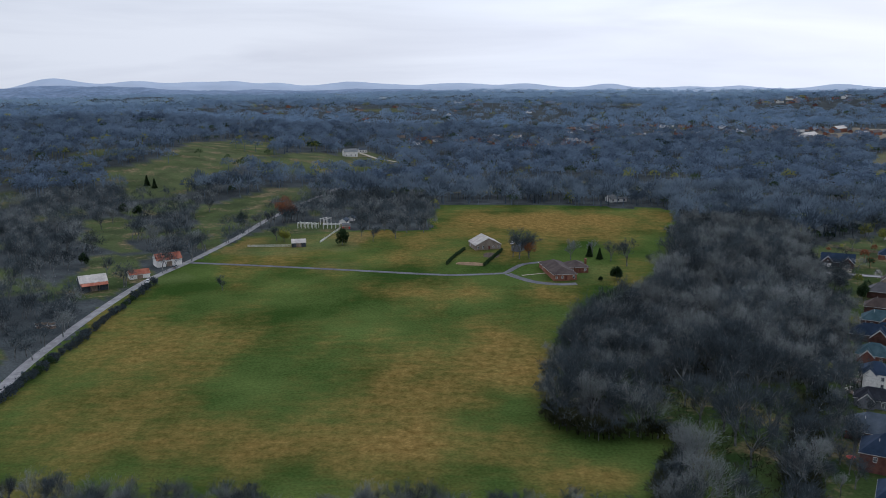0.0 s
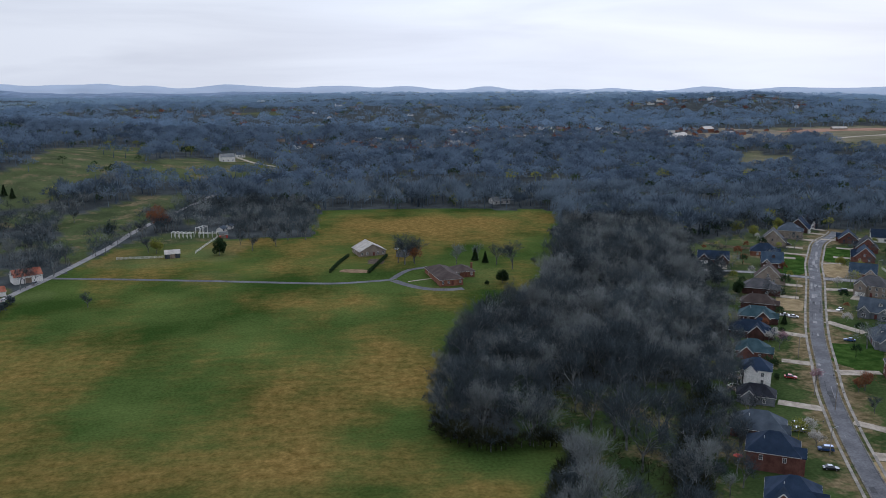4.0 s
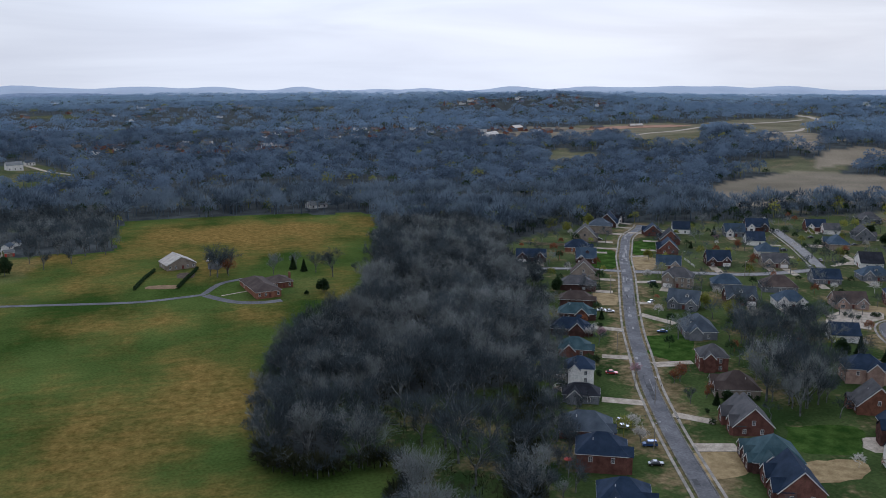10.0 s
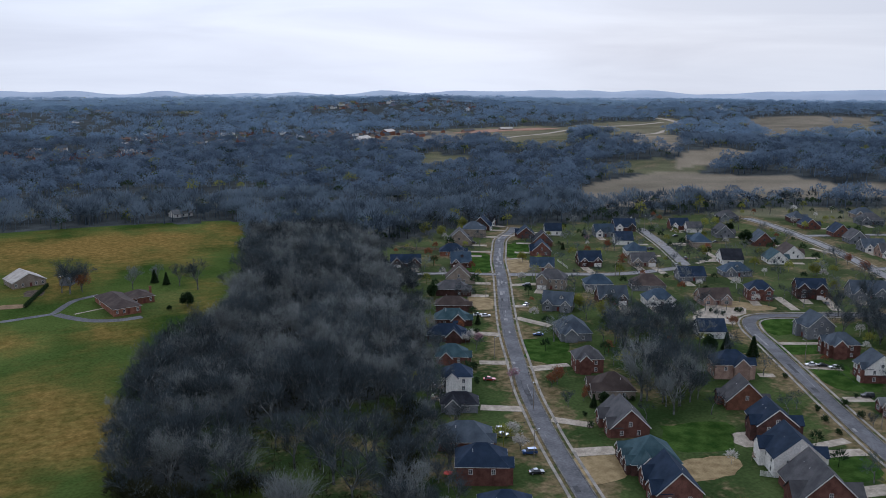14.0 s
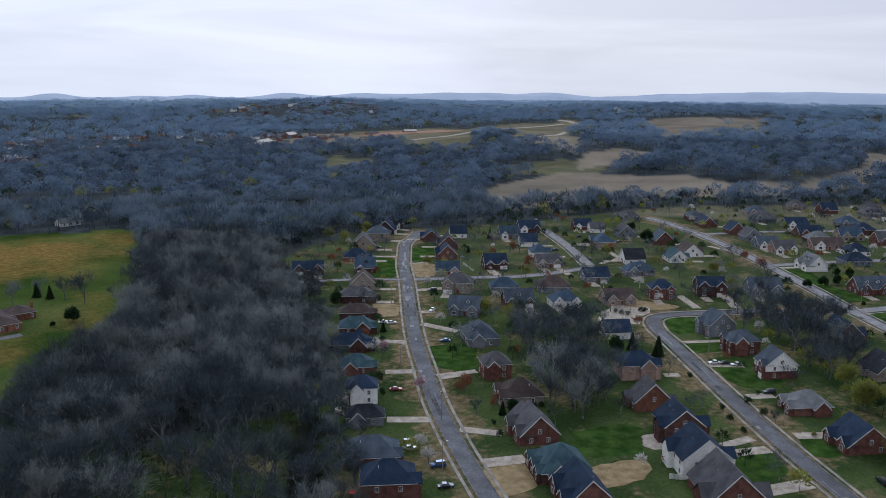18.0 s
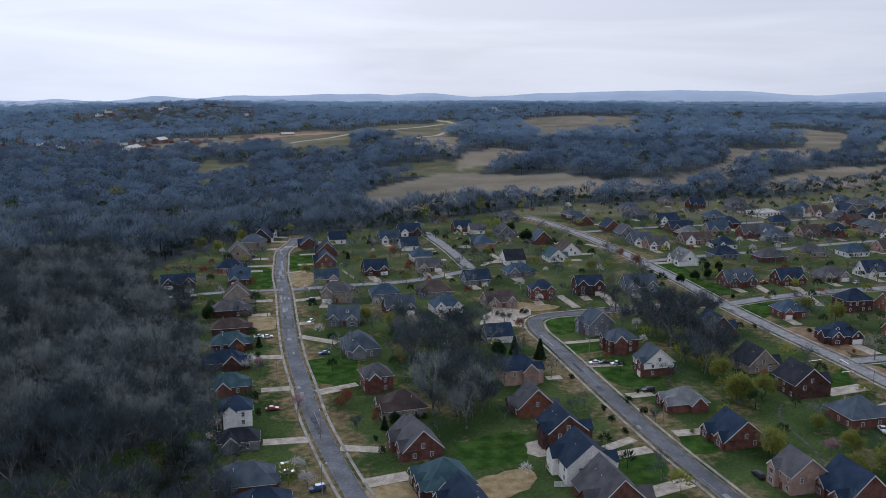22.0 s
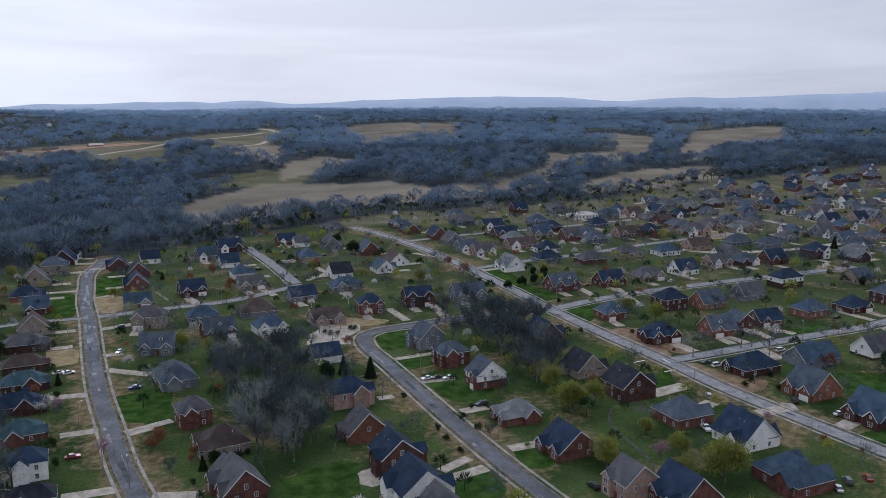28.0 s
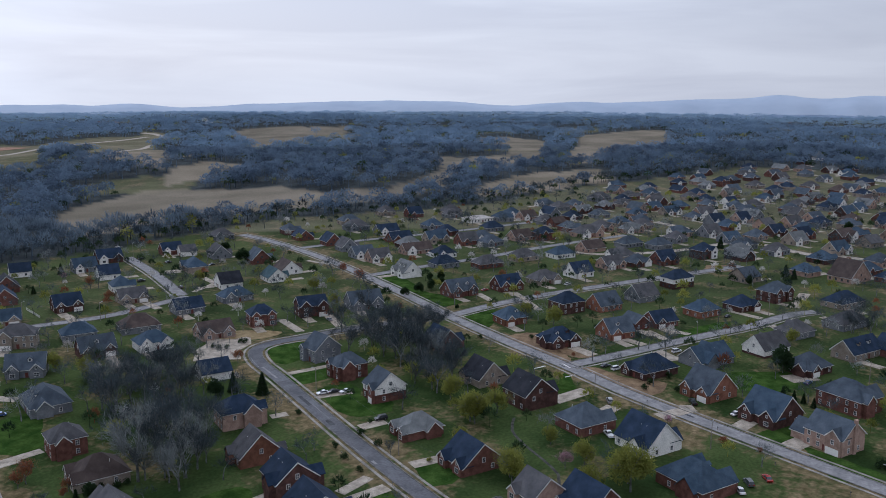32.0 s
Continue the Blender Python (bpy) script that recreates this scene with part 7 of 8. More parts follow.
make_tree("conifer", 3, 295.9, 279.0, 9, 1.8)
make_tree("round", 0, 219.0, 424.0, 9, 0.6)
make_tree("round", 0, 458.0, 311.9, 6, 5.2)
make_tree("round", 0, 469.2, 309.1, 7, 5.1)
make_tree("round", 0, 478.5, 306.8, 7, 6.2)
make_tree("round", 0, 490.6, 305.9, 6, 1.1)
make_tree("round", 0, 485.8, 454.5, 11, 5.2)
make_tree("round", 2, 503.1, 485.4, 9, 2.4)
make_tree("conifer", 0, 401.7, 528.6, 7, 2.8)
make_tree("conifer", 0, 358.7, 496.9, 5, 0.5)
make_tree("conifer", 0, 216.9, 373.6, 5, 0.1)
make_tree("conifer", 0, 200.4, 266.3, 5, 1.4)
make_tree("round", 0, 205.6, 266.8, 5, 2.6)
make_tree("round", 0, 447.1, 273.1, 3, 1.0)
make_tree("round", 0, 598.2, 250.4, 5, 6.1)
make_tree("round", 0, 420.9, 106.4, 13, 3.4)
make_tree("conifer", 0, 392.3, 102.7, 4, 3.4)
make_tree("conifer", 0, 389.2, 98.3, 4, 4.6)
make_tree("conifer", 2, 387.1, 94.7, 4, 2.7)
make_tree("conifer", 0, 383.9, 90.8, 4, 1.9)
make_tree("round", 0, 498.2, 318.5, 6, 0.1)
make_tree("round", 0, 505.7, 314.8, 6, 1.3)
make_tree("conifer", 0, 698.1, 184.7, 9, 0.2)
make_tree("conifer", 0, 619.1, 129.9, 8, 2.1)
make_tree("conifer", 0, 613.1, 124.2, 7, 4.6)
make_tree("round", 0, 430.3, 205.9, 4, 1.5)
make_tree("round", 0, 583.1, 146.1, 7, 6.2)
make_tree("conifer", 0, 638.0, 361.8, 5, 1.0)
make_tree("round", 0, 698.6, 230.8, 6, 3.2)
make_tree("round", 0, 828.6, 107.7, 9, 5.4)
make_tree("redbud", 0, 383.0, 479.5, 8, 3.9)
make_tree("redbud", 0, 366.8, 444.6, 7, 2.5)
make_tree("redbud", 0, 321.2, 313.6, 6, 1.5)
make_tree("redbud", 2, 473.1, 353.1, 9, 2.6)
make_tree("redbud", 0, 487.8, 375.1, 8, 0.7)
make_tree("redbud", 0, 198.9, 289.7, 6, 4.4)
make_tree("redbud", 0, 200.9, 272.6, 4, 0.3)
make_tree("redbud", 0, 202.2, 290.6, 8, 0.8)
make_tree("redbud", 0, 204.9, 275.3, 5, 5.6)
make_tree("bare", 0, 192.3, 270.6, 6, 2.0)
make_tree("redbud", 0, 277.8, 309.4, 4, 4.8)
make_tree("pink", 0, 340.7, 134.3, 4, 0.5)
make_tree("pink", 0, 289.9, 153.5, 6, 1.5)
make_tree("blossom", 0, 159.6, 257.7, 6, 2.4)
make_tree("blossom", 0, 156.8, 248.7, 6, 4.9)
make_tree("bare", 0, 272.5, 206.5, 5, 1.6)
make_tree("blossom", 0, 200.3, 352.2, 6, 3.9)
make_tree("pink", 0, 200.7, 346.9, 6, 0.1)
make_tree("pink", 0, 189.2, 301.7, 6, 6.0)
make_tree("blossom", 0, 196.5, 350.5, 5, 5.4)
make_tree("pink", 0, 390.8, 511.9, 5, 1.6)
make_tree("blossom", 0, 282.1, 433.0, 6, 2.2)
make_tree("blossom", 0, 600.6, 333.9, 7, 2.2)
make_tree("blossom", 0, 630.1, 327.2, 7, 3.2)
make_tree("bud", 0, 311.9, 476.4, 7, 4.9)
make_tree("round", 3, 101.2, 461.1, 8, 2.9)
make_tree("conifer", 1, 100.7, 507.5, 7, 2.3)
make_tree("conifer", 0, 95.7, 514.0, 7.5, 0.1)
make_tree("pale", 2, 98.0, 516.0, 9, 0.8)
make_tree("bare", 2, 113.4, 489.9, 16, 1.0)
make_tree("bare", 0, 52.4, 509, 18, 5.7)
make_tree("bare", 3, 49.0, 513.5, 15, 2.7)
make_tree("redbud", 1, 58.5, 510.0, 11, 0.7)
make_tree("pale", 0, 82.9, 505.2, 12, 1.5)
make_tree("round", 0, 91.8, 458.0, 3, 6.3)
make_tree("bare", 0, -113.2, 451.6, 8, 4.8)
make_tree("round", 2, -59.3, 558.5, 11, 4.8)
make_tree("redbud", 1, -113.7, 656, 17, 1.2)
make_tree("redbud", 2, -108.7, 660, 13, 3.2)
make_tree("bud", 1, -100, 573, 10, 2.2)
make_tree("bare", 4, -106, 578, 12, 0.6)
make_tree("round", 0, -144.3, 642.8, 10, 0.8)
make_tree("redbud", 0, -121.1, 703.3, 13, 2.9)
make_tree("bare", 1, 106.4, 501.7, 12, 2.4)
make_tree("bare", 0, 128.3, 495.5, 6, 3.4)
make_tree("bare", 1, 58.6, 514.4, 15, 1.9)
make_tree("bare", 0, -151.5, 534.9, 14, 0.9)
make_tree("pale", 0, -187.2, 568.1, 17, 6.2)
make_tree("bare", 0, -72.8, 667.3, 14, 3.4)
make_tree("bare", 0, -51.3, 618.3, 12, 5.7)
make_tree("bare", 0, -34.3, 606.7, 13, 1.8)
make_tree("bare", 0, -17.9, 595.4, 13, 4.1)
make_tree("bare", 0, -6.0, 595.0, 13, 2.7)
make_tree("bare", 0, -119.4, 632.5, 13, 2.7)
make_tree("bare", 0, -48.8, 586.3, 10, 5.7)
make_tree("bare", 0, -25.0, 575.5, 10, 2.9)
make_tree("bare", 0, -39.7, 566.4, 11, 0.6)
make_tree("bare", 0, -95.9, 790.2, 14, 2.2)
make_tree("bare", 0, -244.0, 630.0, 14, 4.2)
make_tree("bare", 0, -211.6, 607.5, 14, 1.4)
make_tree("bare", 0, -457.0, 1025.4, 14, 4.6)
make_tree("bare", 0, -267.4, 571.0, 17, 3.5)
make_tree("bare", 0, -255.3, 520.7, 17, 4.9)
make_tree("bare", 0, -237.1, 552.3, 15, 0.7)
make_tree("bare", 0, -226.8, 453.1, 16, 1.2)
make_tree("pale", 0, -243.8, 652.8, 14, 5.3)
make_tree("bare", 0, -198.1, 409.7, 13, 6.0)
make_tree("round", 0, -213.3, 519.3, 8, 5.6)
make_tree("bare", 0, -188.7, 489.7, 11, 1.6)
make_tree("conifer", 2, -262.9, 796.1, 10, 4.5)
make_tree("conifer", 0, -253.8, 788.8, 9, 5.0)
make_tree("round", 0, -248.2, 690.2, 9, 0.2)
make_tree("round", 0, -234.1, 681.8, 9, 0.1)
make_tree("bare", 0, -295.7, 590.8, 16, 3.7)
make_tree("bare", 0, -227.9, 505.0, 14, 2.1)
make_tree("bare", 0, -232.2, 477.9, 15, 2.3)
make_tree("bare", 0, -197.4, 382.4, 14, 5.0)
make_tree("bare", 0, -329.4, 765.9, 12, 3.2)
make_tree("bare", 0, -181.9, 698.9, 12, 5.8)
make_tree("pale", 0, -182.6, 831.8, 18, 3.0)
make_tree("pale", 0, -170.4, 812.0, 17, 5.4)
make_tree("bare", 0, -207.4, 760.9, 13, 4.6)
make_tree("bare", 0, -196.4, 777.3, 13, 3.2)
make_tree("bare", 0, -185.0, 794.3, 14, 1.8)
make_tree("bare", 0, -183.7, 623.6, 10, 6.0)
make_tree("bare", 0, 493.7, 76.5, 14, 1.4)
make_tree("bare", 0, 524.4, 83.0, 13, 0.2)
make_tree("bud", 0, 465.6, 108.4, 8, 5.8)
make_tree("bare", 0, 558.0, 206.2, 8, 5.9)
make_tree("bare", 0, 620.8, 197.3, 10, 0.5)
make_tree("bare", 0, 411.7, 306.9, 15, 3.2)
make_tree("bare", 0, 392.2, 277.9, 15, 2.9)
make_tree("bare", 0, 389.4, 263.7, 15, 5.2)
make_tree("bare", 0, 653.8, 312.9, 10, 0.3)
make_tree("bare", 0, 647.3, 284.4, 9, 3.8)
make_tree("bare", 0, 341.1, 574.6, 9, 5.1)
make_tree("pale", 0, 705.3, 171.9, 10, 3.8)
make_tree("pale", 0, 709.5, 164.6, 9, 4.9)
make_tree("pale", 0, 712.6, 159.1, 9, 1.1)
make_tree("bare", 0, 500.3, 84.2, 12, 2.8)
make_tree("conifer", 0, 815.2, 321.7, 7, 1.2)
make_tree("round", 0, 788.0, 333.9, 7, 5.2)
make_tree("bare", 0, 484.2, 200.6, 7, 6.1)
make_tree("bud", 0, 451.6, 235.5, 8, 0.6)
make_tree("bud", 0, 475.8, 227.7, 8, 5.3)

# poles and wires
pole(180.3, 275.1, 9.5, 60)
pole(197.3, 328.1, 9.5, 0)
pole(245.3, 412.2, 9.5, 60)
pole(308.8, 263.1, 9.5, 90)
pole(273.3, 204.0, 9.5, 0)
pole(354.9, 165.8, 9.5, 60)
pole(327.4, 116.8, 9.5, 0)
pole(448.8, 147.7, 9.5, 30)
pole(317.4, 64.6, 9.5, 60)
pole(464.5, 534.4, 9.5, 30)
pole(338.5, 418.8, 9.5, 0)
pole(707.2, 124.5, 9.5, 30)
pole(513.4, 125.0, 9.5, 0)
pole(319.6, 452.8, 9.5, 0)
pole(423.0, 73.9, 9.5, 60)
pole(157.5, 242.1, 9.5, 0)
pole(181.3, 289.8, 9.5, 0)
pole(580.6, 534.6, 9.5, 30)
wire((308.8, 263.1, 9.2), (273.3, 204.0, 9.2))
wire((350.9, 314.0, 8.0), (308.8, 263.1, 9.2))
wire((273.3, 204.0, 9.2), (269.5, 188.1, 5.5))

# mailboxes and shrubs along the kerbs
mailbox(178.6, 258.9, 30)
mailbox(291.4, 263.1, 30)
mailbox(277.1, 240.5, 30)
mailbox(264.4, 220.0, 30)
mailbox(253.9, 194.4, 30)
mailbox(241.2, 172.4, 30)
mailbox(304.1, 252.8, 30)
mailbox(283.4, 227.0, 30)
mailbox(264.3, 197.5, 30)
mailbox(169.3, 264.7, 30)
mailbox(291.7, 262.4, 30)
mailbox(353.5, 150.4, 30)
mailbox(358.3, 146.4, 30)
mailbox(436.2, 159.6, 30)
mailbox(402.9, 175.0, 30)
mailbox(343.3, 133.5, 30)
mailbox(365.3, 176.5, 30)
mailbox(383.2, 209.6, 30)
mailbox(344.5, 117.9, 30)
mailbox(323.8, 96.2, 30)
mailbox(313.0, 74.0, 30)
mailbox(375.4, 162.6, 30)
mailbox(342.5, 134.0, 30)
mailbox(198.9, 305.2, 30)
mailbox(191.7, 287.6, 30)
shrub(285.9, 254.0, 2.5, "green", 0)
shrub(268.4, 225.5, 2.5, "green", 1)
shrub(262.2, 217.3, 3, "green", 2)
shrub(257.2, 208.5, 2.5, "green", 3)
shrub(192.6, 261.4, 2, "green", 4)
shrub(188.2, 252.8, 2.5, "green", 5)
shrub(190.9, 243.0, 2.5, "green", 6)
shrub(209.3, 275.8, 4, "green", 7)
shrub(291.8, 227.1, 2, "green", 8)
shrub(276.7, 214.1, 3, "green", 9)
shrub(316.4, 244.7, 3, "green", 10)
shrub(313.8, 239.2, 5, "green", 11)
shrub(348.2, 294.5, 2.5, "green", 12)
shrub(345.9, 282.9, 2, "green", 13)
shrub(331.8, 337.8, 2.5, "green", 14)
shrub(332.1, 334.3, 2.5, "green", 15)
shrub(333.4, 331.0, 2.5, "green", 16)
shrub(343.4, 331.4, 3, "green", 17)
shrub(344.6, 329.8, 3, "green", 18)
shrub(400.4, 190.8, 2, "red", 19)
shrub(466.1, 336.7, 3, "green", 20)
shrub(410.6, 209.5, 2, "green", 21)
shrub(410.5, 205.4, 2, "green", 22)
shrub(416.1, 217.4, 2.5, "green", 23)
shrub(391.9, 151.1, 3, "green", 24)
shrub(391.2, 146.5, 3, "green", 25)
shrub(376.4, 139.3, 3, "green", 26)
shrub(445.8, 195.8, 3, "green", 27)
shrub(443.0, 173.6, 3, "green", 28)
shrub(380.1, 151.3, 3, "green", 29)
shrub(372.5, 151.4, 3, "green", 30)
shrub(347.1, 85.5, 2.5, "green", 31)
shrub(368.5, 76.5, 3, "green", 32)
shrub(337.8, 66.7, 4, "green", 33)
shrub(403.6, 238.2, 2.5, "green", 34)
shrub(281.5, 223.8, 3, "green", 35)
shrub(251.8, 283.6, 2, "green", 36)
shrub(213.4, 264.4, 3, "green", 37)
shrub(211.0, 268.8, 2.5, "green", 38)
shrub(216.7, 264.0, 2.5, "green", 39)
shrub(275.4, 480.5, 3, "green", 40)
shrub(243.1, 422.3, 4, "green", 41)
shrub(226.4, 394.4, 3, "green", 42)
shrub(209.1, 361.7, 3, "green", 43)
shrub(229.0, 260.2, 2, "bud", 44)
shrub(233.7, 262.3, 2, "bud", 45)
shrub(273.9, 193.0, 2, "bud", 46)
shrub(334.0, 114.0, 3, "red", 47)
shrub(332.7, 102.1, 2, "red", 48)
shrub(252.3, 252.0, 2, "twig", 49)
shrub(183.1, 321.1, 4, "green", 50)
shrub(175.9, 307.2, 3, "green", 51)

# decks, garden toys and yard things
deck(158.8, 305.7, 30, 5, 4, 2.8)
deck(154.6, 299.4, 30, 4, 4, 0.8)
deck(326.4, 166.2, 30, 4, 3, 0.9, M_RED_PLASTIC, "red-stained timber deck behind a brick house")
deck(244.1, 247.2, 30, 4, 3, 1.0, M_DECK, "weathered brown timber deck behind a house")
deck(218.4, 208.1, 30, 4, 3, 1.4, M_DECK, "dark timber deck behind a white house")
fence(210.0, 199.8, 215.7, 194.0, M_FENCE_WHITE, "white plank garden fence", 1.8, 2.0, 6)
fence(333.2, 468.4, 326.3, 448.7, M_FENCE_WHITE, "white painted garden fence", 1.5)
fence(264.7, 538.6, 286.3, 527.2, M_DECK, "dark wooden garden fence", 1.8, 2.4, 6)
umbrella(127.2, 242.8)

# the farm on the pasture and the barns by the country road
house(33.5, 541.5, 166, 17, 15, 1.0, "side", "tan", "tin", gables=0, name="farmhouse", label="pale farmhouse with a light tin gable roof", pitch=0.5)
house(70.5, 474.5, 172, 13, 31, 1.0, "hip", "orange", "brown", gables=0, chimney=0, name="ranch_house", label="long low brick ranch house with a brown shingle roof", pitch=0.42)
house(82.0, 481.5, 172, 11, 13, 1.0, "hip", "orange", "brown", gables=0, chimney=1, name="ranch_wing", label="short brick wing with a brown shingle roof", pitch=0.42)
far_house(54.3, 531.5, 60, 9, 6, 3.0, "grey", "slate", "small blue-grey farm shed with a slate roof")
barn(-161.1, 514.5, 150, 15, 10, 4.2, M_SIDING, "rust", "white barn with a rusty red tin roof", 0)
barn(-168.4, 483.7, 150, 11, 7, 2.6, M_SIDING, "rust", "low white shed with a rusty tin roof", 0)
barn(-185.2, 458.9, 150, 14, 10, 5.0, M_OLD_BOARDS, "tin", "old grey timber barn with a tin and rust roof", 1)
far_house(-103, 1091, 20, 17, 11, 6.0, "white", "light", "white farmhouse with white barns on the hill")
far_house(-92, 1150, 20, 11, 8, 3.5, "white", "slate", "small white barn on the hill")
far_house(161.8, 750.6, 15, 16, 10, 3.0, "white", "light", "low white farm building behind the field")
barn(-183.5, 388.9, 150, 3, 2.4, 1.8, M_SIDING, "light", "small white pump shed by the road", 0)
barn(-180.8, 388.8, 150, 3, 2.4, 1.8, M_SIDING, "light", "small white pump shed by the road", 0)
barn(-177.6, 388.8, 150, 3, 2.4, 1.8, M_SIDING, "light", "small white pump shed by the road", 0)
far_house(-66.2, 643.4, 70, 7, 5, 2.4, "white", "slate", "small white farm shed among bare trees")
far_house(-62.1, 655.1, 82, 7, 5, 2.4, "white", "slate", "small white farm shed among bare trees")

fence(-122, 560.5, -93, 558, M_FENCE_WHITE, "white plank farm fence", 1.5, 3.0, 4)
fence(-75.2, 567, -66.7, 619, M_FENCE_WHITE, "white plank farm fence", 1.5, 3.0, 4)
barn(-88, 558.5, 170, 9, 6, 3.0, M_OLD_BOARDS, "tin", "small dark timber shed with a pale tin roof", 0)
barn(-62.6, 618, 170, 5.5, 5, 2.6, M_RED_PLASTIC, "light", "small red shed with a pale roof", 0)


def pergola(x, y, turn, ln, tall=3.4, wide=4.0):
    """White painted posts under crossed beams."""
    root = thing("pergola", "white painted timber pergola in the farm garden", "pergola", pose(x, y, float(height(x, y)), 0, 0, turn))
    k = max(2, round(ln / 3.2))
    for j in range(k + 1):
        px = -ln / 2 + ln * j / k
        for sy in (-wide / 2, wide / 2):
            part("post", shared(("arbour_post", tall), lambda: Shape().box(-0.16, 0.16, -0.16, 0.16, -0.3, tall).done("post", M_FENCE_WHITE)), root, m=pose(px, sy, 0))
        part("rafter", shared(("arbour_rafter", wide), lambda: Shape().box(-0.12, 0.12, -wide / 2 - 0.5, wide / 2 + 0.5, 0, 0.3).done("rafter", M_FENCE_WHITE)), root, m=pose(px, 0, tall + 0.3))
    for sy in (-wide / 2, wide / 2):
        part("beam", Shape().box(-ln / 2 - 0.4, ln / 2 + 0.4, sy - 0.14, sy + 0.14, tall, tall + 0.3).done("beam", M_FENCE_WHITE), root)


pergola(-91, 625, -20, 15)
pergola(-73.5, 622, 4, 12, 3.0)
pergola(-80, 640, 60, 8, 4.2)


def hedge(points, tall, wide, label):
    """A clipped hedge of small leaves along a line."""
    rng = np.random.default_rng(int(points[0][0] * 7) % 999)
    line = smooth_line(points, 0.35)
    p = np.repeat(line, 46, 0) + rng.uniform(-0.5, 0.5, (46 * len(line), 2)) * wide
    z = height(p[:, 0], p[:, 1]) + rng.uniform(0, 1, len(p)) ** 0.7 * tall
    tris = twig_tris(np.column_stack([p, z]), rng.normal(size=(len(p), 3)) * 0.5 + np.array([0, 0, 0.4]), 0.4, 0.14, rng)
    tagged(new("hedge", tri_mesh("hedge", tris, M_EVERGREEN)), label, "hedge")


hedge([(8.4, 496.4), (13.6, 514.9), (20.3, 534.0)], 1.9, 1.5, "dark clipped hedge beside the farmhouse garden")
hedge([(30.1, 491.5), (36.5, 509.7), (43.6, 529.5)], 1.9, 1.5, "dark clipped hedge beside the farmhouse garden")
patch([(14, 497), (29, 493), (30, 499), (16, 503)], M_DIRT, "bare flower bed in the farmhouse garden")
patch([(30.5, 514), (39, 512), (41, 522), (34, 526)], M_MULCH, "dark planted bed in the farmhouse garden")

# single buildings far off
far_house(218.3, 1304.4, 5, 26, 12, 5, "orange", "tin")
far_house(234.1, 1254.1, 35, 14, 10, 5, "tan", "grey")
far_house(352.4, 1226.6, 35, 18, 12, 5, "white", "light")
far_house(717.0, 1523.9, 35, 30, 14, 7, "orange", "tin")
far_house(606.7, 1391.7, 40, 40, 12, 4, "white", "tin")
far_house(734.7, 1431.6, 40, 30, 12, 5, "orange", "brown")
far_house(703.4, 1414.0, 20, 25, 12, 4, "tan", "tin")
far_house(897.8, 1532.7, 30, 40, 10, 2.6, "pink", "grey")
far_house(990.8, 1538.2, 0, 30, 10, 2.6, "tan", "tin")
far_house(1030.4, 2440.2, 20, 20, 12, 7, "tan", "grey")
far_house(965.8, 2349.8, 5, 18, 12, 6, "white", "grey")
far_house(1331.0, 2472.6, 20, 24, 12, 7, "orange", "brown")
far_house(1324.7, 2355.6, 0, 18, 12, 6, "tan", "grey")
far_house(906.2, 2266.4, 40, 18, 12, 5, "white", "grey")
far_house(1177.4, 2601.4, 10, 16, 12, 6, "tan", "slate")
far_house(1701.9, 2325.6, 0, 20, 12, 5, "white", "light")
far_house(1699.7, 2409.3, 20, 20, 12, 5, "tan", "grey")
far_house(1822.6, 2374.2, 40, 20, 12, 5, "white", "grey")
far_house(1593.9, 2316.8, 0, 18, 12, 5, "white", "light")
far_house(3141.6, 1571.7, 5, 26, 16, 14, "white", "light")
far_house(3168.2, 1641.9, 30, 40, 12, 5, "tan", "tin")
far_house(3170.3, 1530.0, 30, 30, 12, 5, "white", "light")
far_house(3007.2, 1370.8, 20, 40, 12, 4, "orange", "tin")
far_house(1771.0, 1692.4, 20, 22, 12, 6, "white", "light")
far_house(1273.2, 2392.0, 0, 18, 12, 6, "tan", "grey")
far_house(922.6, 2322.4, 0, 18, 12, 6, "tan", "grey")
far_house(1057.1, 2465.4, 0, 18, 12, 6, "tan", "grey")
far_house(5498.7, 705.2, 0, 50, 14, 6, "white", "light")
far_house(5936.3, 593.1, 0, 60, 14, 6, "white", "tin")
far_house(5788.8, 332.9, 30, 80, 14, 6, "white", "light")
far_house(5150.5, 383.4, 0, 50, 14, 6, "tan", "light")
far_house(4687.3, 661.7, 30, 40, 14, 6, "white", "light")
far_house(1855.3, 1782.7, 15, 22, 12, 6, "white", "light")
far_house(-96.6, 1480.2, 15, 16, 11, 5, "tan", "slate")
far_house(-343.4, 2835.4, 10, 22, 12, 6, "white", "light")
far_house(-190.3, 3435.2, 30, 30, 12, 5, "white", "light")
far_house(72.0, 2387.2, 30, 16, 12, 5, "white", "grey")
playset(300.5, 149.8)
road_mark(375.2, 199.2, 381.0, 196.4)
road_mark(387.5, 191.0, 383.4, 185.9)
road_mark(371.4, 183.9, 376.1, 181.2)


road_repairs(A_LINE, 2.75, 5, 60, 0.45, 0.97)
road_repairs(A_LINE, 2.75, 6, 8, 0.15, 0.45)
road_repairs(B_LINE, 2.85, 7, 12, 0.1, 0.7)
road_repairs(C_LINE, 3.25, 8, 24, 0.15, 0.95)


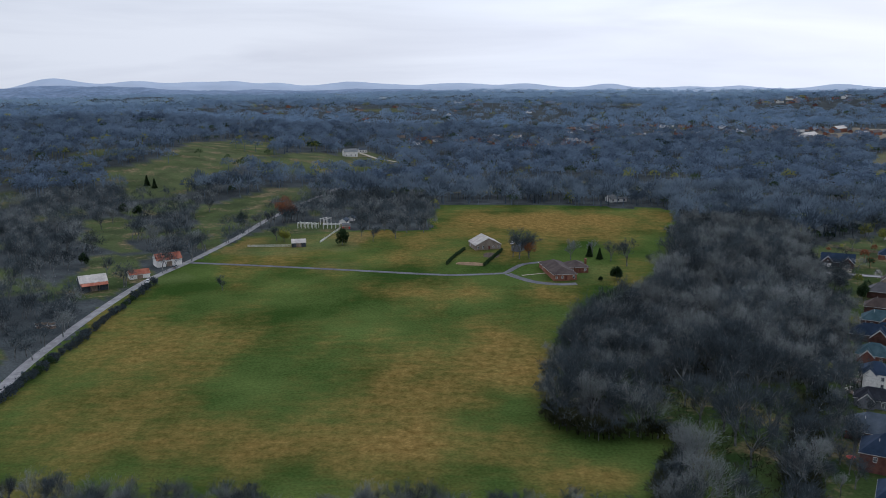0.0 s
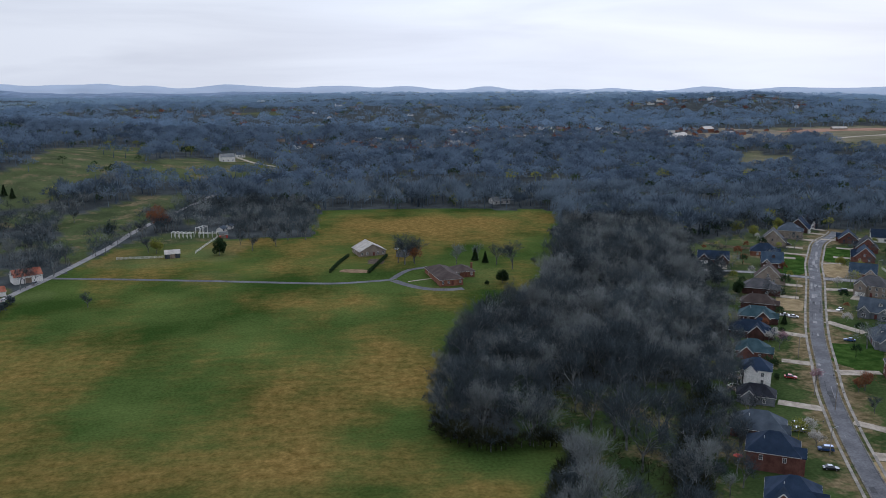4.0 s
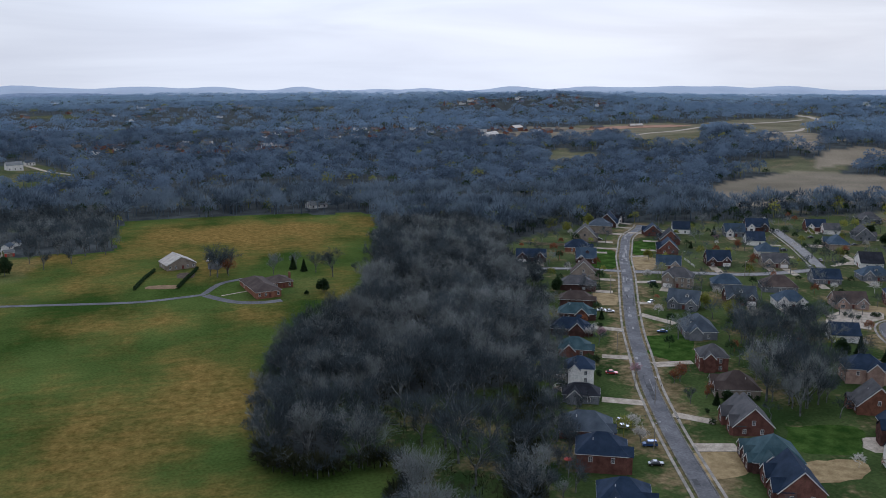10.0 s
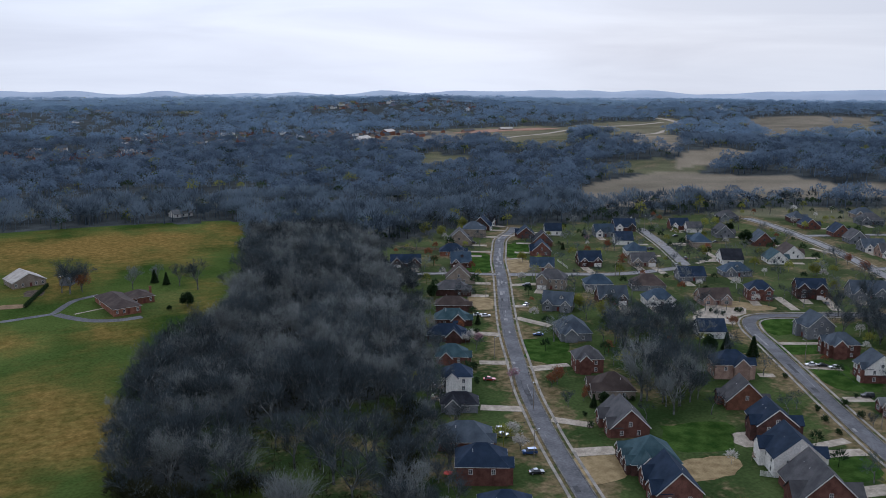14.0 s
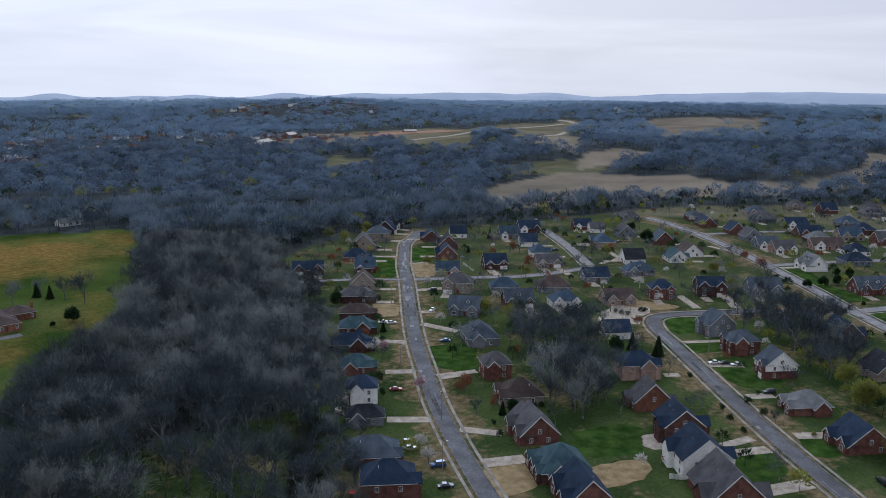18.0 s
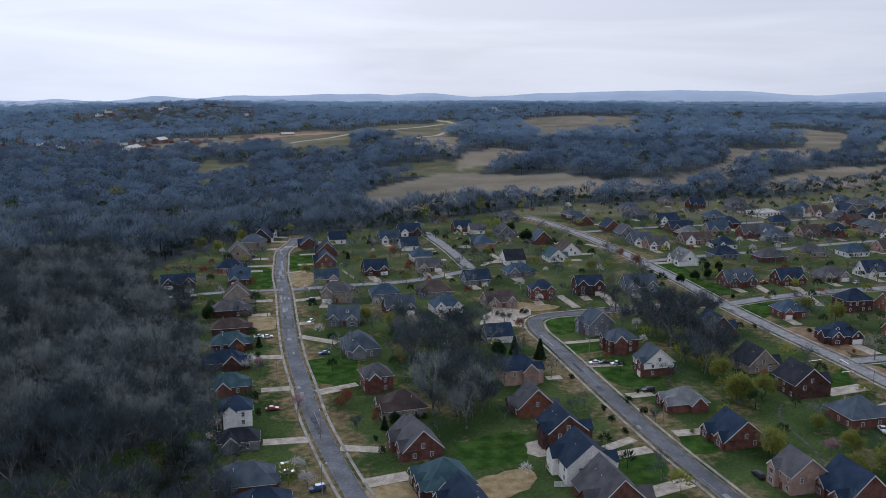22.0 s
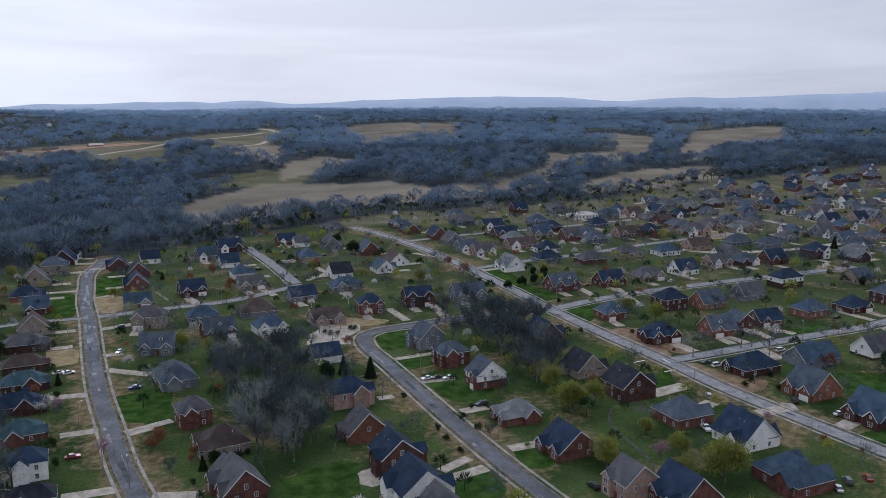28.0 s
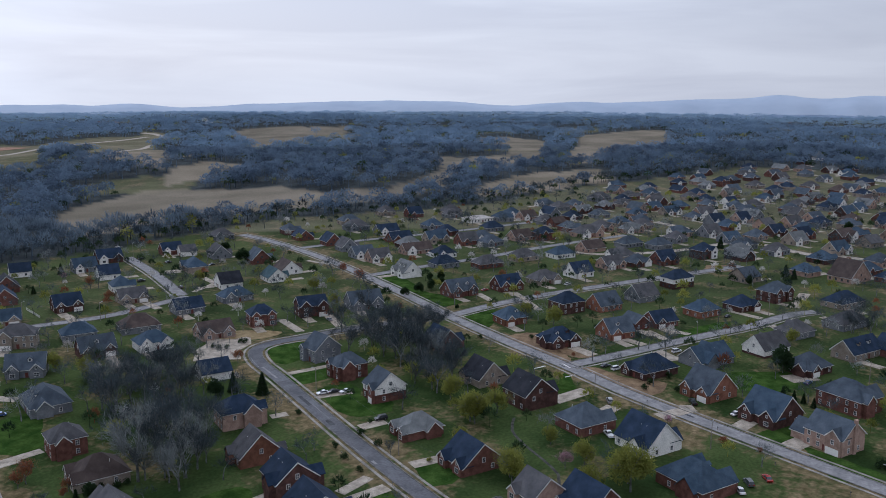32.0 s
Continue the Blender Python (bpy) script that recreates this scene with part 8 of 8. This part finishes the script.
# ---- the far town, seen as scattered roofs ----
def far_town():
    rnd = random.Random(9)
    walls, tiles = ["tan", "white", "pink", "brick", "grey", "orange"], ["slate", "grey", "navy", "brown", "light", "blue"]
    # heading range, distance range, how many
    for a0, a1, r0, r1, k in TOWNS:
        for j in range(k):
            a, r = radians(rnd.uniform(a0, a1)), rnd.uniform(r0, r1)
            w = rnd.uniform(9.5, 14.5)
            far_house(20 + r * math.sin(a), 30 + r * math.cos(a), rnd.uniform(0, 90), w, w * 0.7, rnd.choice((3.2, 5.0)), rnd.choice(walls), rnd.choice(tiles))


far_town()


def hedge_rows():
    """Thickets at the pasture's near end and along the country road."""
    rnd = random.Random(3)
    spots = []
    for k in range(170):
        f = k / 169
        spots.append((-130 + 190 * f + rnd.uniform(-4, 4), 213 + rnd.uniform(-16, 6) + 5 * math.sin(f * 9) - 8 * max(0, f - 0.6), rnd.uniform(7, 11.5) if f < 0.7 else rnd.uniform(4, 7)))
    joined_trees("thicket", spots, 33, "dark bare thicket along the near end of the field")
    for k in range(46):
        f = k / 45
        shrub(-158.5 + rnd.uniform(-1, 1) + 4 * f, 250 + 215 * f, rnd.uniform(3.5, 6), "twig" if rnd.random() < 0.6 else "green", k)


hedge_rows()


def fill_houses():
    """The crowded rows of the estate farther off."""
    rnd = random.Random(23)
    poly = [(560, 330), (590, 430), (640, 530), (810, 425), (1000, 385), (1150, 290), (1225, 200), (1200, 70), (1000, 30), (690, 40), (560, 150)]
    roads = np.concatenate([smooth_line(k) for k in (C_LINE, [(800, 260), (734, 168), (704, 122), (706, 98), (703, 76), (712, 40)], [(628, 290), (634, 251), (659, 222), (689, 201), (738, 178)], [(491, 360), (580, 322), (720, 262)], [(543, 455), (660, 395), (750, 350)], [(433, 270), (555, 212), (640, 160)])])
    x, y = wood_points(poly, 25.0, 71)
    made = 0
    for px, py in zip(x, y):
        p = np.array([px, py])
        if np.min(np.hypot(*(np.array(PLOTS) - p).T)) < 22 or np.min(np.hypot(*(roads - p).T)) < 13 or made >= 112:
            continue
        made += 1
        house(float(px), float(py), rnd.choice((210, 210, 120, 300)), rnd.uniform(14, 18), rnd.uniform(11, 13), rnd.choice((1.0, 1.5, 1.5)), rnd.choice(("hip", "hip", "gable")), rnd.choice(("brick", "pink", "tan", "white", "pink", "grey", "dark")),
              rnd.choice(("navy", "slate", "grey", "blue", "light", "slate")), gables=rnd.choice((1, 2)))


fill_houses()


def garden_trees():
    """Small bare and budding trees in the gardens, too many to tell apart."""
    rng = np.random.default_rng(15)
    taken = np.array(PLOTS)
    lines = np.concatenate([smooth_line(k) for k in (A_LINE, B_LINE, C_LINE, [(800, 260), (734, 168), (704, 122), (706, 98), (703, 76)], [(628, 290), (634, 251), (659, 222), (689, 201), (738, 178)])])
    x, y = wood_points(STREETS, 13.0, 61)
    keep = []
    for k in range(len(x)):
        p = np.array([x[k], y[k]])
        d = math.hypot(x[k] - 20, y[k] - 30)
        if np.min(np.hypot(*(taken - p).T)) > 12 and np.min(np.hypot(*(lines - p).T)) > 13 and d < 1000 and rng.random() < (0.75 if d > 330 else 0.34):
            keep.append(k)
    x, y = x[keep], y[keep]
    kind = rng.random(len(x))
    for lo, hi, mat, size, words in ((0.0, 0.50, M_TWIG, 8.5, "small bare garden trees"), (0.50, 0.72, M_EVERGREEN, 5.5, "small evergreen garden trees"), (0.72, 0.88, M_BUD, 6.0, "budding green garden trees"), (0.88, 0.94, M_RED_BUD, 5.0, "rusty budding garden trees"), (0.94, 1.0, M_BLOSSOM, 5.0, "white blossoming garden trees")):
        ok = (kind >= lo) & (kind < hi)
        if mat is M_TWIG:
            joined_trees("garden_trees", [(float(p), float(q), float(rng.uniform(6, 12))) for p, q in zip(x[ok], y[ok])], 64, words + " between the houses", True)
            continue
        stuff_wood("garden_trees", x[ok], y[ok], size, 150, 62, mat, words + " between the houses", 0.5 if mat is M_TWIG else 0.9, 1.0, 0.58)


garden_trees()


def plant_groves():
    """Stands of bare trees between the gardens, clear of the houses."""
    rng = np.random.default_rng(4)
    for k, grove in enumerate((GROVE_1, GROVE_2, GROVE_3)):
        x, y = wood_points(grove, 8.0, 26 + k)
        free = [min(math.hypot(p - q[0], r - q[1]) for q in PLOTS) > 12 for p, r in zip(x, y)]
        x, y = x[free], y[free]
        joined_trees("grove", [(float(p), float(q), float(rng.uniform(9, 16))) for p, q in zip(x, y)], 36 + k, "dense bare grove between the gardens", pale_share=0.15)
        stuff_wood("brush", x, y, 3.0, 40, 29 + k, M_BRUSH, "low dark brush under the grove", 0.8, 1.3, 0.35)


plant_groves()


# budding willows along the creek
make_tree("bud", 2, 310.0, 196.6, 11.5, 2.6, label="broad willow with yellow-green spring buds")
make_tree("bud", 3, 272.8, 164.0, 11, 3.9, label="broad willow with yellow-green spring buds")
make_tree("bud", 0, 289.4, 133.5, 13, 5.2, label="broad willow with yellow-green spring buds")
make_tree("bud", 1, 278.7, 141.5, 9, 6.5, label="broad willow with yellow-green spring buds")
make_tree("bud", 2, 305.2, 164.3, 6.5, 7.8, label="broad willow with yellow-green spring buds")
make_tree("bud", 3, 291.5, 190.9, 6, 9.1, label="broad willow with yellow-green spring buds")
